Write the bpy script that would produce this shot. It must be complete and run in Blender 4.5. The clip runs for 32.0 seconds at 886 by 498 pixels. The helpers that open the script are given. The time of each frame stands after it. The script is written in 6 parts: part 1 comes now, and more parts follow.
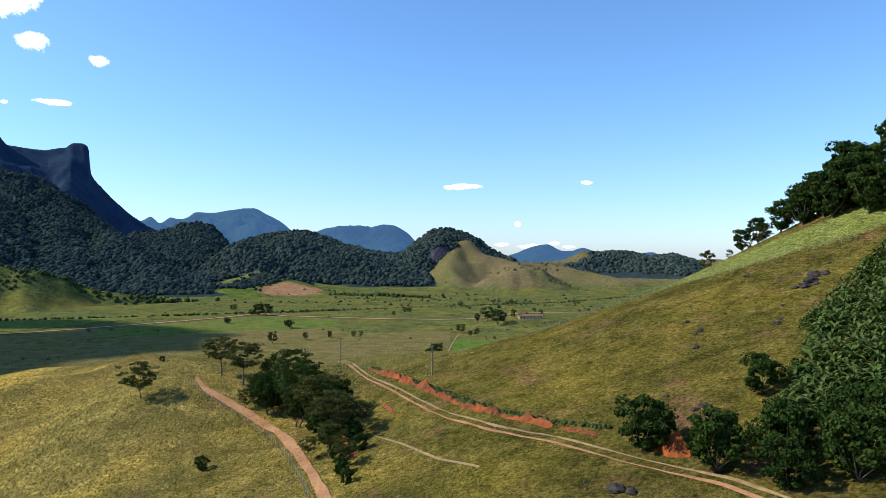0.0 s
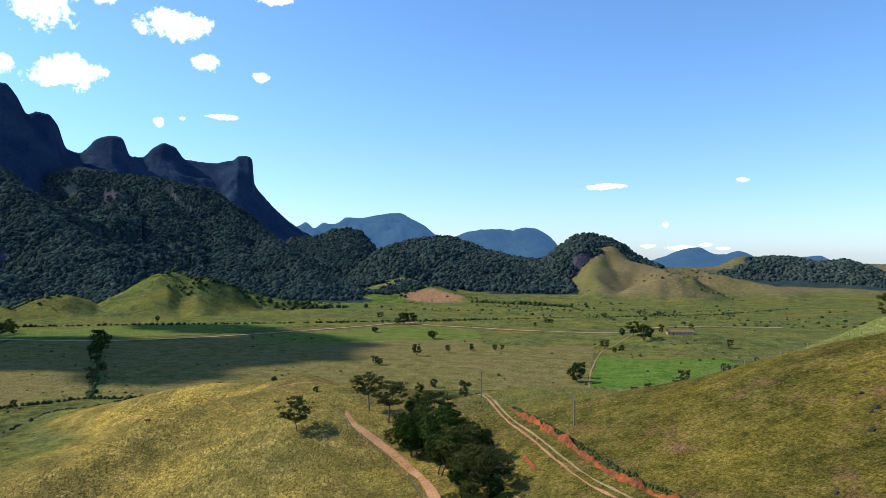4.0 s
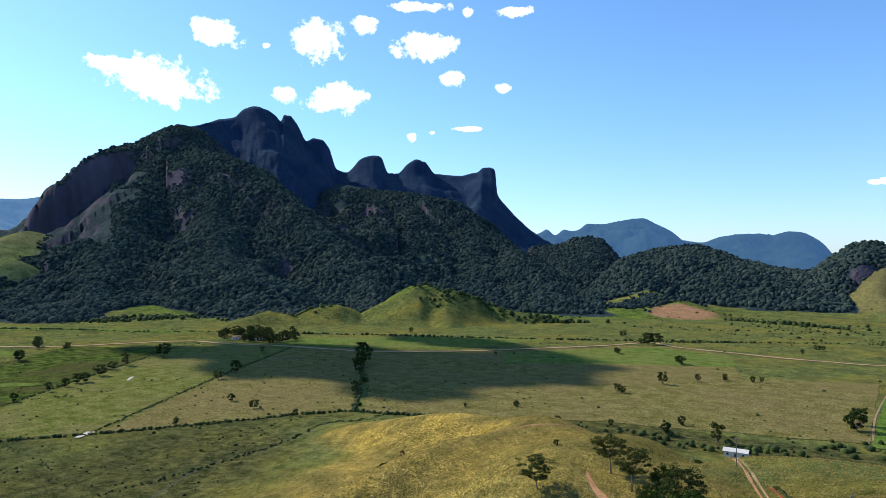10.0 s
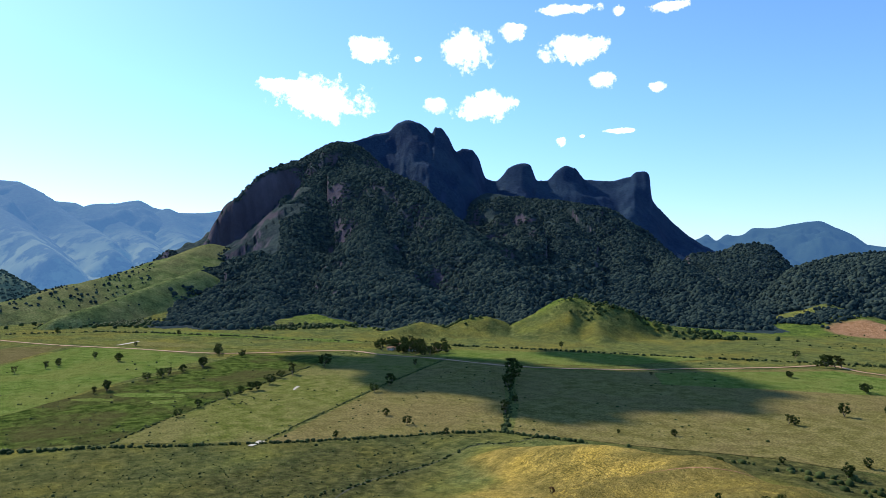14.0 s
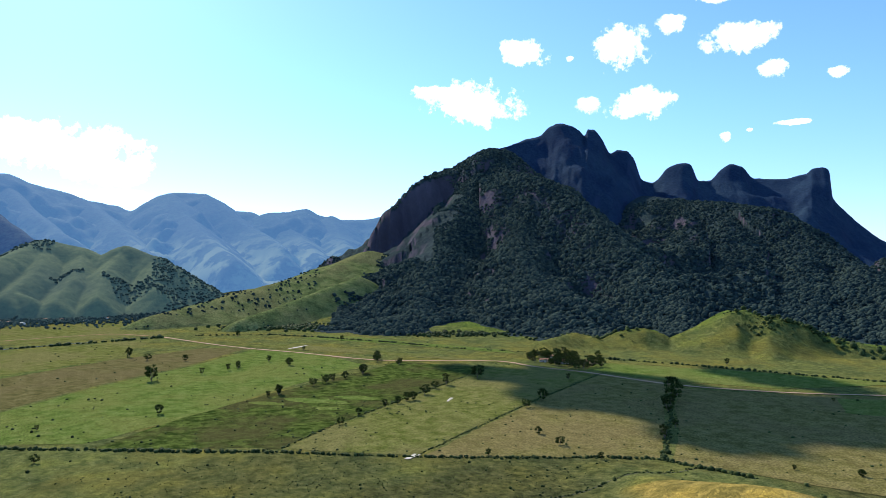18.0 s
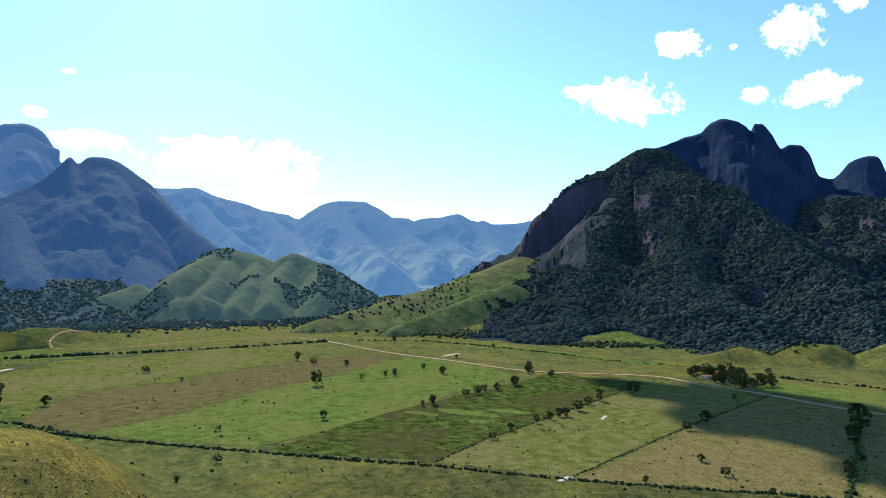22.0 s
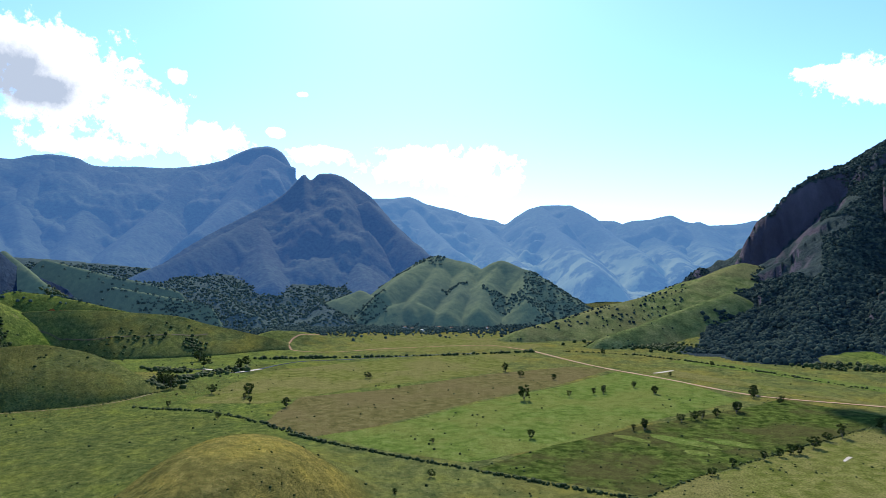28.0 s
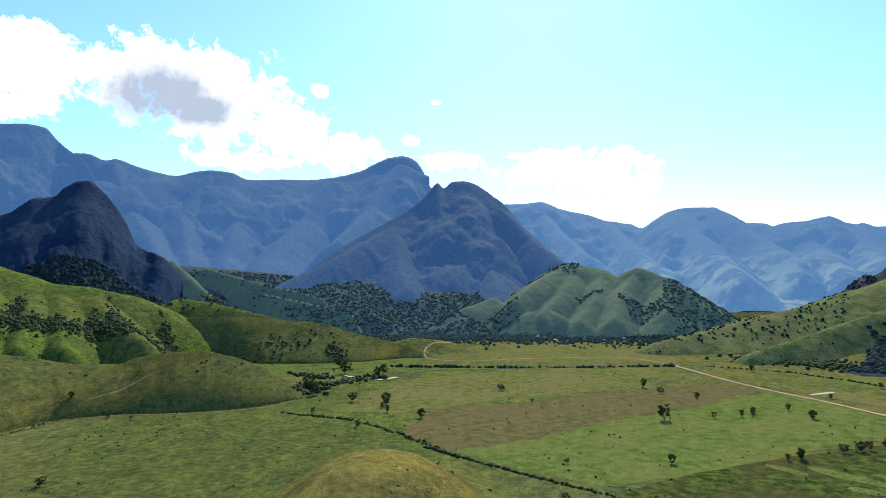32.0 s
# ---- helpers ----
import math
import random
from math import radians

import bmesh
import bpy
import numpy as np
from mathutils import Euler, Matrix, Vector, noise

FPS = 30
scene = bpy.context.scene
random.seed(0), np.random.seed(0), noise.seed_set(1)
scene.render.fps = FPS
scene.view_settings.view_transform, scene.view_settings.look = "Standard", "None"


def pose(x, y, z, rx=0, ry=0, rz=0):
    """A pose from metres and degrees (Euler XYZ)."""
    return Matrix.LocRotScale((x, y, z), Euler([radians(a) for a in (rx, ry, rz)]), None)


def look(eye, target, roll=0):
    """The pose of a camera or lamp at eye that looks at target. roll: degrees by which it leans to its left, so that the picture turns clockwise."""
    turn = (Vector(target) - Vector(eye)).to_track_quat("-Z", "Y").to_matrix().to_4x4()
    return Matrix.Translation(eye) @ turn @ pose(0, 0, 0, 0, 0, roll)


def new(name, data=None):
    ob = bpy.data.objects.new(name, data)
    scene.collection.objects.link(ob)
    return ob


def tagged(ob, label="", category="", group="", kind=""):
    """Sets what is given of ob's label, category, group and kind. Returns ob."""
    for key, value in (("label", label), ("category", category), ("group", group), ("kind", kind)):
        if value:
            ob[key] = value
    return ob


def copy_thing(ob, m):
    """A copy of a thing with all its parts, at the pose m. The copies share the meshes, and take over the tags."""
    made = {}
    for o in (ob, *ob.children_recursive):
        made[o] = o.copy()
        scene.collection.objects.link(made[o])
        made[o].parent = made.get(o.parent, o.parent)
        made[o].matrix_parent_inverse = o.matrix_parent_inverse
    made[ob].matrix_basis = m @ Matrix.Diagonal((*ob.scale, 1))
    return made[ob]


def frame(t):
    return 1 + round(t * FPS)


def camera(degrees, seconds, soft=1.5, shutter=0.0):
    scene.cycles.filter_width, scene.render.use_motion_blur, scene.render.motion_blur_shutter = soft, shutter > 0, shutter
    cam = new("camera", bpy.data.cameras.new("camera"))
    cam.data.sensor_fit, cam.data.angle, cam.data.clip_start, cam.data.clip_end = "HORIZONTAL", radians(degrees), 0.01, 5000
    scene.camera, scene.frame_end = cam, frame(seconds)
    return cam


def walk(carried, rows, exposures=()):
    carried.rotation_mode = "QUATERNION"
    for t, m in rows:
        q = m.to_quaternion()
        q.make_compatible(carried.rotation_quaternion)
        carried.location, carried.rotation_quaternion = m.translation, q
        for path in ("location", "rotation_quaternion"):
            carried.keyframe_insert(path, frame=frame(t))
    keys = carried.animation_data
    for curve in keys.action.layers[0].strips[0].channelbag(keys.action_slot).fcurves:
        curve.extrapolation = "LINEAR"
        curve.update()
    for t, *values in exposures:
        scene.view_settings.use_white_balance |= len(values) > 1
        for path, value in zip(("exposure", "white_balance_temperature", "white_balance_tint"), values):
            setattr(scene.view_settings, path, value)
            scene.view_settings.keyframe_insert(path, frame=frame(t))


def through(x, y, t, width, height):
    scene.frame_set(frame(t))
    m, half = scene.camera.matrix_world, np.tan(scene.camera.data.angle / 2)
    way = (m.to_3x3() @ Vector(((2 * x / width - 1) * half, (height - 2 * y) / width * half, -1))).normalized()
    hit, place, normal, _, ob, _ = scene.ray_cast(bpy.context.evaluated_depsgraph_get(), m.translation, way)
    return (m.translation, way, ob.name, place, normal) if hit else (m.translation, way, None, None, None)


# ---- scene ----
cam = camera(66.29, 32.0, soft=0.8)
# seconds, x, y, z, pitch, roll, heading (degrees, to the left of north)
PATH = [
    (0, 0.53, -1.73, 68.38, 0.285, -0.20, 4.344),
    (1, 0.56, -1.72, 70.82, 0.299, -0.10, 7.098),
    (2, 0.61, -1.74, 73.26, 0.306, -0.08, 10.098),
    (3, 0.68, -1.78, 75.74, 0.341, -0.08, 13.117),
    (3.5, 0.69, -1.79, 76.96, 0.368, -0.15, 14.689),
    (5.5, 0.66, -1.85, 81.67, 0.467, -0.20, 20.922),
    (6, 0.64, -1.85, 82.79, 0.493, -0.18, 22.589),
    (7, 0.59, -1.81, 84.93, 0.560, -0.10, 26.007),
    (8, 0.65, -1.70, 87.06, 0.618, -0.09, 29.471),
    (9, 0.75, -1.49, 89.26, 0.672, -0.06, 32.933),
    (10, 0.79, -1.23, 91.49, 0.759, -0.11, 36.374),
    (11, 0.79, -0.96, 93.71, 0.918, -0.14, 39.620),
    (12, 0.76, -0.68, 95.93, 0.995, -0.10, 42.730),
    (13, 0.71, -0.39, 98.16, 1.096, -0.01, 45.834),
    (14, 0.65, -0.10, 100.40, 1.256, 0.04, 48.959),
    (14.5, 0.61, 0.01, 101.53, 1.316, 0.05, 50.540),
    (16.5, 0.38, 0.33, 106.13, 1.485, -0.08, 56.907),
    (17, 0.32, 0.40, 107.30, 1.498, -0.05, 58.503),
    (18, 0.17, 0.53, 109.65, 1.500, 0.00, 61.738),
    (19, 0.02, 0.66, 112.00, 1.549, 0.04, 64.985),
    (20, -0.12, 0.79, 114.32, 1.616, -0.02, 68.198),
    (21, -0.25, 0.93, 116.59, 1.674, -0.01, 71.358),
    (22, -0.37, 1.07, 118.82, 1.727, 0.04, 74.443),
    (23, -0.49, 1.19, 121.02, 1.748, 0.07, 77.333),
    (24, -0.61, 1.29, 123.22, 1.714, 0.20, 80.277),
    (25, -0.72, 1.38, 125.44, 1.718, 0.18, 83.154),
    (25.5, -0.78, 1.40, 126.58, 1.736, 0.16, 84.581),
    (27.5, -0.96, 1.45, 131.29, 1.896, 0.00, 90.313),
    (28, -1.00, 1.47, 132.49, 1.934, 0.06, 91.736),
    (29, -1.08, 1.51, 134.93, 2.040, 0.00, 94.592),
    (30, -1.14, 1.59, 137.41, 2.137, 0.02, 97.445),
    (31, -1.21, 1.72, 139.89, 2.213, 0.04, 100.295),
    (32, -1.27, 1.86, 142.39, 2.290, 0.06, 102.897),
]
walk(cam, [(t, pose(x, y, z, 90 + pitch, roll, heading)) for t, x, y, z, pitch, roll, heading in PATH],
     exposures=[(0, 0.08), (10, 0.08), (18, 0.18), (26, 0.24), (32, 0.24)])

# ---- light ----
SUN_HEADING, SUN_HEIGHT = radians(95), radians(38)
TO_SUN = Vector((-math.sin(SUN_HEADING) * math.cos(SUN_HEIGHT), math.cos(SUN_HEADING) * math.cos(SUN_HEIGHT), math.sin(SUN_HEIGHT)))

world = bpy.data.worlds.new("sky")
scene.world = world
world.use_nodes = True


def build_sky():
    """Clear afternoon sky with scattered fair-weather clouds: heading, elevation, half-width and half-height in degrees."""
    nodes, links = world.node_tree.nodes, world.node_tree.links
    nodes.clear()
    out = nodes.new("ShaderNodeOutputWorld")
    back = nodes.new("ShaderNodeBackground")
    sky = nodes.new("ShaderNodeTexSky")
    sky.sky_type, sky.sun_disc = "NISHITA", False
    sky.sun_elevation, sky.sun_rotation = SUN_HEIGHT, -SUN_HEADING
    sky.air_density, sky.dust_density, sky.ozone_density = 1.0, 0.28, 1.0
    back.inputs["Strength"].default_value = SKY_STRENGTH
    links.new(back.outputs[0], out.inputs[0])
    coord = nodes.new("ShaderNodeTexCoord")

    def math_node(kind, a, b=None, c=None, clamp=False):
        n = nodes.new("ShaderNodeMath")
        n.operation, n.use_clamp = kind, clamp
        for slot, value in zip(n.inputs, (a, b, c)):
            if value is None:
                continue
            if isinstance(value, (int, float)):
                slot.default_value = value
            else:
                links.new(value, slot)
        return n.outputs[0]

    def dot(vector):
        n = nodes.new("ShaderNodeVectorMath")
        n.operation = "DOT_PRODUCT"
        n.inputs[1].default_value = vector
        links.new(coord.outputs["Generated"], n.inputs[0])
        return n.outputs["Value"]

    ragged = nodes.new("ShaderNodeTexNoise")
    ragged.inputs["Scale"].default_value, ragged.inputs["Detail"].default_value, ragged.inputs["Roughness"].default_value = 34, 8, 0.68
    links.new(coord.outputs["Generated"], ragged.inputs["Vector"])
    edge = math_node("MULTIPLY", math_node("SUBTRACT", ragged.outputs[0], 0.5), 3.4)
    cover = None
    for heading, up, wide, tall in CLOUDS:
        a, e = radians(heading), radians(up)
        ahead = Vector((-math.sin(a) * math.cos(e), math.cos(a) * math.cos(e), math.sin(e)))
        right = Vector((math.cos(a), math.sin(a), 0))
        above = right.cross(ahead)
        front = dot(ahead)
        u = math_node("DIVIDE", dot(right / math.tan(radians(wide))), front)
        v = math_node("DIVIDE", dot(above / math.tan(radians(tall))), front)
        v = math_node("MAXIMUM", v, math_node("MULTIPLY", v, 1.35))
        r = math_node("SQRT", math_node("ADD", math_node("MULTIPLY", u, u), math_node("MULTIPLY", v, v)))
        mask = math_node("SUBTRACT", 1.0, r)
        mask = math_node("MULTIPLY", math_node("ADD", mask, math_node("MULTIPLY", edge, 0.8)), 2.6, clamp=True)
        mask = math_node("MULTIPLY", mask, math_node("GREATER_THAN", front, 0.3))
        cover = mask if cover is None else math_node("MAXIMUM", cover, mask)
    # grey, thick hearts of the largest clouds, which stand before the sun
    billow = nodes.new("ShaderNodeTexNoise")
    billow.inputs["Scale"].default_value, billow.inputs["Detail"].default_value = 9, 5
    links.new(coord.outputs["Generated"], billow.inputs["Vector"])
    heart = None
    for heading, up, wide, tall in CLOUD_HEARTS:
        a, e = radians(heading), radians(up)
        ahead = Vector((-math.sin(a) * math.cos(e), math.cos(a) * math.cos(e), math.sin(e)))
        right = Vector((math.cos(a), math.sin(a), 0))
        front = dot(ahead)
        u = math_node("DIVIDE", dot(right / math.tan(radians(wide))), front)
        v = math_node("DIVIDE", dot(right.cross(ahead) / math.tan(radians(tall))), front)
        r = math_node("SQRT", math_node("ADD", math_node("MULTIPLY", u, u), math_node("MULTIPLY", v, v)))
        m = math_node("MULTIPLY", math_node("ADD", math_node("SUBTRACT", 1.0, r), math_node("MULTIPLY", edge, 0.2)), 1.5, clamp=True)
        m = math_node("MULTIPLY", m, math_node("GREATER_THAN", front, 0.3))
        heart = m if heart is None else math_node("MAXIMUM", heart, m)
    white = nodes.new("ShaderNodeMix")
    white.data_type = "RGBA"
    white.inputs["A"].default_value, white.inputs["B"].default_value = CLOUD_WHITE, CLOUD_GREY
    links.new(heart, white.inputs["Factor"])
    mixed = nodes.new("ShaderNodeMix")
    mixed.data_type = "RGBA"
    links.new(cover, mixed.inputs["Factor"])
    tint = nodes.new("ShaderNodeMix")
    tint.data_type, tint.blend_type = "RGBA", "MULTIPLY"
    tint.inputs["Factor"].default_value = 1.0
    level = nodes.new("ShaderNodeSeparateXYZ")
    links.new(coord.outputs["Generated"], level.inputs[0])
    air = nodes.new("ShaderNodeValToRGB")
    air.color_ramp.elements[0].position, air.color_ramp.elements[0].color = 0.0, SKY_TINT_LOW
    air.color_ramp.elements[1].position, air.color_ramp.elements[1].color = 0.22, SKY_TINT
    links.new(level.outputs[2], air.inputs[0])
    links.new(air.outputs[0], tint.inputs["B"])
    links.new(sky.outputs[0], tint.inputs["A"])
    links.new(tint.outputs["Result"], mixed.inputs["A"])
    links.new(white.outputs["Result"], mixed.inputs["B"])
    links.new(mixed.outputs["Result"], back.inputs["Color"])


SKY_STRENGTH = 0.15
SKY_TINT, SKY_TINT_LOW = (0.69, 1.01, 1.38, 1), (0.70, 0.92, 1.43, 1)
CLOUD_WHITE, CLOUD_GREY = (11, 11, 11.3, 1), (3.0, 3.5, 4.4, 1)
CLOUDS_NORTHWEST = [
    (59.5, 13.8, 4.16, 1.98),
    (62.3, 14.5, 2.42, 0.81),
    (55.0, 17.6, 1.91, 1.16),
    (47.0, 17.8, 2.1, 1.99),
    (45.6, 13.3, 2.5, 1.36),
    (49.6, 13.4, 1.12, 0.71),
    (37.7, 17.6, 2.73, 1.18),
    (43.1, 19.1, 1.0, 0.78),
    (38.6, 20.4, 2.46, 0.54),
    (30.3, 20.0, 1.58, 0.54),
    (35.6, 14.8, 1.27, 0.81),
    (31.5, 14.1, 0.7, 0.51),
    (34.3, 10.8, 1.17, 0.23),
    (39.1, 10.2, 0.47, 0.42),
    (34.3, 20.0, 0.56, 0.63),
    (37.3, 10.5, 0.33, 0.23),
    (51.1, 16.9, 0.35, 0.3),
    (1.7, 5.6, 0.91, 0.26),
    (3.2, 5.5, 0.41, 0.21),
]
CLOUDS_WEST = [
    (122.0, 14.3, 6.65, 4.03),
    (123.1, 16.1, 4.95, 2.38),
    (115.9, 12.2, 3.86, 2.79),
    (111.3, 10.6, 4.0, 1.89),
    (118.9, 9.4, 4.21, 1.05),
    (113.4, 15.3, 0.78, 0.78),
    (116.6, 15.8, 0.55, 0.59),
    (91.9, 8.9, 6.16, 2.13),
    (88.1, 7.4, 3.56, 1.42),
    (93.8, 9.8, 3.07, 1.18),
    (102.3, 9.7, 2.56, 0.93),
    (105.6, 11.4, 0.91, 0.5),
    (103.5, 14.5, 0.5, 0.23),
    (87.6, 5.5, 3.33, 0.59),
    (134.3, 15.3, 4.97, 3.18),
    (135.0, 17.1, 3.92, 1.57),
    (126.3, 15.5, 5.55, 3.84),
    (135.6, 12.2, 2.77, 1.19),
    (141.1, 13.8, 5.53, 2.95),
]
CLOUDS_NORTH = [
    (-1.9, 2.4, 0.33, 0.33),
    (2.5, 5.6, 0.94, 0.26),
    (3.9, 5.5, 0.47, 0.24),
    (-7.6, 5.8, 0.45, 0.23),
    (-3.3, 0.5, 1.39, 0.28),
    (-0.6, 0.7, 0.7, 0.23),
    (-6.2, 0.5, 0.69, 0.18),
    (-4.9, 0.8, 0.55, 0.18),
]
CLOUDS = CLOUDS_NORTHWEST + CLOUDS_WEST + CLOUDS_NORTH
CLOUD_HEARTS = [
    (125.6, 14.0, 7.2, 3.9),
    (123.0, 13.2, 5.2, 2.6),
]

build_sky()

sun_data = bpy.data.lights.new("sun", "SUN")
sun_data.energy, sun_data.angle, sun_data.color = 5.0, radians(0.6), (1.0, 0.93, 0.80)
sun = new("sun", sun_data)
sun.matrix_world = look(TO_SUN * 900, (0, 0, 0))

# ---- materials ----
def material(name, build):
    m = bpy.data.materials.new(name)
    m.use_nodes = True
    nodes, links = m.node_tree.nodes, m.node_tree.links
    nodes.clear()
    out = nodes.new("ShaderNodeOutputMaterial")
    bsdf = nodes.new("ShaderNodeBsdfPrincipled")
    links.new(bsdf.outputs[0], out.inputs[0])
    build(nodes, links, bsdf)
    return m


def noise_node(nodes, links, coord, scale, detail=4, rough=0.6, stretch=None):
    n = nodes.new("ShaderNodeTexNoise")
    n.inputs["Scale"].default_value, n.inputs["Detail"].default_value, n.inputs["Roughness"].default_value = scale, detail, rough
    if stretch:
        mp = nodes.new("ShaderNodeMapping")
        mp.inputs["Scale"].default_value = stretch
        links.new(coord, mp.inputs["Vector"])
        coord = mp.outputs[0]
    links.new(coord, n.inputs["Vector"])
    return n.outputs[0]


def ramp(nodes, links, factor, stops):
    r = nodes.new("ShaderNodeValToRGB")
    while len(r.color_ramp.elements) < len(stops):
        r.color_ramp.elements.new(0.5)
    for e, (at, c) in zip(r.color_ramp.elements, stops):
        e.position, e.color = at, (*c, 1)
    links.new(factor, r.inputs[0])
    return r.outputs[0]


def blend(nodes, links, a, b, factor, kind="MIX"):
    n = nodes.new("ShaderNodeMix")
    n.data_type, n.blend_type = "RGBA", kind
    for slot, value in (("A", a), ("B", b), ("Factor", factor)):
        if isinstance(value, (int, float)):
            n.inputs[slot].default_value = value
        elif isinstance(value, tuple):
            n.inputs[slot].default_value = (*value, 1)
        else:
            links.new(value, n.inputs[slot])
    return n.outputs["Result"]


def scaled(nodes, links, value, by):
    n = nodes.new("ShaderNodeMath")
    n.operation = "MULTIPLY"
    links.new(value, n.inputs[0])
    n.inputs[1].default_value = by
    return n.outputs[0]


def bump(nodes, links, bsdf, heights, strength, distance):
    b = nodes.new("ShaderNodeBump")
    b.inputs["Strength"].default_value, b.inputs["Distance"].default_value = strength, distance
    links.new(heights, b.inputs["Height"])
    links.new(b.outputs[0], bsdf.inputs["Normal"])


def grass(name, dark, mid, light, size=1.0, dry=(0.20, 0.15, 0.03), dry_amount=0.3, tuft=0.5):
    """Pasture: blades and tufts, patches a few metres across, broad drifts of drier growth."""

    def build(nodes, links, bsdf):
        co = nodes.new("ShaderNodeTexCoord").outputs["Object"]
        broad = noise_node(nodes, links, co, 0.018 / size, 5, 0.62)
        patch = noise_node(nodes, links, co, 0.14 / size, 5, 0.65)
        fine = noise_node(nodes, links, co, 1.3 / size, 4, 0.7)
        col = ramp(nodes, links, patch, [(0.39, dark), (0.5, mid), (0.61, light)])
        col = blend(nodes, links, col, dry, ramp(nodes, links, broad, [(0.45, (0, 0, 0)), (0.58, (dry_amount,) * 3)]))
        clump = noise_node(nodes, links, co, 0.42, 5, 0.7)
        col = blend(nodes, links, col, ramp(nodes, links, clump, [(0.36, (0.55, 0.6, 0.6)), (0.5, (1, 1, 1)), (0.64, (1.4, 1.35, 1.2))]), 0.4, "MULTIPLY")
        speck = ramp(nodes, links, fine, [(0.38, (0.5,) * 3), (0.5, (0.98,) * 3), (0.64, (1.5,) * 3)])
        col = blend(nodes, links, col, speck, 0.85, "MULTIPLY")
        links.new(col, bsdf.inputs["Base Color"])
        bsdf.inputs["Roughness"].default_value = 0.9
        bsdf.inputs["Specular IOR Level"].default_value = 0.0
        bump(nodes, links, bsdf, blend(nodes, links, fine, patch, 0.2), tuft, 0.25 * size)

    return material(name, build)


def forest(name, tree, dark, rock, rock_from=0.62, size=1.0, haze_glow=None, meadow=None):
    """Forested mountainside: mottled crowns, bare granite where it is too steep for trees; emission imitates air haze.
    """

    def build(nodes, links, bsdf):
        co = nodes.new("ShaderNodeTexCoord").outputs["Object"]
        geo = nodes.new("ShaderNodeNewGeometry")
        z = nodes.new("ShaderNodeSeparateXYZ")
        links.new(geo.outputs["Normal"], z.inputs[0])
        crowns = noise_node(nodes, links, co, 0.11 / size, 4, 0.7)
        broad = noise_node(nodes, links, co, 0.006 / size, 5, 0.6)
        streak = noise_node(nodes, links, co, 0.012 / size, 6, 0.7, (1, 1, 0.18))
        col = ramp(nodes, links, crowns, [(0.3, dark), (0.7, tree)])
        col = blend(nodes, links, col, ramp(nodes, links, broad, [(0.35, (0.7, 0.75, 0.8)), (0.65, (1.25, 1.2, 1.0))]), 1.0, "MULTIPLY")
        if meadow:
            # cleared pasture on the lower slopes
            place = nodes.new("ShaderNodeSeparateXYZ")
            links.new(co, place.inputs[0])
            low = ramp(nodes, links, scaled(nodes, links, place.outputs[2], 1 / 400), [(0.35, (1, 1, 1)), (0.75, (0, 0, 0))])
            clear = ramp(nodes, links, noise_node(nodes, links, co, 0.009, 5, 0.6), [(0.46, (0, 0, 0)), (0.56, (1, 1, 1))])
            col = blend(nodes, links, col, meadow, blend(nodes, links, low, clear, 1.0, "MULTIPLY"))
        stone = ramp(nodes, links, streak, [(0.3, tuple(c * 0.55 for c in rock)), (0.6, rock), (0.8, tuple(min(1, c * 1.35) for c in rock))])
        steep = nodes.new("ShaderNodeMath")
        steep.operation = "MULTIPLY_ADD"
        links.new(streak, steep.inputs[0])
        steep.inputs[1].default_value = 0.5
        links.new(z.outputs[2], steep.inputs[2])
        mask = ramp(nodes, links, steep.outputs[0], [(rock_from, (1, 1, 1)), (rock_from + 0.12, (0, 0, 0))])
        links.new(blend(nodes, links, col, stone, mask), bsdf.inputs["Base Color"])
        bsdf.inputs["Roughness"].default_value = 0.95
        bsdf.inputs["Specular IOR Level"].default_value = 0.02
        bump(nodes, links, bsdf, crowns, 0.35 if haze_glow else 0.9, 6.0)
        # blue air haze put in as emission; the slope itself gives no light
        if haze_glow:
            bsdf.inputs["Emission Color"].default_value = (*haze_glow, 1)
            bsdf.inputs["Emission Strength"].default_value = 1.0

    return material(name, build)


def plain(name, low, high, scale, rough=0.85, relief=0.3, deep=0.1):
    """Mottled matter between two colours with a fine relief."""

    def build(nodes, links, bsdf):
        co = nodes.new("ShaderNodeTexCoord").outputs["Object"]
        a, b = noise_node(nodes, links, co, scale, 5, 0.65), noise_node(nodes, links, co, scale * 0.12, 4, 0.6)
        links.new(ramp(nodes, links, blend(nodes, links, a, b, 0.45), [(0.35, low), (0.65, high)]), bsdf.inputs["Base Color"])
        bsdf.inputs["Roughness"].default_value = rough
        bsdf.inputs["Specular IOR Level"].default_value = 0.2
        bump(nodes, links, bsdf, a, relief, deep)

    return material(name, build)


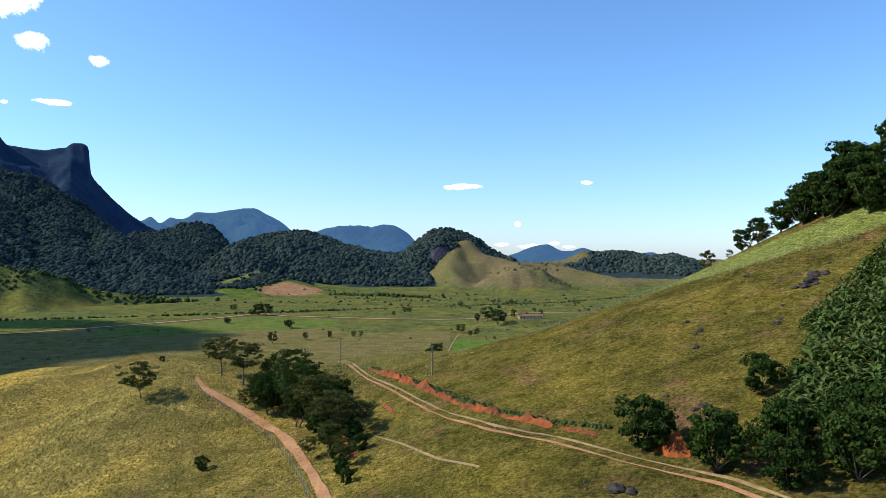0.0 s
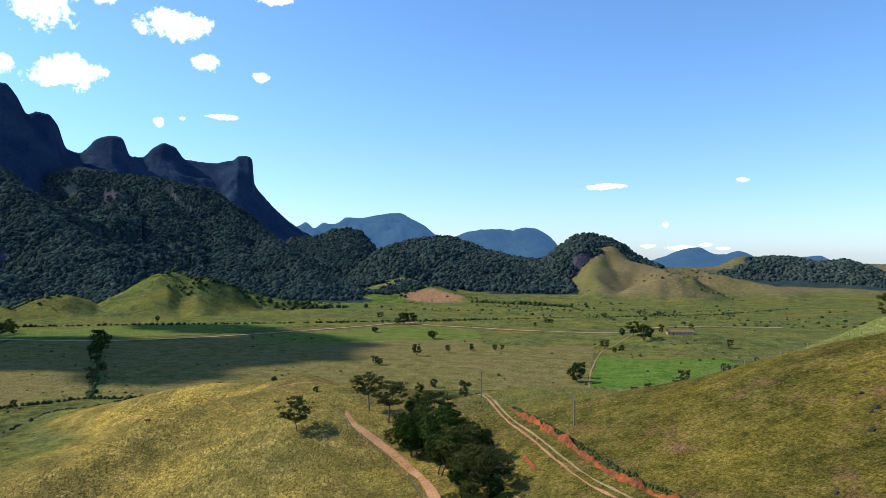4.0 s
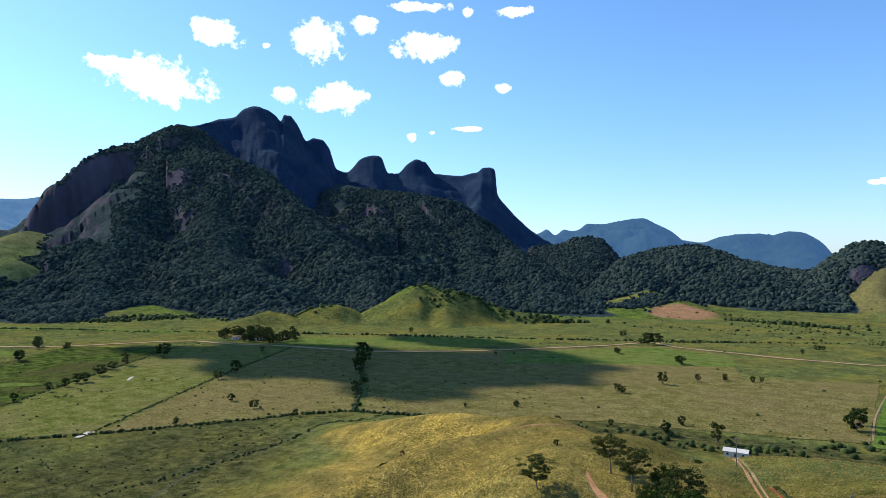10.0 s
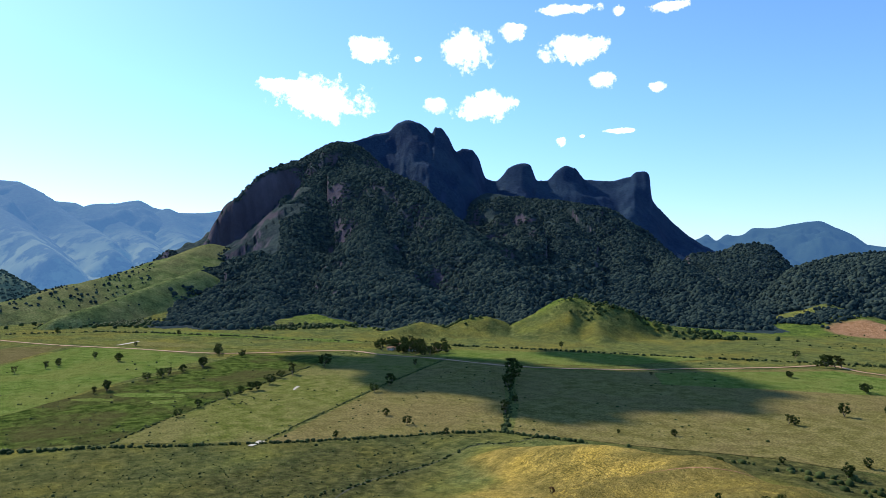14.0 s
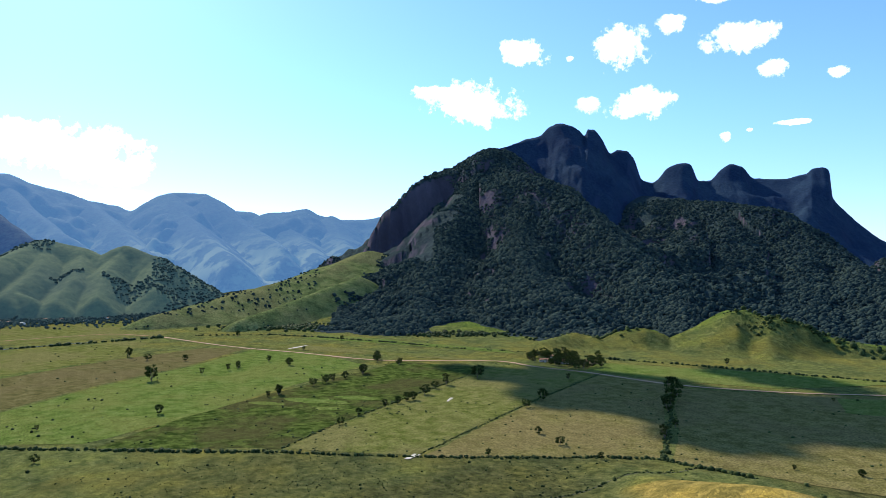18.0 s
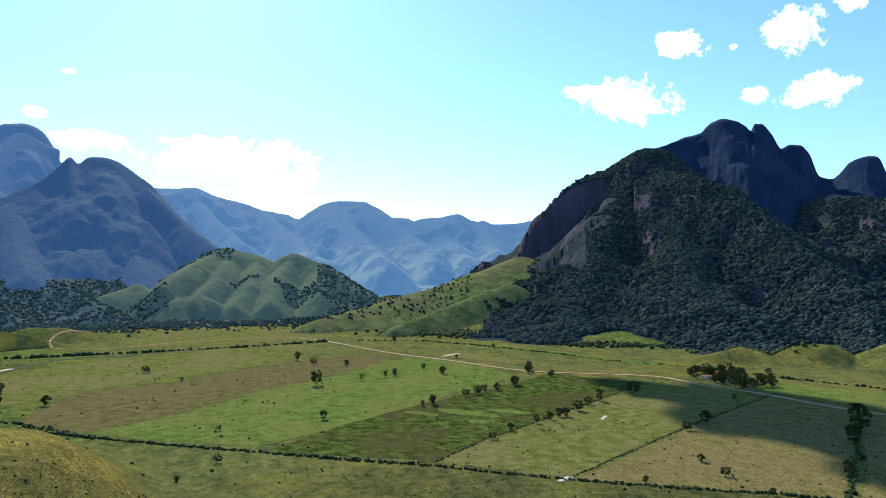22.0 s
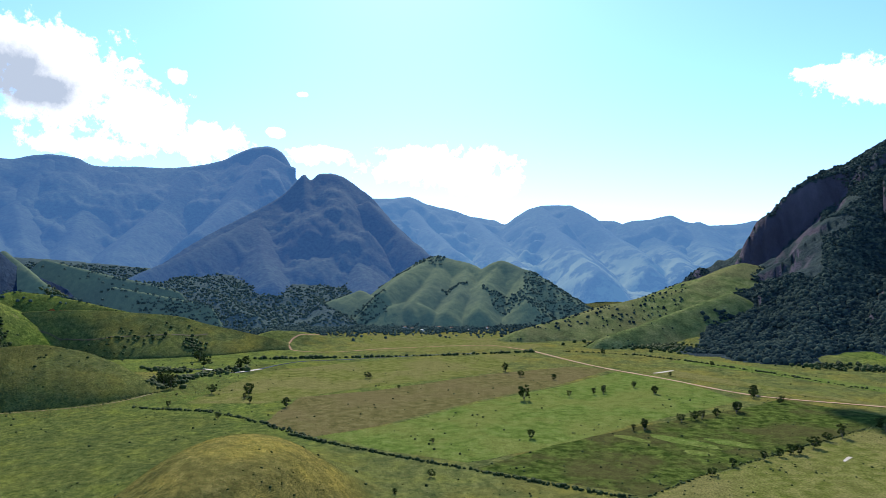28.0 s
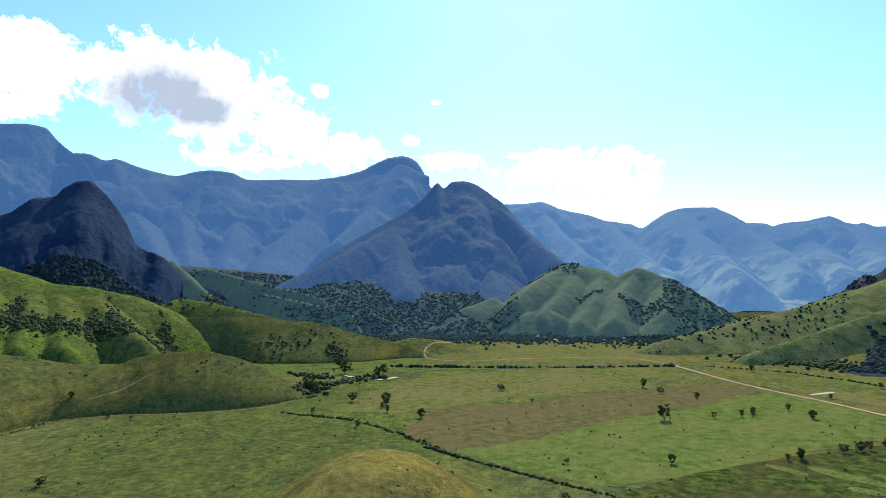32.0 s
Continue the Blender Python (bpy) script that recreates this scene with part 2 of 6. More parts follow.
def leaves(name, dark, light, through=0.25, shine=0.2):
    """Foliage: each leaf clump its own tone, some light let through."""

    def build(nodes, links, bsdf):
        geo = nodes.new("ShaderNodeNewGeometry")
        info = nodes.new("ShaderNodeObjectInfo")
        col = ramp(nodes, links, geo.outputs["Random Per Island"], [(0.0, dark), (1.0, light)])
        tone = ramp(nodes, links, info.outputs["Random"], [(0.0, (0.75, 0.8, 0.8)), (1.0, (1.2, 1.12, 1.0))])
        col = blend(nodes, links, col, tone, 1.0, "MULTIPLY")
        links.new(col, bsdf.inputs["Base Color"])
        bsdf.inputs["Roughness"].default_value = 0.7
        bsdf.inputs["Specular IOR Level"].default_value = shine
        thin = nodes.new("ShaderNodeBsdfTranslucent")
        links.new(col, thin.inputs["Color"])
        mix = nodes.new("ShaderNodeMixShader")
        mix.inputs[0].default_value = through
        links.new(bsdf.outputs[0], mix.inputs[1])
        links.new(thin.outputs[0], mix.inputs[2])
        out = [n for n in nodes if n.bl_idname == "ShaderNodeOutputMaterial"][0]
        links.new(mix.outputs[0], out.inputs[0])

    return material(name, build)




def land():
    """The open ground: four kinds of growth by place, tufts, cattle terraces on the slopes."""

    def build(nodes, links, bsdf):
        co = nodes.new("ShaderNodeTexCoord").outputs["Object"]
        broad = noise_node(nodes, links, co, 0.012, 6, 0.62)
        patch = noise_node(nodes, links, co, 0.16, 8, 0.78)
        fine = noise_node(nodes, links, co, 1.9, 7, 0.8)
        trod = noise_node(nodes, links, co, 1.0, 3, 0.6, (0.05, 0.05, 1.1))

        def growth(dark, mid, light):
            return ramp(nodes, links, patch, [(0.38, dark), (0.5, mid), (0.62, light)])

        def part_of(key):
            n = nodes.new("ShaderNodeAttribute")
            n.attribute_name = key
            return n.outputs["Fac"]

        col = growth((0.072, 0.088, 0.026), (0.109, 0.122, 0.038), (0.148, 0.154, 0.056))
        col = blend(nodes, links, col, (0.165, 0.140, 0.035), ramp(nodes, links, broad, [(0.46, (0, 0, 0)), (0.6, (0.6,) * 3)]))
        col = blend(nodes, links, col, growth((0.050, 0.082, 0.017), (0.090, 0.130, 0.027), (0.138, 0.172, 0.042)), part_of("fresh"))
        col = blend(nodes, links, col, growth((0.039, 0.045, 0.014), (0.079, 0.079, 0.028), (0.120, 0.115, 0.042)), part_of("scrub"))
        col = blend(nodes, links, col, growth((0.076, 0.068, 0.015), (0.108, 0.092, 0.021), (0.142, 0.116, 0.032)), part_of("olive"))
        col = blend(nodes, links, col, growth((0.196, 0.150, 0.037), (0.255, 0.190, 0.050), (0.316, 0.238, 0.072)), part_of("straw"))
        blotch = noise_node(nodes, links, co, 0.04, 6, 0.7)
        col = blend(nodes, links, col, ramp(nodes, links, blotch, [(0.36, (0.66, 0.72, 0.8)), (0.5, (1, 1, 1)), (0.64, (1.3, 1.24, 1.0))]), 1.0, "MULTIPLY")
        clump = noise_node(nodes, links, co, 0.5, 5, 0.72)
        col = blend(nodes, links, col, ramp(nodes, links, clump, [(0.36, (0.55, 0.58, 0.6)), (0.5, (1, 1, 1)), (0.64, (1.4, 1.36, 1.2))]), 0.5, "MULTIPLY")
        soil = ramp(nodes, links, noise_node(nodes, links, co, 0.09, 7, 0.75), [(0.54, (0, 0, 0)), (0.68, (0.8,) * 3)])
        col = blend(nodes, links, col, (0.19, 0.095, 0.058), blend(nodes, links, soil, part_of("olive"), 1.0, "MULTIPLY"))
        col = blend(nodes, links, col, growth((0.129, 0.155, 0.034), (0.168, 0.191, 0.049), (0.202, 0.219, 0.066)), part_of("lush"))
        col = blend(nodes, links, col, growth((0.118, 0.098, 0.046), (0.165, 0.130, 0.064), (0.205, 0.166, 0.088)), part_of("fawn"))
        col = blend(nodes, links, col, growth((0.20, 0.105, 0.050), (0.27, 0.150, 0.080), (0.33, 0.200, 0.115)), part_of("bare"))
        speck = ramp(nodes, links, fine, [(0.36, (0.22,) * 3), (0.5, (0.95,) * 3), (0.63, (1.8,) * 3)])
        col = blend(nodes, links, col, speck, 0.9, "MULTIPLY")
        blades = noise_node(nodes, links, co, 8.0, 5, 0.8)
        col = blend(nodes, links, col, ramp(nodes, links, blades, [(0.4, (0.45,) * 3), (0.5, (1,) * 3), (0.62, (1.6,) * 3)]), 0.7, "MULTIPLY")
        geo, up = nodes.new("ShaderNodeNewGeometry"), nodes.new("ShaderNodeSeparateXYZ")
        links.new(geo.outputs["True Normal"], up.inputs[0])
        # tussocks in rows along the contours of the slopes
        rows = noise_node(nodes, links, co, 1.0, 6, 0.75, (0.55, 0.55, 3.2))
        slope = ramp(nodes, links, up.outputs[2], [(0.86, (1, 1, 1)), (0.985, (0, 0, 0))])
        col = blend(nodes, links, col, blend(nodes, links, (1, 1, 1), ramp(nodes, links, rows, [(0.38, (0.26, 0.30, 0.28)), (0.5, (1, 1, 1)), (0.62, (1.55, 1.46, 1.2))]), slope), 1.0, "MULTIPLY")
        links.new(col, bsdf.inputs["Base Color"])
        bsdf.inputs["Roughness"].default_value = 0.92
        bsdf.inputs["Specular IOR Level"].default_value = 0.0
        # cattle terraces only where the ground is steep
        steep = ramp(nodes, links, up.outputs[2], [(0.80, (0.4,) * 3), (0.97, (0, 0, 0))])
        bump(nodes, links, bsdf, blend(nodes, links, blend(nodes, links, fine, patch, 0.12), trod, steep), 1.0, 0.32)

    return material("open_ground", build)


M_GROUND = land()
M_FIELD = {
    "brown": grass("dry_field", (0.085, 0.078, 0.028), (0.118, 0.103, 0.038), (0.150, 0.130, 0.052), 1.5, (0.140, 0.110, 0.050), 0.5),
    "green": grass("green_field", (0.076, 0.112, 0.022), (0.104, 0.144, 0.031), (0.138, 0.172, 0.045), 1.5, (0.163, 0.158, 0.046), 0.45),
    "lush": grass("lush_field", (0.070, 0.128, 0.022), (0.095, 0.157, 0.027), (0.123, 0.176, 0.037), 1.5, (0.123, 0.148, 0.037), 0.3),
    "marsh": grass("marsh_field", (0.026, 0.044, 0.010), (0.055, 0.076, 0.017), (0.099, 0.130, 0.028), 1.2, (0.072, 0.063, 0.025), 0.7),
    "pale": grass("pale_field", (0.087, 0.102, 0.022), (0.125, 0.132, 0.035), (0.167, 0.161, 0.050), 1.5, (0.170, 0.143, 0.058), 0.5),
    "ochre": grass("ochre_field", (0.112, 0.101, 0.031), (0.150, 0.131, 0.043), (0.188, 0.159, 0.059), 1.5, (0.174, 0.132, 0.058), 0.5),
}
M_DIRT = plain("red_dirt", (0.21, 0.092, 0.036), (0.50, 0.27, 0.13), 1.6, relief=0.8, deep=0.25)
M_SAND = plain("pale_track", (0.15, 0.105, 0.040), (0.42, 0.29, 0.14), 1.1)
M_VALLEY_ROAD = plain("valley_road_dirt", (0.30, 0.165, 0.085), (0.50, 0.32, 0.18), 0.3)
M_CUT = plain("red_earth", (0.030, 0.018, 0.008), (0.42, 0.105, 0.024), 0.9, relief=1.0, deep=0.4)
# forest and rock colours lifted towards blue to imitate haze
M_FOREST = forest("hazed_mountain_forest", (0.046, 0.070, 0.068), (0.019, 0.033, 0.042), (0.098, 0.084, 0.106), 0.86)
# blue of the air haze mixed into the massif's tree and rock colours
M_BACK_HAZED = forest("haze_blue_forest", (0.030, 0.058, 0.108), (0.014, 0.030, 0.064), (0.030, 0.052, 0.102), 0.7)
# far ranges emit an imitated haze, brightest on the farthest western one
M_HAZE = forest("hazed_range", (0.02, 0.036, 0.03), (0.012, 0.024, 0.024), (0.03, 0.036, 0.04), 0.5, haze_glow=(0.0391, 0.1035, 0.2357))
M_HAZE_W = forest("hazed_west_range", (0.046, 0.070, 0.050), (0.004, 0.008, 0.008), (0.020, 0.028, 0.022), 0.5, size=1.8, haze_glow=(0.040, 0.107, 0.265))
M_HAZE_FAR = forest("hazed_far_range", (0.032, 0.052, 0.030), (0.005, 0.010, 0.008), (0.03, 0.036, 0.03), 0.5, size=2.5, haze_glow=(0.068, 0.167, 0.360), meadow=(0.13, 0.145, 0.065))
# lower western slopes, brightened by a small emission in place of haze
M_HAZE_FOOTHILL = forest("hazed_foothill", (0.118, 0.142, 0.062), (0.050, 0.074, 0.036), (0.130, 0.118, 0.066), 0.3, size=2.0, haze_glow=(0.017, 0.035, 0.052))
M_HAZE_FOOT = forest("hazed_forest_slope", (0.060, 0.084, 0.060), (0.012, 0.020, 0.018), (0.060, 0.080, 0.050), 0.3, haze_glow=(0.012, 0.029, 0.058))
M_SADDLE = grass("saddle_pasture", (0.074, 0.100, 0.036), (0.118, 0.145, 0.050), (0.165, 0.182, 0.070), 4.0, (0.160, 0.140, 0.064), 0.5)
# weaker emitted haze for the nearer dome and its spurs
M_HAZE_NEAR = forest("hazed_dome", (0.044, 0.066, 0.052), (0.004, 0.008, 0.008), (0.034, 0.040, 0.044), 0.62, size=1.5, haze_glow=(0.021, 0.059, 0.165))
# crown tones vary at random; their blue cast stands in for haze
M_CANOPY = leaves("hazed_canopy", (0.011, 0.024, 0.031), (0.062, 0.086, 0.072), 0.05, 0.0)
# leaf colours paled and blued, so that far crowns seem to stand in haze
M_FARWOOD = leaves("hazed_far_wood", (0.046, 0.074, 0.068), (0.105, 0.140, 0.112), 0.1, 0.0)
M_LEAF = leaves("tree_leaf", (0.020, 0.038, 0.010), (0.070, 0.098, 0.026), 0.25, 0.05)
M_LEAF_OLIVE = leaves("olive_leaf", (0.032, 0.044, 0.011), (0.100, 0.115, 0.032), 0.25, 0.05)
M_BARK = plain("bark", (0.08, 0.06, 0.045), (0.22, 0.18, 0.14), 3.0)
M_LEAF_DARK = leaves("dark_leaf", (0.014, 0.032, 0.007), (0.050, 0.088, 0.018), 0.2, 0.04)
M_LEAF_RED = leaves("reddish_leaf", (0.10, 0.045, 0.015), (0.20, 0.10, 0.035))
M_BANANA = leaves("banana_leaf", (0.026, 0.058, 0.009), (0.150, 0.215, 0.045), 0.25, 0.35)

# ---- terrain ----
# knolls round the camera: x, y, height, two half-widths, turn of the long axis
NEAR_KNOLLS = [
    (199, 168, 94.5, 91, 138, 155),
    (-29, 60, 29.7, 84, 92, 30),
    (-109, 197, 17.9, 57, 76, 70),
    (-145, 234, 17.0, 73, 15, -9),
    (41, 187, 32.4, 59, 68, 13),
    (-27, 106, 3.4, 54, 124, 7),
    (-81, 171, 14.7, 23, 33, 5),
    (44, 81, 6.9, 96, 49, 4),
    (137, -34, 48.6, 52, 117, 135),
    (1, -76, 34.9, 34, 54, 44),
    (-31, 94, -15.6, 64, 94, 99),
    (144, 162, 26.9, 43, 43, 0),
    (-137, 165, 12.1, 12, 55, -16),
    (-91, 231, -8.9, 45, 17, 10),
    (-58, 223, -6.2, 8, 42, -8),
    (24, 203, -13.8, 21, 20, -1),
]
# single pasture hills in the valley and along its western rim: x, y, height, two half-widths, turn
PASTURE_HILLS = [
    (-360, -123, 41.2, 48, 80, 96),
    (-1265, -330, 20, 80, 45, 105),
    (35, 640, 9, 45, 40, 0),
    (-1010, 570, 9, 100, 66, 60),
]


# ridge lines of the valley's pasture hills: heading, distance, height, width of the flank
PASTURE_RIDGES = [[(42.1, 959, 1, 25), (40.3, 984, 20, 55), (38.7, 999, 44, 95), (37.6, 1004, 51, 110), (35.6, 999, 38, 85), (33.3, 999, 23, 55), (30.2, 999, 13, 35), (27.2, 999, 4, 20)],
    [(37.6, 1004, 50, 100), (36.3, 944, 24, 45), (36.1, 904, 11, 25)],
    [(47.2, 958, 8, 25), (46.1, 983, 22, 55), (45.2, 983, 24, 55), (44.1, 968, 11, 30)],
    [(52.7, 948, 10, 30), (50.5, 973, 18, 50), (49.5, 968, 14, 40), (48.6, 938, 8, 20)],
    [(5.2, 1278, 6, 40), (4.3, 1368, 31, 90), (3.2, 1478, 77, 170), (0.9, 1438, 53, 140), (-1.5, 1398, 42, 110), (-2.5, 1328, 39, 100), (-2.7, 1268, 30, 80)],
    [(3.2, 1478, 75, 140), (3.5, 1328, 33, 70), (2.8, 1238, 10, 40)],
    [(-0.3, 1258, 23, 70), (-2.3, 1268, 38, 95), (-3.8, 1258, 25, 70)],
    [(-2.5, 1418, 39, 90), (-4.6, 1418, 37, 100), (-6.1, 1398, 33, 90), (-8.3, 1378, 25, 80), (-10.6, 1348, 15, 60)],
    [(-4.6, 1698, 24, 90), (-6.1, 1748, 39, 110), (-7.6, 1778, 54, 140), (-9.3, 1778, 35, 120), (-11.6, 1748, 21, 100)],
    [(21.8, 1498, 45, 80), (19.4, 1298, 22, 70), (17.1, 1198, 13, 60), (14.7, 1128, 8, 40)],
    [(15.6, 1348, 1, 60), (14, 1398, 14, 80), (11.9, 1418, 21, 90), (10.1, 1398, 15, 80)]]


def value_noise(x, y, seed=0):
    """Smooth random values from 0 to 1 on a unit lattice."""
    xi, yi = np.floor(x).astype(np.int64), np.floor(y).astype(np.int64)
    fx, fy = x - xi, y - yi
    fx, fy = fx * fx * (3 - 2 * fx), fy * fy * (3 - 2 * fy)

    def lattice(a, b):
        n = (a * 374761393 + b * 668265263 + seed * 974634617) & 0x7FFFFFFF
        n = ((n ^ (n >> 13)) * 1274126177) & 0x7FFFFFFF
        return ((n ^ (n >> 16)) & 0xFFFF) / 65535.0

    low = lattice(xi, yi) * (1 - fx) + lattice(xi + 1, yi) * fx
    high = lattice(xi, yi + 1) * (1 - fx) + lattice(xi + 1, yi + 1) * fx
    return low * (1 - fy) + high * fy


def fbm(x, y, size, octaves=4, seed=0):
    """Layered noise about 0, from -0.5 to 0.5, with features of that size."""
    total, amount, norm = 0.0, 1.0, 0.0
    for n in range(octaves):
        total = total + amount * (value_noise(x / size * 2**n, y / size * 2**n, seed + n) - 0.5)
        norm, amount = norm + amount, amount * 0.5
    return total / norm


def bumps(rows, x, y, power=1.0, union=1):
    z = 0.0
    for cx, cy, height, a, b, turn in rows:
        c, s = np.cos(np.radians(turn)), np.sin(np.radians(turn))
        u, v = (c * (x - cx) + s * (y - cy)) / a, (-s * (x - cx) + c * (y - cy)) / b
        z = z + (height * np.exp(-0.5 * (u * u + v * v) ** power)) ** union if union > 1 else z + height * np.exp(-0.5 * (u * u + v * v) ** power)
    return z ** (1 / union) if union > 1 else z


def ridged(lines, x, y, round_top=1.4, skirt=1.25, back=1.0):
    """Height of the land round ridge lines, and how far down the flank each place lies (0 at the crest, 1 at the foot)."""
    best, down = np.zeros_like(x), np.ones_like(x)
    for line in lines:
        rows = [(-math.sin(radians(a)) * r, math.cos(radians(a)) * r, z, w) for a, r, z, w in line]
        for (ax, ay, az, aw), (bx, by, bz, bw) in zip(rows, rows[1:]):
            dx, dy = bx - ax, by - ay
            t = np.clip(((x - ax) * dx + (y - ay) * dy) / (dx * dx + dy * dy), 0, 1)
            w = aw + t * (bw - aw)
            behind = np.clip((np.hypot(x, y) - np.hypot(ax + t * dx, ay + t * dy)) / w, 0, 0.5) * 2
            u = np.hypot(x - ax - t * dx, y - ay - t * dy) / (w * (1 - (1 - back) * behind))
            h = (az + t * (bz - az)) * np.clip(1 - u**round_top, 0, 1) ** skirt
            down = np.where(h > best, u, down)
            best = np.maximum(best, h)
    return best, down


def height(x, y):
    """The ground's height: flat valley floor at 0, knolls and pasture hills on it."""
    x, y = np.asarray(x, float), np.asarray(y, float)
    s = np.maximum(bumps(NEAR_KNOLLS, x, y) - 1, 0)
    near = s * s / (s + 2)
    s = np.maximum(bumps(PASTURE_HILLS, x, y, 1.5, 4) - 0.6, 0)
    far = s * s / (s + 1.2)
    wx, wy = x + 14 * fbm(x, y, 90, 3, 71), y + 14 * fbm(x, y, 90, 3, 72)
    spur, down = ridged(PASTURE_RIDGES, wx, wy)
    spur = spur * (1 + 1.5 * fbm(x, y, 62, 4, 73) * np.clip(down * 2, 0.1, 1))
    rough = fbm(x, y, 26, 4, 5) * np.clip(near / 12, 0, 1) * 1.6 + fbm(x, y, 70, 4, 9) * np.clip(far / 20, 0, 1) * np.clip((np.hypot(x, y) - 500) / 300, 0.15, 1) * np.where(np.abs(x) > 300, 18, 9)
    # the valley floor rises gently towards the foot of the mountains
    r, heading = np.hypot(x, y), np.degrees(np.arctan2(-x, y))
    edge = np.interp(heading, [-40, -20, 5, 18, 30, 45, 58, 66, 74, 84, 95, 110, 120, 140], [1500, 1300, 1150, 1080, 1000, 930, 960, 1030, 1180, 1500, 1750, 1500, 1350, 1300])
    apron = np.clip(r - edge, 0, 420)
    lumps = 1 + 1.5 * fbm(x, y, 110, 3, 21)
    return near + np.maximum(far, spur) + rough + apron**2 / (apron + 60) * 0.05 * lumps


# ---- builders ----
def mesh_from(name, verts, faces, smooth=True):
    """A mesh from arrays of places and of faces with a like number of corners."""
    verts, faces = np.asarray(verts, np.float32), np.asarray(faces, np.int32)
    me = bpy.data.meshes.new(name)
    me.vertices.add(len(verts))
    me.vertices.foreach_set("co", verts.ravel())
    n, k = faces.shape
    me.loops.add(n * k)
    me.loops.foreach_set("vertex_index", faces.ravel())
    me.polygons.add(n)
    me.polygons.foreach_set("loop_start", np.arange(0, n * k, k, dtype=np.int32))
    me.polygons.foreach_set("loop_total", np.full(n, k, np.int32))
    me.polygons.foreach_set("use_smooth", np.full(n, smooth, bool))
    me.update(calc_edges=True)
    me.validate()
    return me


def thing(name, me, mat, label, category, kind="", group=""):
    ob = new(name, me)
    if mat:
        me.materials.clear()
        me.materials.append(mat)
    return tagged(ob, label, category, group, kind)


def sheet_faces(rows, cols):
    i = np.arange(rows - 1)[:, None] * cols + np.arange(cols - 1)[None]
    return np.stack([i, i + 1, i + cols + 1, i + cols], -1).reshape(-1, 4)


def polar(az, r):
    a = np.radians(az)
    return -np.sin(a) * r, np.cos(a) * r


def smooth_line(x, px, py):
    """Monotone cubic through the rows, with no overshoot."""
    px, py = np.asarray(px, float), np.asarray(py, float)
    h, d = np.diff(px), np.diff(py) / np.diff(px)
    m = np.zeros(len(px))
    same = d[:-1] * d[1:] > 0
    m[1:-1][same] = 2 * d[:-1][same] * d[1:][same] / (d[:-1] + d[1:])[same]
    m[0], m[-1] = d[0], d[-1]
    i = np.clip(np.searchsorted(px, x) - 1, 0, len(px) - 2)
    t = (x - px[i]) / h[i]
    return (2 * t**3 - 3 * t**2 + 1) * py[i] + (t**3 - 2 * t**2 + t) * h[i] * m[i] + (-2 * t**3 + 3 * t**2) * py[i + 1] + (t**3 - t**2) * h[i] * m[i + 1]


def ground_sheet():
    radii = np.r_[0.01, 4, np.geomspace(14, 5200, 470)]
    az = np.r_[np.arange(-42, 146, 0.25), np.arange(146, 318, 3), 318]
    r, a = np.meshgrid(radii, az, indexing="ij")
    x, y = polar(a, r)
    z = height(x, y)
    z = np.where(r < 1, height(0.0, 0.0), z)
    me = mesh_from("ground", np.stack([x, y, z], -1).reshape(-1, 3), sheet_faces(len(radii), len(az)))
    X, Y = x.ravel(), y.ravel()

    def spot(cx, cy, a, b, turn=0, edge=0.5):
        c, s = np.cos(np.radians(turn)), np.sin(np.radians(turn))
        u, v = (c * (X - cx) + s * (Y - cy)) / a, (-s * (X - cx) + c * (Y - cy)) / b
        return np.clip((1.25 - np.hypot(u, v) + 0.6 * fbm(X, Y, 40, 4, 77)) / edge, 0, 1)

    # dry brown turf on the spurs below the dome hill
    brown = np.clip((z.ravel() - 5) / 6 + 2 * fbm(X, Y, 40, 3, 78), 0, 1) * (Y > 1150) * (X > -130) * (1 - 0.5 * np.clip(fbm(X, Y, 90, 3, 79) * 6, 0, 1))
    # straw-dry grass over the whole of the near hill down to its foot
    hill = np.clip((z.ravel() - 4) / 2.5 + 2 * fbm(X, Y, 30, 3, 76), 0, 1) * np.clip((-70 - X) / 45, 0, 1) * (Y > 90) * (np.hypot(X, Y) < 340)
    # what grows where: straw-dry hill, short olive turf, wet scrub, fresh green
    cover = {
        "straw": np.maximum.reduce([hill, spot(-90, 150, 60, 45, 60) * 0.7, spot(-62, 112, 50, 50, 0) * 0.5, spot(-362, -122, 70, 66, 20) * 0.5]),
        "fawn": brown,
        "olive": np.maximum.reduce([ spot(40, 120, 85, 75, 40), spot(-20, 120, 50, 60, 0) * 0.9]),
        "scrub": np.maximum.reduce([np.clip((np.hypot(X, Y) - 1500) / 300, 0, 1), spot(-470, -300, 190, 150, 30) * 0.4, spot(-255, 110, 60, 170, 20), spot(-330, 60, 60, 110, 30) * 0.6, spot(-110, 345, 150, 22, 5), spot(-900, -250, 100, 40, 40) * 0.5]),
        "fresh": np.maximum.reduce([spot(-1000, -600, 600, 320, 60) * 0.6, spot(-560, -290, 240, 160, 30) * 0.75, spot(-700, 850, 480, 110, 38)]),
        "bare": np.maximum.reduce([spot(-335, 1090, 55, 36, -35, 0.2), spot(-440, 1320, 60, 12, 70, 0.2) * 0.5]),
        "lush": spot(46, 161, 55, 8, 143, 0.15),
    }
    for key, values in cover.items():
        me.attributes.new(key, "FLOAT", "POINT").data.foreach_set("value", values.astype(np.float32))
    return me


SURFACES = {}


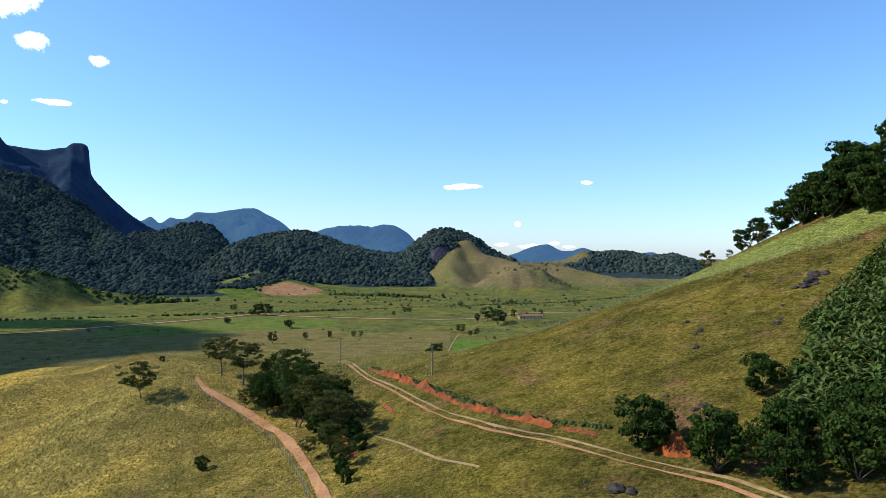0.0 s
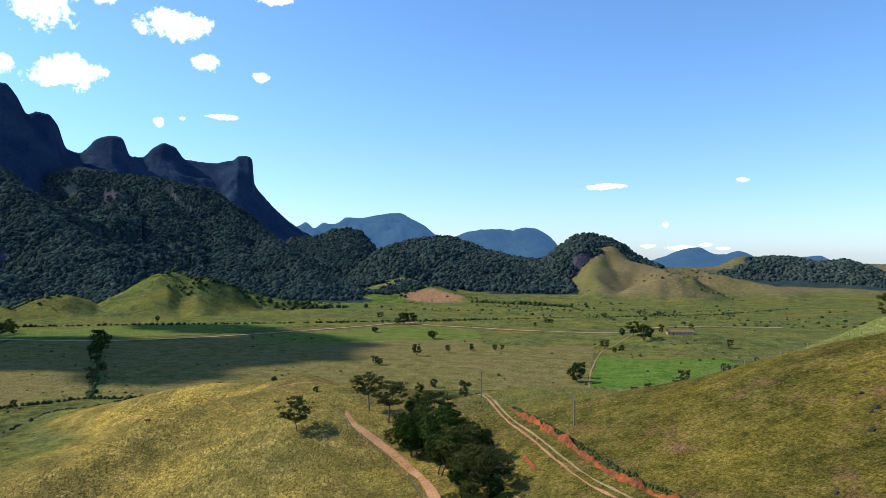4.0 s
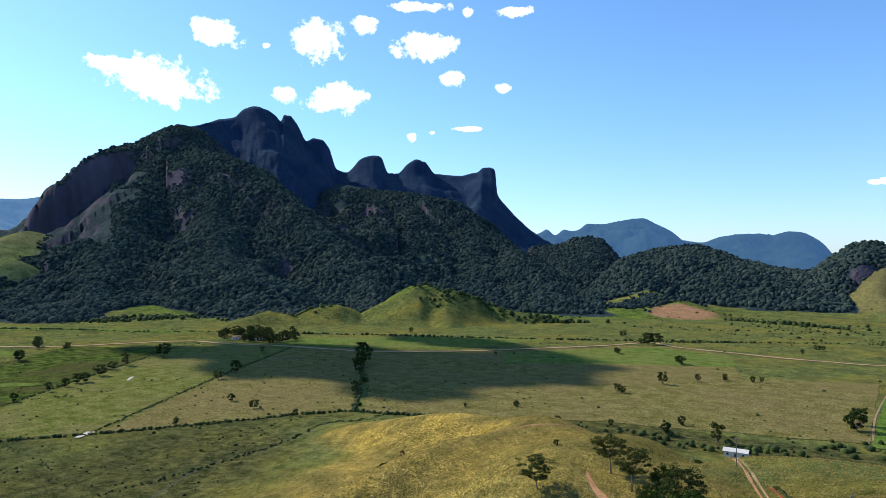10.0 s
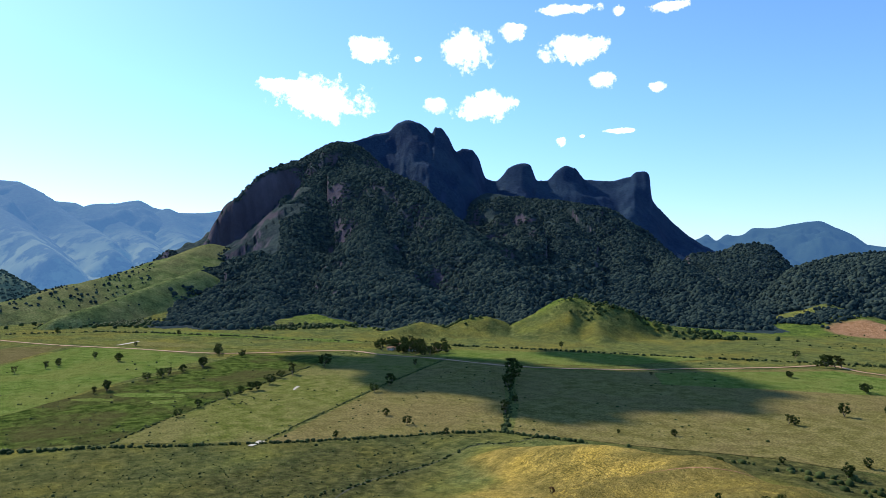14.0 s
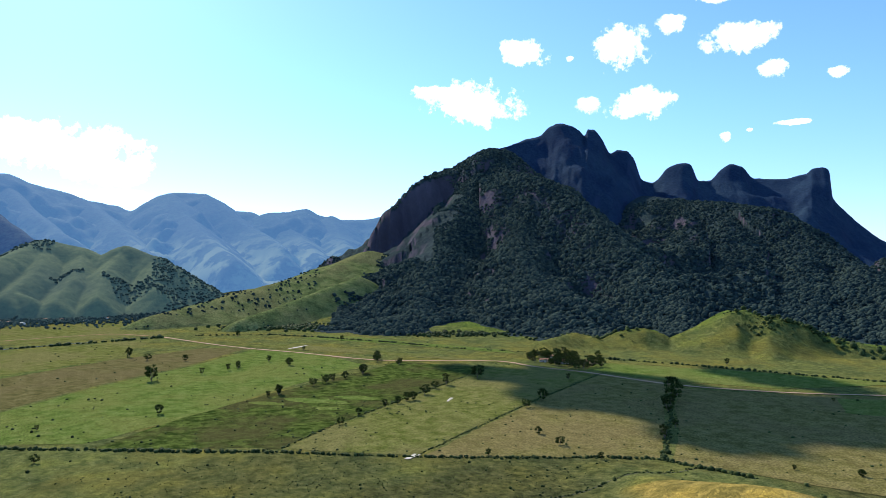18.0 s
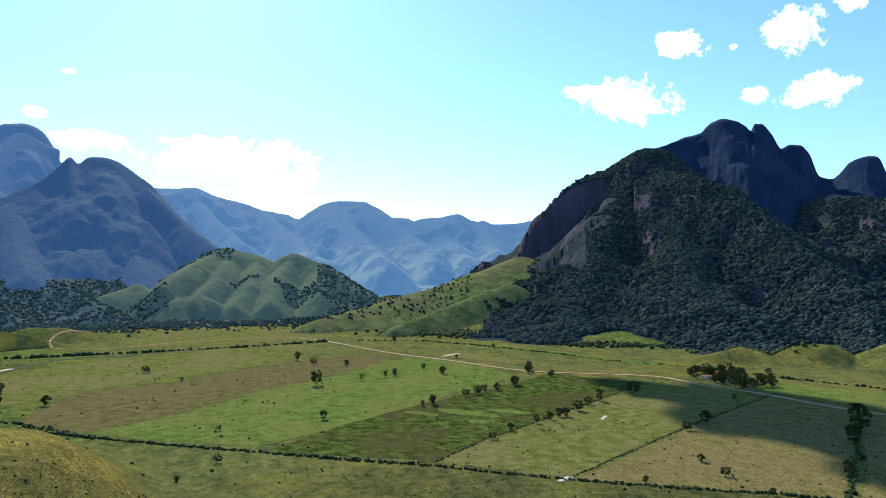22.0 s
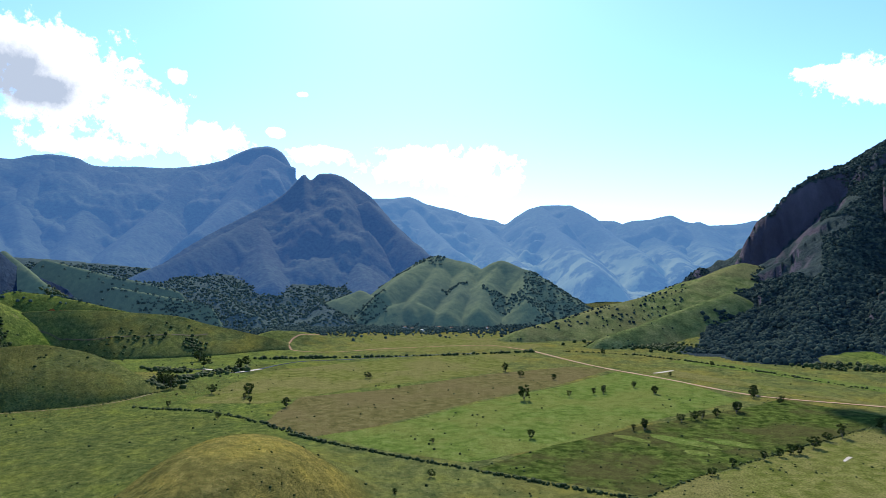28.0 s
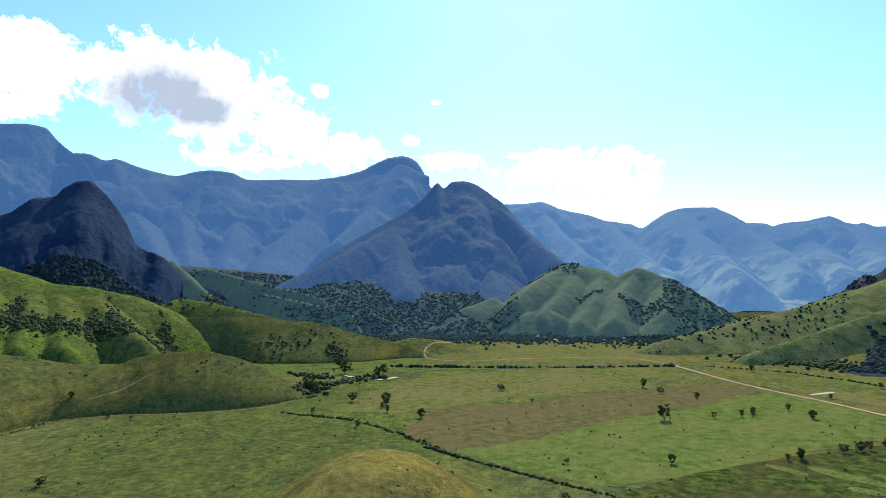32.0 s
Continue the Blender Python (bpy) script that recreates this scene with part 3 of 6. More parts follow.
def mountain(name, crest, foot, mat, label, steep=1.0, rough=0.10, canopy=5.0, step=0.1, rows=70, seed=1, back=600, taper=4.0, kind="structure"):
    """A mountain whose crest runs through rows of heading, distance and height, and whose slope falls to the foot line (heading, distance)."""
    ca, cd, cz = (np.array(v, float) for v in zip(*sorted(crest)))
    az = np.arange(ca[0] - taper, ca[-1] + taper + step / 2, step)
    dist = smooth_line(np.clip(az, ca[0], ca[-1]), ca, cd)
    top = smooth_line(np.clip(az, ca[0], ca[-1]), ca, cz)
    over = np.maximum(ca[0] - az, az - ca[-1]).clip(0) / max(taper, 1e-3)
    top = top * (1 - over).clip(0) ** 1.5 - 12 * over
    fa, fd = (np.array(v, float) for v in zip(*sorted(foot)))
    low = np.interp(az, fa, fd)
    s = np.r_[np.linspace(-0.03, 1, rows), 1 + np.linspace(0.05, 1, 14)]
    S, A = np.meshgrid(s, az, indexing="ij")
    D, Z, L = dist[None], top[None], low[None]
    R = np.where(S <= 1, L + (D - L) * S, D + (S - 1) * back)
    X, Y = polar(A, R)
    gully = 0.35 * fbm(A * 26 + R * 0.05, R * 0.32, 30, 4, seed) + 0.5 * np.abs(fbm(X, Y, 420, 4, seed + 17))
    gully2 = fbm(X, Y, 240, 5, seed + 7)
    inner = np.clip(S, 0, 1)
    power = np.interp(az, *zip(*sorted(steep)))[None] if isinstance(steep, list) else steep
    shape = inner**power * (1 + 0.5 * gully2 * (1 - inner))
    mid = np.sin(np.pi * inner) ** 0.8
    # spires and notches of the crest die out down the slope
    wide = max(3, int(2.4 / step)) | 1
    even = np.convolve(np.pad(top, wide // 2, mode='edge'), np.ones(wide) / wide, 'valid')[None]
    crest_share = np.clip((inner - 0.72) / 0.26, 0, 1) ** 1.5
    Z = even * (1 - crest_share) + Z * crest_share
    H = Z * shape + Z * rough * 3.2 * gully * mid + Z * rough * 2.5 * gully2 * mid
    base = np.clip(height(X, Y), 0, 80)
    H = np.maximum(H, 0) + base * (1 - inner)
    H = np.where(S > 1, Z * (1 - (S - 1)) ** 1.2, H)
    H = H + canopy * fbm(X, Y, 22, 3, seed + 3) * np.clip(Z / 60, 0.1, 1) * np.clip(inner * 6, 0, 1)
    H = np.where(S <= 0, base - 5, H)
    verts = np.stack([X, Y, H], -1)
    SURFACES[name] = (az, s, R, H, X, Y)
    me = mesh_from(name, verts.reshape(-1, 3), sheet_faces(len(s), len(az)))
    return thing(name, me, mat, label, "mountain", kind)


def ridge_land(name, lines, headings, reach, mat, label, step=0.1, deep=12.0, warp=10.0, rough=0.5, relief=14.0, canopy=5.0, gully=130, seed=1, apron=None, top=(1.4, 1.25), cover=None):
    """A mountainside or hill built up round its ridge lines, gullied between them."""
    az, r = np.arange(*headings, step), np.arange(*reach, deep)
    R, A = np.meshgrid(r, az, indexing="ij")
    X, Y = polar(A, R)
    wx, wy = X + warp * fbm(X, Y, 160, 3, seed + 31), Y + warp * fbm(X, Y, 160, 3, seed + 32)
    H, down = ridged(lines, wx, wy, *top)
    if apron:
        fa, fd, fz = (np.array(v, float) for v in zip(*apron))
        rise = np.clip((R - np.interp(A, fa, fd)) / 1200, 0, 1) ** 1.25 * np.interp(A, fa, fz)
        down = np.where(rise > H, 0.7, down)
        H = np.maximum(H, rise)
    fade = np.clip(down * 2.2 - 0.1, 0.02, 1)
    H = H * (1 + rough * fbm(X, Y, 210, 4, seed) * fade)
    H = H + relief * (0.28 - np.abs(fbm(X, Y, gully, 4, seed + 5)) * 2) * fade * np.clip(H / 50, 0, 1)
    H = H + canopy * fbm(X, Y, 20, 3, seed + 9) * np.clip(H / 30, 0, 1)
    base = height(X, Y)
    H = np.where(H > 1.0, np.maximum(H, base - 3), base - 4)
    SURFACES[name] = (az, np.linspace(0, 1, len(r)), R, H, X, Y)
    me = mesh_from(name, np.stack([X, Y, H], -1).reshape(-1, 3), sheet_faces(len(r), len(az)))
    for key, amount in (cover or {}).items():
        values = np.clip(amount + 1.6 * fbm(X, Y, 130, 4, seed + 15), 0, 1).ravel()
        me.attributes.new(key, "FLOAT", "POINT").data.foreach_set("value", values.astype(np.float32))
    return thing(name, me, mat, label, "mountain", "structure")


PASTURE_RISES = ("pasture_hill_1", "pasture_hill_2", "pasture_hill_3", "pasture_spur")


def land_height(x, y):
    """The height of the open land, pasture hills included."""
    x, y = np.asarray(x, float), np.asarray(y, float)
    top, r, a = height(x, y), np.hypot(x, y), np.degrees(np.arctan2(-x, y))
    for name in PASTURE_RISES:
        if name not in SURFACES:
            continue
        az, s, R, H, X, Y = SURFACES[name]
        j = np.clip(np.searchsorted(az, a) - 1, 0, len(az) - 2)
        n = int(np.sum(s <= 1))
        foot, crest, end = R[0, j], R[n - 1, j], R[-1, j]
        share = np.where(r < crest, (r - foot) / (crest - foot) * (n - 1), n - 1 + (r - crest) / np.maximum(end - crest, 1e-3) * (len(s) - n))
        i = np.clip(share.astype(int), 0, len(s) - 2)
        z = H[i, j] + (H[i + 1, j] - H[i, j]) * np.clip(share - i, 0, 1)
        inside = (a > az[0]) & (a < az[-1]) & (r > foot) & (r < end)
        top = np.where(inside, np.maximum(top, z), top)
    return top


def ribbon(name, points, width, mat, label, category, lift=0.14, step=3.0, wobble=0.35, kind="structure", seed=0):
    """A track that follows the ground, with uneven edges."""
    p = np.array(points, float)
    t = np.r_[0, np.cumsum(np.hypot(*np.diff(p, axis=0).T))]
    s = np.arange(0, t[-1], step)
    x, y = smooth_line(s, t, p[:, 0]), smooth_line(s, t, p[:, 1])
    dx, dy = np.gradient(x), np.gradient(y)
    n = np.hypot(dx, dy)
    nx, ny = -dy / n, dx / n
    cols = np.array([-1, -0.5, 0, 0.5, 1])
    half = width / 2 * (1 + wobble * 2 * fbm(s, s * 0, 14, 3, seed)[:, None] * np.abs(cols)[None] + wobble * fbm(s[:, None] + cols[None] * 97, s[:, None] * 0, 5, 2, seed + 4) * np.abs(cols)[None])
    X, Y = x[:, None] + nx[:, None] * cols * half, y[:, None] + ny[:, None] * cols * half
    Z = land_height(X, Y) + lift - 0.05 * np.abs(np.abs(cols) - 0.5)[None]
    me = mesh_from(name, np.stack([X, Y, Z], -1).reshape(-1, 3), sheet_faces(len(s), len(cols)))
    return thing(name, me, mat, label, category, kind)


FIELD_COUNT = [0]


def field(outline, mat, label):
    """A parcel of pasture laid on the flat valley floor, with frayed edges."""
    p = np.array(outline, float)
    ring = []
    for a, b in zip(p, np.roll(p, -1, 0)):
        n = max(2, int(np.hypot(*(b - a)) / 7))
        for k in range(n):
            q = a + (b - a) * k / n
            ring.append(q + np.array([fbm(q[0], q[1], 18, 3, 31), fbm(q[0], q[1], 18, 3, 47)]) * 5)
    FIELD_COUNT[0] += 1
    lift = 0.05 + 0.02 * FIELD_COUNT[0]
    bm = bmesh.new()
    f = bm.faces.new([bm.verts.new((x, y, lift)) for x, y in ring])
    bmesh.ops.triangulate(bm, faces=[f])
    bmesh.ops.recalc_face_normals(bm, faces=bm.faces)
    if sum(f.normal.z for f in bm.faces) < 0:
        bmesh.ops.reverse_faces(bm, faces=bm.faces)
    me = bpy.data.meshes.new("field")
    bm.to_mesh(me)
    bm.free()
    return thing("field", me, M_FIELD[mat], label, "field", "structure")


ICO = None


def ico_mesh():
    bm = bmesh.new()
    bmesh.ops.create_icosphere(bm, subdivisions=1, radius=1)
    v = np.array([v.co[:] for v in bm.verts])
    f = np.array([[v.index for v in f.verts] for f in bm.faces if min(v.co.z for v in f.verts) > -0.9])
    bm.free()
    return v, f


def blobs(name, places, sizes, seed=0, flat=0.85):
    """Many small uneven crowns in one mesh."""
    rng = np.random.default_rng(seed)
    v, f = ico_mesh()
    n = len(places)
    jitter = 1 + rng.uniform(-0.25, 0.25, (n, len(v)))
    turn = rng.uniform(0, 2 * np.pi, n)
    c, s = np.cos(turn)[:, None], np.sin(turn)[:, None]
    q = v[None] * jitter[..., None]
    x, y = q[..., 0] * c - q[..., 1] * s, q[..., 0] * s + q[..., 1] * c
    tall = flat * rng.uniform(0.75, 1.25, n)[:, None]
    P = np.stack([x, y, q[..., 2] * tall], -1) * np.asarray(sizes)[:, None, None] + np.asarray(places)[:, None]
    F = f[None] + (np.arange(n) * len(v))[:, None, None]
    return mesh_from(name, P.reshape(-1, 3), F.reshape(-1, 3), smooth=True)


def wooded(name, count, az_range, s_range, label, size=(1.9, 4.8), max_slope=1.5, seed=2, keep=None, mat=None):
    """Tree crowns standing on a mountainside, as one stuff object."""
    az, s, R, H, X, Y = SURFACES[name]
    rng = np.random.default_rng(seed)
    a = rng.uniform(*az_range, count * 2)
    u = rng.uniform(*s_range, count * 2)
    i = np.clip(np.searchsorted(s, u) - 1, 0, len(s) - 2)
    j = np.clip(np.searchsorted(az, a) - 1, 0, len(az) - 2)
    fu, fa = (u - s[i]) / (s[i + 1] - s[i]), (a - az[j]) / (az[j + 1] - az[j])
    mixv = lambda G: (G[i, j] * (1 - fu) + G[i + 1, j] * fu) * (1 - fa) + (G[i, j + 1] * (1 - fu) + G[i + 1, j + 1] * fu) * fa
    x, y, z, r = mixv(X), mixv(Y), mixv(H), mixv(R)
    slope_r = np.abs((H[i + 1, j] - H[i, j]) / (R[i + 1, j] - R[i, j] + 1e-6))
    slope_a = np.abs((H[i, j + 1] - H[i, j]) / (np.radians(az[j + 1] - az[j]) * r + 1e-6))
    ok = (np.hypot(slope_r, slope_a) < max_slope) & (z > 1.5) & (z > height(x, y) + 1.2)
    if keep is not None:
        ok &= keep(x, y, z)
    pick = np.flatnonzero(ok)[:count]
    big = rng.uniform(*size, len(x)) * rng.choice([0.8, 1.0, 1.25], len(x))
    me = blobs(name + "_trees", np.stack([x, y, z + big * 0.35], -1)[pick], big[pick], seed)
    return thing("woodland", me, mat or M_CANOPY, label, "woodland", "stuff")

# ---- the land ----
ground = thing("ground", ground_sheet(), M_GROUND, "Grassy pasture ground of hills and flat valley floor", "ground", "structure")

# every range named backdrop carries its haze as material emission
FAR_A = [(16.9, 4700, 210), (17.9, 4700, 276), (18.8, 4700, 314), (20.0, 4700, 359), (21.6, 4700, 338), (23.0, 4700, 321), (24.3, 4700, 324), (25.4, 4700, 269), (26.2, 4700, 287), (27.0, 4700, 249), (27.7, 4700, 289), (28.1, 4700, 270), (29.1, 4700, 239)]
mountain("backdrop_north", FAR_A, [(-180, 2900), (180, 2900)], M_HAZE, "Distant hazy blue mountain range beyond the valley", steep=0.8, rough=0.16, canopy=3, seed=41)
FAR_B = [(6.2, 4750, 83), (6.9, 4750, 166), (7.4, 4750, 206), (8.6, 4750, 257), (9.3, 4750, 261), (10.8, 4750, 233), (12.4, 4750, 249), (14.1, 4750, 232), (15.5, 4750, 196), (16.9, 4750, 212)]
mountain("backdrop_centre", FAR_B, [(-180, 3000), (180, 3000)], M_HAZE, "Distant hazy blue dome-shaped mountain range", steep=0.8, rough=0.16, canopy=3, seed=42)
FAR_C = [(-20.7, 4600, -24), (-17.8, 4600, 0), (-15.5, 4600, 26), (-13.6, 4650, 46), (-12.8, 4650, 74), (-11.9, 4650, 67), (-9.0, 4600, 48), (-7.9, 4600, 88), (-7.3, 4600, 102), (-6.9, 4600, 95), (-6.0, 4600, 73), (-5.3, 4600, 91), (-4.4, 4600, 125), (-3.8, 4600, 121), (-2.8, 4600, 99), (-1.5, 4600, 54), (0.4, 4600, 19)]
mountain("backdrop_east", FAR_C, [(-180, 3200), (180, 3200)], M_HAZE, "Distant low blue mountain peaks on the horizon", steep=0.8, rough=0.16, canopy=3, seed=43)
MASSIF_WEST = [(41.0, 3020, 470), (41.6, 3010, 534), (42.1, 3000, 543), (43.2, 2980, 526), (44.6, 2930, 457), (45.3, 2900, 466), (46.0, 2880, 557), (46.6, 2860, 585), (47.2, 2850, 586), (47.8, 2810, 567), (48.5, 2800, 626), (49.2, 2790, 664), (49.6, 2780, 664), (49.9, 2770, 636), (50.3, 2760, 655), (51.2, 2750, 677), (51.9, 2750, 686), (52.8, 2750, 671), (53.6, 2720, 630), (54.6, 2700, 615), (56.9, 2600, 563), (58.3, 2500, 543), (60.1, 2350, 444)]
MASSIF_EAST = [(24.2, 3150, 71), (26.7, 3250, 144), (28.4, 3300, 201), (29.7, 3340, 264), (31.1, 3380, 354), (31.8, 3400, 412), (32.0, 3400, 528), (32.4, 3400, 545), (33.0, 3380, 541), (33.5, 3350, 516), (35.2, 3300, 493), (37.0, 3250, 495), (37.9, 3200, 543), (38.6, 3180, 554), (39.4, 3150, 527), (40.2, 3100, 477)]
mountain("granite_massif", MASSIF_WEST + MASSIF_EAST, [(22, 2300), (40, 1950), (60, 1700)], M_BACK_HAZED, "Dark granite massif with a thumb-shaped spire and a horn-shaped tower", steep=1.35, rough=0.09, canopy=6, seed=11, step=0.08)
BUTTRESS_RIDGES = [[(69.3, 1899, 104, 43), (68.5, 1999, 124, 47), (67.8, 2029, 176, 61), (66.9, 2059, 249, 86), (66.1, 2089, 293, 115), (65, 2119, 339, 137), (63.5, 2149, 392, 166), (62.2, 2179, 407, 209), (60.8, 2219, 424, 314), (59.2, 2279, 472, 391), (57.8, 2329, 515, 595), (56.6, 2399, 522, 595)],
    [(57.8, 2329, 506, 700), (56.4, 2149, 416, 520), (54.6, 1999, 380, 430), (52.7, 1899, 347, 380), (50.8, 1779, 285, 330), (48.6, 1649, 216, 290), (46.5, 1519, 148, 250), (44.5, 1379, 85, 240), (42.7, 1229, 41, 180), (41.3, 1079, 12, 110)],
    [(57.8, 2329, 496, 560), (60.1, 1949, 294, 380), (61.8, 1649, 156, 280), (63.3, 1349, 59, 200), (64.8, 1069, 1, 130)],
    [(54.6, 1999, 369, 380), (55, 1699, 209, 260), (55, 1449, 121, 210), (52.7, 1249, 61, 200), (49.8, 1069, 9, 110)],
    [(61.9, 2079, 313, 190), (64.4, 1749, 131, 170), (67.4, 1499, 50, 150), (69, 1199, 5, 100)],
    [(45.1, 2499, 363, 500), (41.7, 2399, 326, 500), (38.9, 2299, 310, 470), (36.3, 2199, 283, 400), (34.6, 2099, 234, 340), (32.9, 1949, 171, 290), (30.6, 1799, 116, 240), (28.9, 1499, 67, 190), (27.2, 1199, 22, 110)],
    [(38.9, 2299, 304, 430), (38.9, 1899, 167, 320), (40.3, 1499, 66, 230), (41.7, 1129, 13, 120)],
    [(34.2, 2049, 205, 300), (33.8, 1649, 90, 220), (32.9, 1199, 19, 110)],
    [(32.9, 2150, 150, 500), (30.6, 2100, 110, 420), (28.9, 2100, 105, 400), (26.7, 2050, 101, 360), (24.2, 2000, 77, 320), (21.8, 1850, 48, 240), (20.6, 1600, 25, 160), (19.1, 1350, 7, 90)],
    [(26.7, 1949, 89, 300), (25, 1499, 33, 180), (24.6, 1129, 5, 80)]]
ridge_land("mountain_buttress", BUTTRESS_RIDGES, (18, 73), (960, 2700), M_FOREST, "Steep forested mountain buttress with granite faces and a wooded shoulder", step=0.07, deep=13, seed=13, relief=64, rough=0.8, canopy=7, warp=14, top=(1.35, 1.2, 0.3),
           apron=[(18, 1120, 10), (24, 1090, 50), (30, 1070, 90), (36, 1060, 190), (42, 1020, 250), (48, 1010, 250), (56, 1010, 180), (62, 1060, 110), (66, 1150, 60), (68.5, 1300, 20), (73, 1500, 0)])
KNOLL = [(21.8, 2400, 91), (22.6, 2420, 133), (23.4, 2450, 162), (24.6, 2450, 167), (25.9, 2480, 158), (26.7, 2500, 142), (28.9, 2500, 136)]
mountain("forest_knoll", KNOLL, [(20, 1900), (30, 1900)], M_FOREST, "Small forested knoll behind the mountain shoulder", steep=0.8, rough=0.08, canopy=8, seed=15)
FOREST_HILLS = [(7.4, 1700, 56), (9.3, 1750, 67), (10.8, 1800, 74), (12.2, 1850, 85), (14.1, 1900, 108), (16.0, 1950, 127), (16.9, 1950, 125), (18.8, 1980, 118), (20.7, 2000, 101), (22.0, 2000, 81)]
mountain("forest_hills", FOREST_HILLS, [(5, 1250), (22, 1300)], M_FOREST, "Low rounded hills covered in dark forest", steep=0.8, rough=0.10, canopy=9, seed=16)
DOME_HILL = [(-1.9, 1550, 48), (-0.6, 1600, 64), (0.4, 1620, 78), (1.3, 1640, 97), (2.7, 1650, 116), (3.6, 1650, 125), (4.8, 1650, 125), (6.0, 1650, 106), (7.0, 1650, 84), (7.9, 1650, 67), (9.8, 1650, 42)]
mountain("dome_hill", DOME_HILL, [(-3, 1540), (1, 1510), (8, 1300), (10, 1250)], M_FOREST, "Forested dome-shaped hill at the valley's edge", steep=0.9, rough=0.08, canopy=8, seed=17)
EAST_HILLS = [(-20.0, 1800, 6), (-18.6, 1850, 17), (-17.1, 1900, 31), (-15.5, 1950, 56), (-14.4, 2000, 63), (-12.8, 2050, 59), (-11.5, 2080, 67), (-10.5, 2100, 73), (-9.0, 2100, 70), (-7.3, 2100, 50), (-5.5, 2100, 23)]
mountain("east_hills", EAST_HILLS, [(-22, 1500), (-5, 1600)], M_FOREST, "Low forested hills with pasture patches", steep=0.8, rough=0.10, canopy=8, seed=19)
WEST_FAR = [(64.4, 4600, 410), (66.9, 4600, 447), (68.0, 4550, 426), (69.9, 4500, 417), (72.0, 4500, 444), (73.2, 4500, 486), (74.7, 4450, 460), (76.1, 4450, 453), (76.7, 4450, 431), (77.5, 4450, 454), (79.4, 4450, 465), (80.3, 4450, 528), (81.1, 4450, 561), (83.0, 4450, 564), (84.2, 4450, 548), (85.6, 4500, 492), (86.5, 4600, 454), (87.5, 4700, 491), (89.1, 4450, 492), (90.7, 4400, 528), (92.9, 4350, 562), (94.7, 4300, 608), (96.2, 4300, 597), (97.7, 4300, 596)]
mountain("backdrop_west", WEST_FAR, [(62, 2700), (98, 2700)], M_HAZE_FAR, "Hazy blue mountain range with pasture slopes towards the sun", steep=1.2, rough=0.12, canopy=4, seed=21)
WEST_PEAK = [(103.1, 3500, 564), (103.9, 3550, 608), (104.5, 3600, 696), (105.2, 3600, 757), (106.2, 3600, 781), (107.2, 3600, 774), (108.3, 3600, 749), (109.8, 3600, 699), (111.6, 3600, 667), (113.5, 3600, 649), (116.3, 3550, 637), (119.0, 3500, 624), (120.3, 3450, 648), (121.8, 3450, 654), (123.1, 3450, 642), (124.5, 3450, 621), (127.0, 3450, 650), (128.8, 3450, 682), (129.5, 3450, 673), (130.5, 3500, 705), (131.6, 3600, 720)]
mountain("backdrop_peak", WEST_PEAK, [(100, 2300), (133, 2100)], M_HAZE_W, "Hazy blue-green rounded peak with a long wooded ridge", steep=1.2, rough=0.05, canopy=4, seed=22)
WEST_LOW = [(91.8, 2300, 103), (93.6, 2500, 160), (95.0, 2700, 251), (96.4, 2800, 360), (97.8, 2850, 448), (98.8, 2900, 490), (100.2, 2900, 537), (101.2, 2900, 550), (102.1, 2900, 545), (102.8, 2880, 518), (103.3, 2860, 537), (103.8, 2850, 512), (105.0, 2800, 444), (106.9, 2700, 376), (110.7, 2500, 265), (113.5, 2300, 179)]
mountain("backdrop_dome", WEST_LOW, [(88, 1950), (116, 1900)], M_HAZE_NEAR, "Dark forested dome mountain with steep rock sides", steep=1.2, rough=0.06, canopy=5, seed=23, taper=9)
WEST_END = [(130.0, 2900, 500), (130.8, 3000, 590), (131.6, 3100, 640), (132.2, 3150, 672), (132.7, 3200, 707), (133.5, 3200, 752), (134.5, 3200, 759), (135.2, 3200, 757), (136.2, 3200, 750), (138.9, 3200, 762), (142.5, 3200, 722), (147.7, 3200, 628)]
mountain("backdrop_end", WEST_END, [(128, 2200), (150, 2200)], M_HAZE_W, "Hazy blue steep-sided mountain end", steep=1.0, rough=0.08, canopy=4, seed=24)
CONE = [(120.6, 1650, 96), (123.6, 1720, 142), (125.3, 1700, 188), (127.1, 1800, 217), (127.9, 1860, 275), (128.7, 1880, 319), (129.7, 1900, 362), (130.5, 1900, 381), (131.2, 1900, 377), (132.1, 1900, 361), (132.7, 1900, 339), (134.1, 1900, 329), (135.4, 1900, 296), (137.4, 1900, 270), (140.8, 1900, 255), (145.0, 1900, 225)]
mountain("granite_cone", CONE, [(118, 1560), (124, 1500), (128, 1350), (132, 1300), (147, 1300)], M_BACK_HAZED, "Dark granite cone hill with a forested apron", steep=1.1, rough=0.07, canopy=5, seed=25)
DOME_SPURS = [[(101.1, 2851, 485, 520), (100.4, 2551, 310, 380), (99, 2301, 179, 260), (97.8, 2001, 83, 150)],
    [(102.6, 2881, 513, 500), (105, 2801, 425, 420), (106.9, 2651, 343, 380), (109.7, 2401, 256, 300), (112.5, 2200, 186, 230), (115.2, 2050, 138, 150), (117.5, 1950, 102, 90)],
    [(106.9, 2651, 339, 360), (106.8, 2351, 219, 260), (105.9, 2001, 108, 150)],
    [(98, 2721, 416, 380), (95.4, 2501, 274, 280), (92.6, 2251, 177, 180)]]
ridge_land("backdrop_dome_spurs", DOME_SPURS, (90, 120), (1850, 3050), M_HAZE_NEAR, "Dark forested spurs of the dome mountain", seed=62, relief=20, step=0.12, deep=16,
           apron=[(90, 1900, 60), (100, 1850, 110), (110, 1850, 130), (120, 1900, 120)])
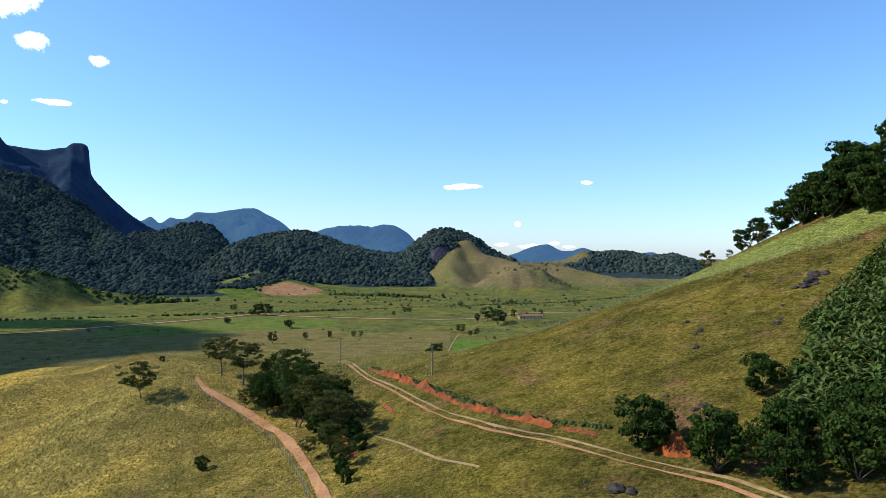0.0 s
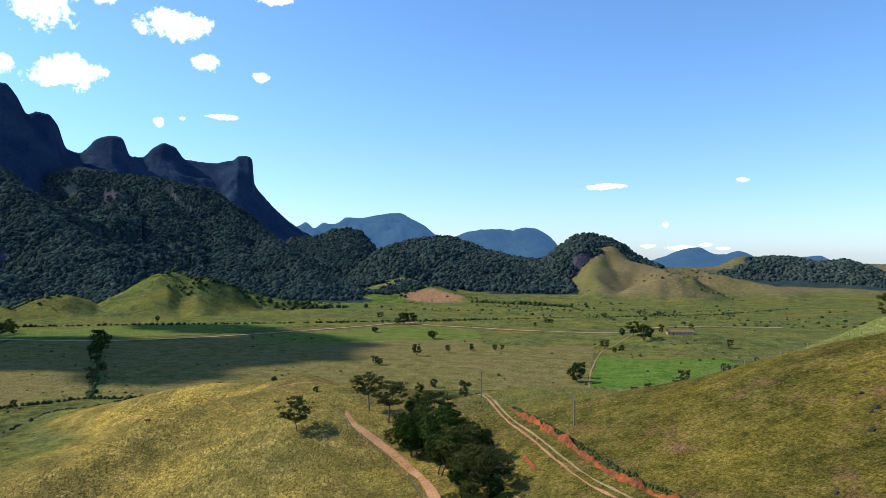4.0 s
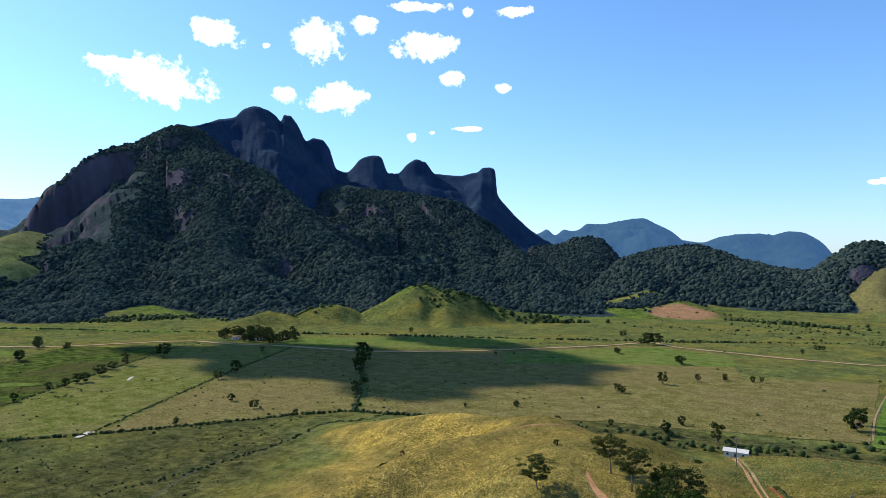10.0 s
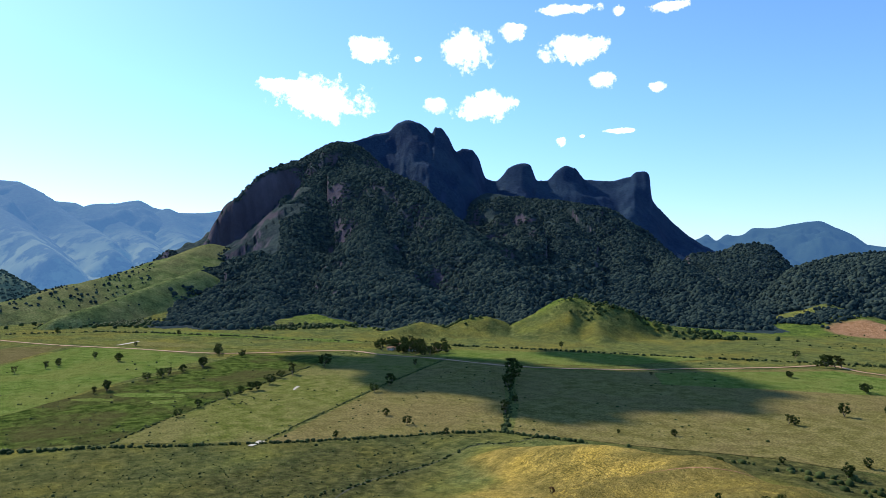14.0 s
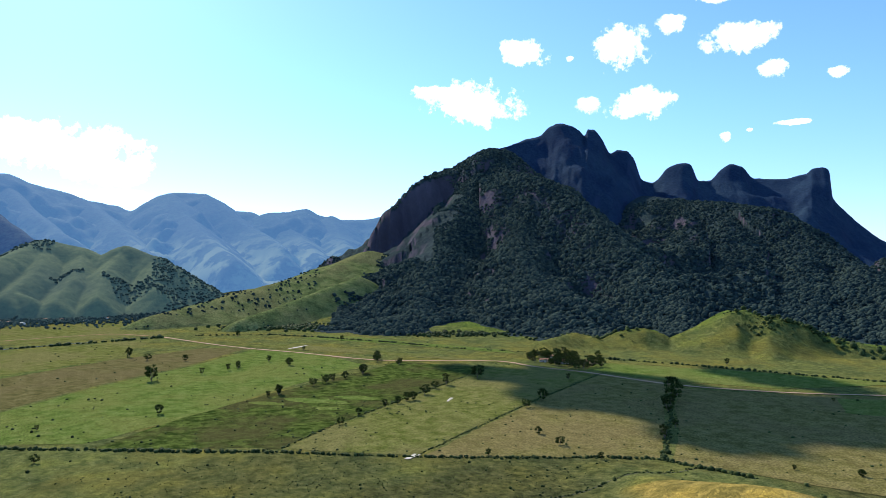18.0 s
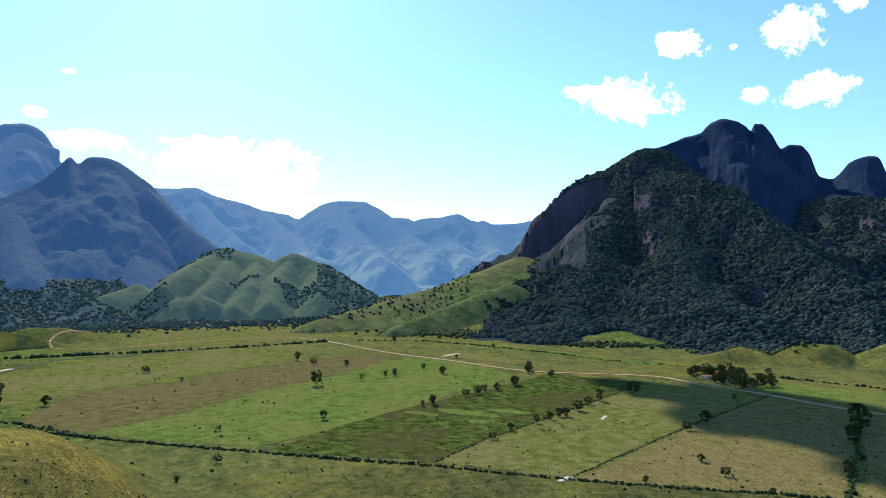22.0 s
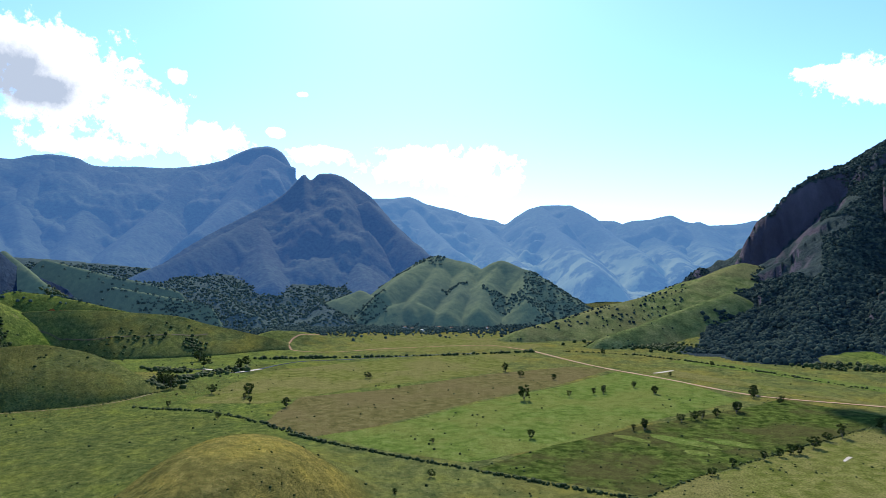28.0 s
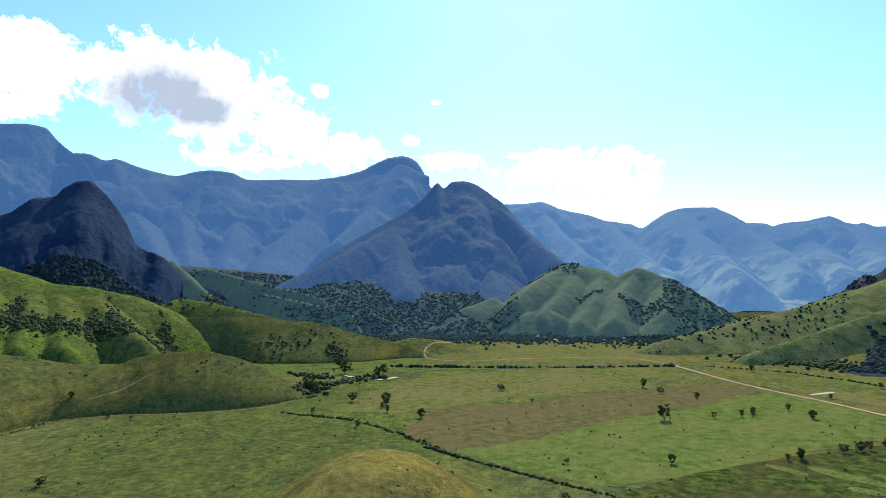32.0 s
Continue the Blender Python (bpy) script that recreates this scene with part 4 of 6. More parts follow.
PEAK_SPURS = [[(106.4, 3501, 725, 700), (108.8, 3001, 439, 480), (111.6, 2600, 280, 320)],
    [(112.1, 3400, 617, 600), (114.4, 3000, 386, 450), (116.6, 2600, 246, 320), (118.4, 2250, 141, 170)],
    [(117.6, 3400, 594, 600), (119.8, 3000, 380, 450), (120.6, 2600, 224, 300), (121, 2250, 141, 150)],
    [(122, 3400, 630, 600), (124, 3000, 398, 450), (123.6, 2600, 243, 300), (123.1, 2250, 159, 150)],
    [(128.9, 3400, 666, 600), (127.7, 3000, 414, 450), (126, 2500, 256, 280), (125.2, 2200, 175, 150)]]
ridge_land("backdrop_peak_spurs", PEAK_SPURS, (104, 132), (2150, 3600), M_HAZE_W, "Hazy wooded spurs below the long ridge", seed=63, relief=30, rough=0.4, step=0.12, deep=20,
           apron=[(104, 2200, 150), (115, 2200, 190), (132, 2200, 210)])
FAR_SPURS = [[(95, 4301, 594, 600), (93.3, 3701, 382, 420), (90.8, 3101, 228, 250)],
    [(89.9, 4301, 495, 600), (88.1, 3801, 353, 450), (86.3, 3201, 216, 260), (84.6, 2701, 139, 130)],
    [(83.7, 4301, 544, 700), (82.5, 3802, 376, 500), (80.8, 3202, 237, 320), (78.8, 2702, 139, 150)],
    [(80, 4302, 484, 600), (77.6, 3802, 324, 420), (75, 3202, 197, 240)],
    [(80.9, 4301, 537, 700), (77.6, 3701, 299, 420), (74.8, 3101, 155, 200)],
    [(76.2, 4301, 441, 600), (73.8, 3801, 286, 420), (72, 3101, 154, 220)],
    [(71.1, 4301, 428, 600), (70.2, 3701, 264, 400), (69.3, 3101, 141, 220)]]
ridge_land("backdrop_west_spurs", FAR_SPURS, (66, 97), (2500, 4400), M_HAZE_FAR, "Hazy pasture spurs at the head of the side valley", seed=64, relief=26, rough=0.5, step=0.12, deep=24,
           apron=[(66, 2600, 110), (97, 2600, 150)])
FOOTHILL_RIDGES = [[(96.6, 1751, 83, 90), (94.5, 1951, 137, 200), (92.2, 2101, 182, 300), (89.9, 2051, 160, 250), (88.6, 2001, 140, 210), (86.8, 2001, 166, 240), (85, 1951, 140, 220), (83.8, 1901, 113, 190), (81.9, 1852, 76, 140), (80.1, 1802, 44, 70)],
    [(92.2, 2101, 178, 240), (92.7, 1851, 95, 150), (94.5, 1701, 50, 70)],
    [(89.9, 2051, 157, 200), (90.1, 1801, 82, 120), (91.3, 1671, 39, 60)],
    [(86.8, 2001, 163, 200), (88.1, 1851, 103, 150), (88.6, 1671, 44, 60)],
    [(85, 1951, 137, 180), (84.6, 1721, 59, 90)],
    [(100.2, 1851, 64, 120), (98.7, 1901, 81, 130), (96.6, 1781, 50, 70)],
    [(95.9, 1701, 48, 80), (94.1, 1741, 59, 100), (92.7, 1691, 44, 60)]]
ridge_land("backdrop_foothill", FOOTHILL_RIDGES, (78, 103), (1580, 2350), M_HAZE_FOOTHILL, "Hazily glowing green pasture foothills with scattered woods", seed=26, relief=6, rough=0.3, gully=190, step=0.09, deep=9, warp=20, canopy=3)
SADDLE_RIDGES = [[(85.2, 1330, 20, 50), (81.4, 1450, 34, 130), (76.9, 1600, 61, 210), (72.2, 1700, 96, 280), (69.9, 1800, 122, 340), (67.9, 1900, 154, 380)],
    [(78.7, 1220, 17, 30), (75, 1330, 37, 72), (72.2, 1430, 57, 102), (68.8, 1560, 88, 144)]]
ridge_land("saddle_slope", SADDLE_RIDGES, (64, 88), (1020, 2250), M_SADDLE, "Green pasture slope below the mountain's flank", seed=27, relief=8, rough=0.15, step=0.1, deep=9, warp=14, canopy=2)

HILL_FRONT = [(142, 850, 66), (136, 860, 60), (133.5, 865, 53), (131, 870, 44), (128.2, 875, 41), (126.8, 875, 47), (125.2, 872, 51), (122.6, 870, 53), (120, 862, 46), (117.5, 850, 32), (115.7, 840, 17), (114.3, 835, 3)]
mountain("pasture_hill_1", HILL_FRONT, [(113, 824), (114, 822), (117, 783), (120, 767), (124, 770), (128, 783), (132.5, 780), (136, 735), (146, 715)], M_GROUND, "Rounded green pasture hill with cattle terraces", steep=0.7, rough=0.06, canopy=1.0, seed=31, back=150, taper=2, step=0.15)
HILL_MIDDLE = [(133, 1330, 6), (130, 1330, 22), (128, 1325, 34), (125.8, 1320, 46), (124.6, 1320, 62), (121.8, 1300, 69), (118.8, 1290, 68), (115.7, 1270, 63), (112.9, 1250, 57), (110.9, 1240, 44), (108, 1230, 29), (105.7, 1220, 17), (103.8, 1215, 4)]
mountain("pasture_hill_2", HILL_MIDDLE, [(102, 1195), (106, 1190), (109.6, 1144), (113.8, 1132), (117.5, 1149), (121, 1230), (128, 1250)], M_GROUND, "Long smooth olive-green pasture hill with a contour track", steep=0.8, rough=0.05, canopy=0.8, seed=32, back=200, taper=2, step=0.15)
FOREST_SLOPE = [[(128, 2250, 185, 640), (122, 2230, 170, 640), (114, 2200, 140, 620), (106, 2200, 115, 560), (99, 2150, 95, 460), (94, 2100, 70, 340)], [(112, 2150, 110, 300), (110, 1850, 70, 200), (108, 1680, 40, 90)], [(103, 2100, 80, 260), (102, 1850, 50, 150), (101, 1700, 30, 70)]]
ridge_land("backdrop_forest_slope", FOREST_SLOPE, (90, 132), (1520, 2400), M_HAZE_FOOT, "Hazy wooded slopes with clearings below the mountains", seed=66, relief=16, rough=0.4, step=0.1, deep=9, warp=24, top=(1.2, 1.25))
REAR_RIDGES = [[(141, 1499, 201, 330), (137.9, 1449, 174, 300), (135.9, 1400, 154, 280), (133.9, 1380, 133, 250), (130.6, 1350, 124, 230), (128.3, 1330, 112, 200), (126.3, 1300, 92, 150), (125, 1270, 72, 90)],
    [(137.9, 1449, 172, 260), (137.5, 1199, 101, 170), (137.8, 1019, 59, 80)],
    [(133.9, 1380, 131, 220), (134, 1180, 84, 130), (134.8, 1040, 53, 60)],
    [(130.6, 1350, 122, 200), (128.9, 1200, 84, 120), (126.7, 1080, 52, 50)],
    [(132.1, 1360, 126, 200), (132, 1160, 75, 120), (132, 1050, 50, 50)],
    [(125.3, 1400, 88, 110), (123.9, 1440, 99, 150), (121.4, 1400, 89, 140), (118.7, 1340, 75, 110), (116.1, 1300, 62, 60)]]
ridge_land("pasture_hill_3", REAR_RIDGES, (114, 148), (960, 1760), M_GROUND, "Bright green pasture hillside folded by small gullies", seed=33, relief=4, rough=0.28, step=0.12, deep=5, warp=24, canopy=0.8, top=(1.5, 1.1), cover={"fresh": 0.7})
SPUR_RIDGES = [[(124.6, 1850, 182, 136), (123.3, 1700, 142, 105), (121.4, 1560, 99, 62), (120.1, 1480, 77, 37)],
    [(122.1, 1980, 166, 117), (118.4, 1850, 130, 105), (114.8, 1780, 102, 80), (112.9, 1740, 87, 49)],
    [(117.5, 1700, 100, 62), (114.3, 1650, 81, 62), (110.6, 1601, 60, 37)]]
# these spurs share the foothills' emitted haze
ridge_land("pasture_spur", SPUR_RIDGES, (106, 130), (1400, 2100), M_HAZE_FOOTHILL, "Hazily glowing green pasture spurs running down from the granite cone", seed=34, relief=5, rough=0.3, step=0.12, deep=8, warp=16, canopy=1.5)


# ---- fields, tracks and hedges of the valley ----
# places on the valley floor, x and y in metres
FIELD_WEST_PALE = [(-1446, -202), (-1441, 101), (-1192, 143), (-1145, -47), (-1140, -200)]
field(FIELD_WEST_PALE, "pale", "Pale green pasture parcel by the river")
FIELD_WEST_BAND = [(-892, -271), (-1008, -150), (-1118, 107), (-899, 38), (-767, -126), (-683, -204), (-681, -278)]
field(FIELD_WEST_BAND, "pale", "Yellow-green pasture parcel with scattered trees")
FIELD_BROWN = [(-547, -120), (-598, -174), (-720, -172), (-760, -98), (-886, 34), (-960, 149), (-932, 203), (-798, 107), (-708, 19), (-585, -75)]
field(FIELD_BROWN, "brown", "Dry brown ploughed-looking pasture parcel")
FIELD_GREEN = [(-550, -117), (-581, -71), (-699, 20), (-787, 107), (-908, 201), (-855, 260), (-711, 285), (-577, 126), (-539, 95), (-477, 4), (-512, -65)]
field(FIELD_GREEN, "green", "Bright green pasture parcel")
FIELD_MARSH = [(-463, 9), (-525, 68), (-595, 156), (-669, 268), (-719, 330), (-627, 392), (-533, 266), (-456, 162), (-410, 110)]
field(FIELD_MARSH, "marsh", "Dark wet marshy pasture parcel with scrub")
FIELD_PALE = [(-407, 111), (-452, 160), (-527, 263), (-617, 387), (-639, 428), (-549, 484), (-462, 336), (-358, 175)]
field(FIELD_PALE, "pale", "Pale olive grazed pasture parcel")
FIELD_OCHRE = [(-353, 176), (-453, 330), (-536, 474), (-472, 496), (-285, 297), (-325, 228)]
field(FIELD_OCHRE, "ochre", "Ochre dry grazed pasture parcel")
FIELD_MEADOW = [(-278, 297), (-313, 340), (-443, 475), (-380, 530), (-328, 594), (-244, 706), (-163, 680), (-125, 555), (-36, 586), (-29, 393), (-150, 359)]
field(FIELD_MEADOW, "ochre", "Wide olive meadow parcel grazed short")
FIELD_BRIGHT_E = [(-345, 557), (-239, 691), (-160, 667), (-138, 609), (-231, 555), (-306, 508)]
field(FIELD_BRIGHT_E, "green", "Fresh green pasture strip along the dirt road")
FIELD_LUSH = [(-28, 387), (-30, 532), (7, 521), (59, 549), (73, 500), (35, 424), (0, 390)]
field(FIELD_LUSH, "lush", "Lush bright green fenced paddock")
FIELD_FOOT = [(-1073, 354), (-880, 438), (-746, 496), (-709, 488), (-919, 376), (-1010, 304)]
field(FIELD_FOOT, "green", "Bright green strip at the mountain foot")
FIELD_NORTHWEST = [(-973, 190), (-946, 271), (-759, 378), (-627, 447), (-776, 338)]
field(FIELD_NORTHWEST, "pale", "Pale pasture parcel beyond the dirt road")
FIELD_SHADE = [(-602, 525), (-454, 633), (-349, 693), (-397, 554), (-477, 500), (-565, 477)]
field(FIELD_SHADE, "green", "Green pasture strip between road and hedge")
for x, y, wide, deep in [(-539, 173, 26, 9), (-505, 173, 10, 7), (-548, 134, 14, 6), (-535, 206, 18, 8)]:
    field([(x + wide * c * 0.9 - deep * s * 0.4, y + wide * c * 0.8 + deep * s) for c, s in ((math.cos(k * 0.785), math.sin(k * 0.785)) for k in range(8))], "green", "Yellow-green grassy patch in the marsh")
ROAD_VALLEY = [(-1149, 114), (-954, 189), (-850, 250), (-740, 311), (-652, 437), (-612, 442), (-551, 466), (-463, 486), (-386, 539), (-333, 604), (-285, 670), (-250, 723), (-218, 703), (-167, 694), (-105, 684), (-62, 684), (-21, 697), (-4, 714), (25, 762), (149, 797)]
ribbon("road", ROAD_VALLEY, 4.8, M_VALLEY_ROAD, "Long unpaved dirt road across the valley", "dirt road", lift=0.5)
TRACK_WEST = [(-1149, 114), (-1230, 40), (-1180, -120), (-1120, -230), (-1150, -290), (-1220, -310), (-1290, -260)]
ribbon("track", TRACK_WEST, 3.6, M_DIRT, "Reddish dirt track by the pasture hills", "dirt track", lift=0.4)
ROAD_GROVE = [(-71, 157), (-65.6, 150.2), (-58.7, 144.6), (-51.2, 138.5), (-41.3, 126.8), (-33.5, 113.4), (-27.5, 100.9), (-22.9, 90.2), (-19, 78), (-16, 60)]
ribbon("track", ROAD_GROVE, 1.55, M_DIRT, "Rutted reddish dirt track beside the grove", "dirt track", lift=0.2, step=0.8, wobble=0.6)
ROAD_CUT = [(-60, 226), (-46.9, 203.4), (-32.5, 166.1), (-21.9, 143.3), (-13.7, 125.4), (-6.4, 109.8), (-0.7, 100.0), (4.1, 92.9), (8.3, 87.6), (11.9, 82.3), (15.0, 77.0), (19.6, 70.4), (23.4, 65.0), (27, 58), (32, 48)]
ribbon("track", [(x - 0.65, y - 0.35) for x, y in ROAD_CUT], 0.6, M_DIRT, "Pale wheel rut of the hillside track", "dirt track", lift=0.10, step=0.8, wobble=1.0)
ribbon("track", [(x + 0.5, y + 0.3) for x, y in ROAD_CUT], 0.55, M_SAND, "Pale wheel rut of the hillside track", "dirt track", lift=0.10, step=0.8, wobble=1.0)
ribbon("cattle_path", [(-20.0, 112.4), (-12.8, 101.8), (-6.8, 91.7), (-1.2, 84.4)], 0.4, M_SAND, "Narrow trodden cattle path on the slope", "path", lift=0.08, step=0.7)
ribbon("cattle_path", [(-150, 172), (-140, 190), (-120, 212), (-100, 228)], 0.7, M_DIRT, "Narrow bare cattle path over the straw hill", "path", lift=0.1, step=1.0)
ribbon("farm_track", [(-28, 400), (-31, 470), (-30, 540), (-20, 600), (-4, 660), (-4, 714)], 1.0, M_SAND, "Dirt farm track along the paddock fence", "dirt track", lift=0.25, step=2)
M_WATER = plain("still_water", (0.05, 0.055, 0.04), (0.09, 0.095, 0.07), 0.2, rough=0.15, relief=0.05, deep=0.02)
M_MUD = plain("ditch_mud", (0.026, 0.030, 0.018), (0.060, 0.060, 0.034), 0.4)
M_BARESAND = plain("pale_sand", (0.34, 0.29, 0.21), (0.58, 0.52, 0.42), 0.5)
ribbon("river", [(-930, -400), (-916, -350), (-891, -297), (-918, -279), (-962, -264), (-1006, -234), (-1026, -178), (-1047, -138), (-1080, -60), (-1110, 20)], 6, M_WATER, "Narrow winding stream with muddy water", "stream", lift=0.3, step=3)
ribbon("sandbank", [(-893, -300), (-905, -288), (-925, -276)], 7, M_BARESAND, "Pale sandbank at the stream's bend", "sandbank", lift=0.36, step=2)
ribbon("sandbank", [(-925, -355), (-915, -340), (-905, -325)], 5, M_BARESAND, "Pale sandbank beside the stream", "sandbank", lift=0.36, step=2)
ribbon("pond", [(-896, 248), (-908, 264), (-922, 281)], 5, M_BARESAND, "Pale dried-out pond bed in the pasture", "pond", lift=0.42, step=2)
ribbon("pond", [(-486, 266), (-492, 271), (-498, 277)], 2.5, M_BARESAND, "Pale sandy wallow in the pasture", "pond", lift=0.45, step=2)
ribbon("pond", [(-352, 166), (-355, 171), (-359, 178)], 4, M_BARESAND, "Pale trampled crossing at the ditch", "pond", lift=0.45, step=2)
ribbon("ditch", [(-230, 120), (-247, 152), (-257, 171), (-260, 190), (-259, 212), (-262, 241), (-262, 272), (-262, 300)], 0.9, M_MUD, "Narrow muddy drainage ditch", "ditch", lift=0.05, step=2)


def hedge(points, sizes, gap, label, seed, spread=1.2):
    """Bushes along a ditch or boundary, as one stuff object."""
    rng = np.random.default_rng(seed)
    p = np.array(points, float)
    t = np.r_[0, np.cumsum(np.hypot(*np.diff(p, axis=0).T))]
    s = np.arange(0, t[-1], gap) + rng.uniform(-gap, gap, len(np.arange(0, t[-1], gap)))
    x, y = np.interp(s, t, p[:, 0]) + rng.normal(0, spread, len(s)), np.interp(s, t, p[:, 1]) + rng.normal(0, spread, len(s))
    thick = 0.55 + 0.9 * np.clip(fbm(x, y, 60, 3, seed) + 0.5, 0, 1)
    size = rng.uniform(*sizes, len(s)) * thick
    keep = rng.random(len(s)) < 0.45 + 0.6 * thick * 0.6
    z = land_height(x, y) + size * 0.35
    me = blobs("hedge", np.stack([x, y, z], -1)[keep], size[keep], seed)
    return thing("hedge", me, M_HEDGE, label, "hedge", "stuff")


M_HEDGE = leaves("hedge_leaf", (0.022, 0.038, 0.012), (0.070, 0.095, 0.030), 0.1, 0.05)
HEDGE_FRONT = [(-554, -140), (-513, -80), (-479, -25), (-444, 33), (-401, 106), (-354, 173), (-323, 227), (-302, 266), (-284, 296), (-276, 295), (-235, 312)]
hedge(HEDGE_FRONT, (0.6, 1.7), 1.0, "Low dark bushes along the front drainage ditch", 77, 0.9)
HEDGE_WEST = [(-542, -119), (-598, -176), (-644, -241), (-655, -304), (-661, -324)]
hedge(HEDGE_WEST, (0.6, 1.9), 1.5, "Bushes along the western field ditch", 70, 1.6)
DITCH_A = [(-356, 174), (-457, 332), (-541, 478)]
hedge(DITCH_A, (0.4, 0.8), 1.3, "Thin line of weeds along a field ditch", 49, 0.5)
DITCH_B = [(-409, 110), (-456, 162), (-533, 266), (-624, 390)]
hedge(DITCH_B, (0.4, 1.0), 1.8, "Thin line of shrubs along a field ditch", 49, 0.8)
TREELINE = [(-280, 291), (-324, 342), (-358, 381), (-413, 439)]
hedge(TREELINE, (0.7, 1.6), 1.5, "Bushes below the tall tree row", 56, 1.0)
HEDGE_FOOT = [(-1142, 164), (-1094, 277), (-991, 350), (-879, 412), (-804, 443), (-749, 485), (-702, 527), (-617, 558), (-518, 611), (-399, 662), (-252, 744), (-177, 782)]
hedge(HEDGE_FOOT, (0.8, 2.4), 2.2, "Hedge of bushes below the mountain foot", 70, 1.6)
HEDGE_RIVER = [(-1029, -318), (-1041, -235), (-1058, -139), (-1080, -44), (-1107, 42), (-1132, 117)]
hedge(HEDGE_RIVER, (1.5, 4.2), 3.0, "Bushy trees along the stream bank", 77, 2.5)
HEDGE_EAST = [(-240, 738), (-161, 794), (-83, 843), (11, 892), (101, 948), (200, 1067)]
hedge(HEDGE_EAST, (0.8, 2.0), 2.4, "Long hedge across the far pasture", 70, 1.2)
CREEK_E = [(-162, 340), (-125, 344), (-96, 337), (-59, 349), (-29, 387), (2, 383)]
hedge(CREEK_E, (0.8, 2.6), 1.6, "Scrubby bushes along the creek below the hill", 49, 6.0)
hedge([(-262, 100), (-258, 180), (-262, 250), (-262, 300)], (0.3, 0.8), 1.2, "Weeds along the narrow drainage ditch", 5, 1.2)
hedge([(-150, -130), (-300, -30), (-330, 60), (-300, 150)], (0.2, 0.5), 0.3, "Scattered scrub tufts on the near valley floor", 6, 38)
hedge([(-753, -334), (-699, -350), (-666, -378), (-637, -430), (-615, -482), (-577, -522), (-511, -520)], (0.4, 1.2), 1.8, "Low bushes along the foot of the pasture hill", 8, 1.4)
hedge([(-930, -300), (-820, -360), (-770, -335)], (1.5, 4.5), 1.2, "Dense bushes between stream and pasture hill", 9, 9.0)
hedge([(-100, 1010), (-160, 1040), (-260, 1060)], (2.0, 4.5), 2.0, "Dark tree row at the foot of the forested hills", 15, 3.0)
hedge([(90, 930), (0, 960), (-100, 990)], (0.8, 3.0), 3.5, "Scattered bushes on the far pasture", 16, 14.0)

# woods on the mountainsides
def off_wall(x, y, z):
    """No trees on the bare granite wall and the slabs near the top."""
    heading = np.degrees(np.arctan2(-x, y))
    wall = (heading > 62.5) & (z > 130 + 70 * fbm(x, y, 60, 3, 63)) & (z < 290 + 120 * fbm(x, y, 90, 3, 65))
    slab = (z > 215) & (fbm(x, y, 110, 3, 64) > 0.17)
    return ~wall & ~slab


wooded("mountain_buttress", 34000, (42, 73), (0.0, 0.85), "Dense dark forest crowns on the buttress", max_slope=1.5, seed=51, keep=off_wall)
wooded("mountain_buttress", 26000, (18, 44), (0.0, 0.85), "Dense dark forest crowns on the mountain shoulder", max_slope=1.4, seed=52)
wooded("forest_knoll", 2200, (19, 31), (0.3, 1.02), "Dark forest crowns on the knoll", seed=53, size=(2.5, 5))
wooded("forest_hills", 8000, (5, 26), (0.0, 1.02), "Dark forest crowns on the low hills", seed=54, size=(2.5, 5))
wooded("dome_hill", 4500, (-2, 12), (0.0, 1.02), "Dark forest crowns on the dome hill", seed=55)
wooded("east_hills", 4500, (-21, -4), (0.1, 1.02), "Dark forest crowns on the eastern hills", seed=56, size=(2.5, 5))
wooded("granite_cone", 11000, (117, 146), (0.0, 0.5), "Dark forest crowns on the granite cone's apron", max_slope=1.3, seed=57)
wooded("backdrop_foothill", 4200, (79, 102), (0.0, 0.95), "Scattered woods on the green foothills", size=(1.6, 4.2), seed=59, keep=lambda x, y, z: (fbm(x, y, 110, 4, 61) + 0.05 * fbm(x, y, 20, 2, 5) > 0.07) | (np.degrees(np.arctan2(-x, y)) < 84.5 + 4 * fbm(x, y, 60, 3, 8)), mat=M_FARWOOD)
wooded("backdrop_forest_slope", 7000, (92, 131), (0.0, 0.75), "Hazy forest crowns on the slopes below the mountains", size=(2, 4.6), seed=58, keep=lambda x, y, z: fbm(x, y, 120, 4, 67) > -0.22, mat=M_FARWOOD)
wooded("saddle_slope", 700, (72, 86), (0.0, 0.9), "Scattered bushes on the saddle pasture", size=(1.5, 3.5), seed=60, keep=lambda x, y, z: fbm(x, y, 120, 3, 62) > 0.1)
wooded("saddle_slope", 3000, (63, 73), (0.0, 1.0), "Forest edge on the saddle slope", seed=68, keep=lambda x, y, z: np.degrees(np.arctan2(-x, y)) < 69.5 + 9 * fbm(x, y, 110, 3, 69) - z * 0.015)


def wood_patch(count, outline, sizes, label, seed, mat=None):
    """Crowns over a stretch of ground, as one stuff object."""
    rng = np.random.default_rng(seed)
    cx, cy, a, b, turn = outline
    u, v = rng.normal(0, 0.5, count), rng.normal(0, 0.5, count)
    c, s = math.cos(radians(turn)), math.sin(radians(turn))
    x, y = cx + c * u * a - s * v * b, cy + s * u * a + c * v * b
    size = rng.uniform(*sizes, count)
    me = blobs("wood", np.stack([x, y, land_height(x, y) + size * 0.5], -1), size, seed)
    return thing("woodland", me, mat or M_HEDGE, label, "woodland", "stuff")


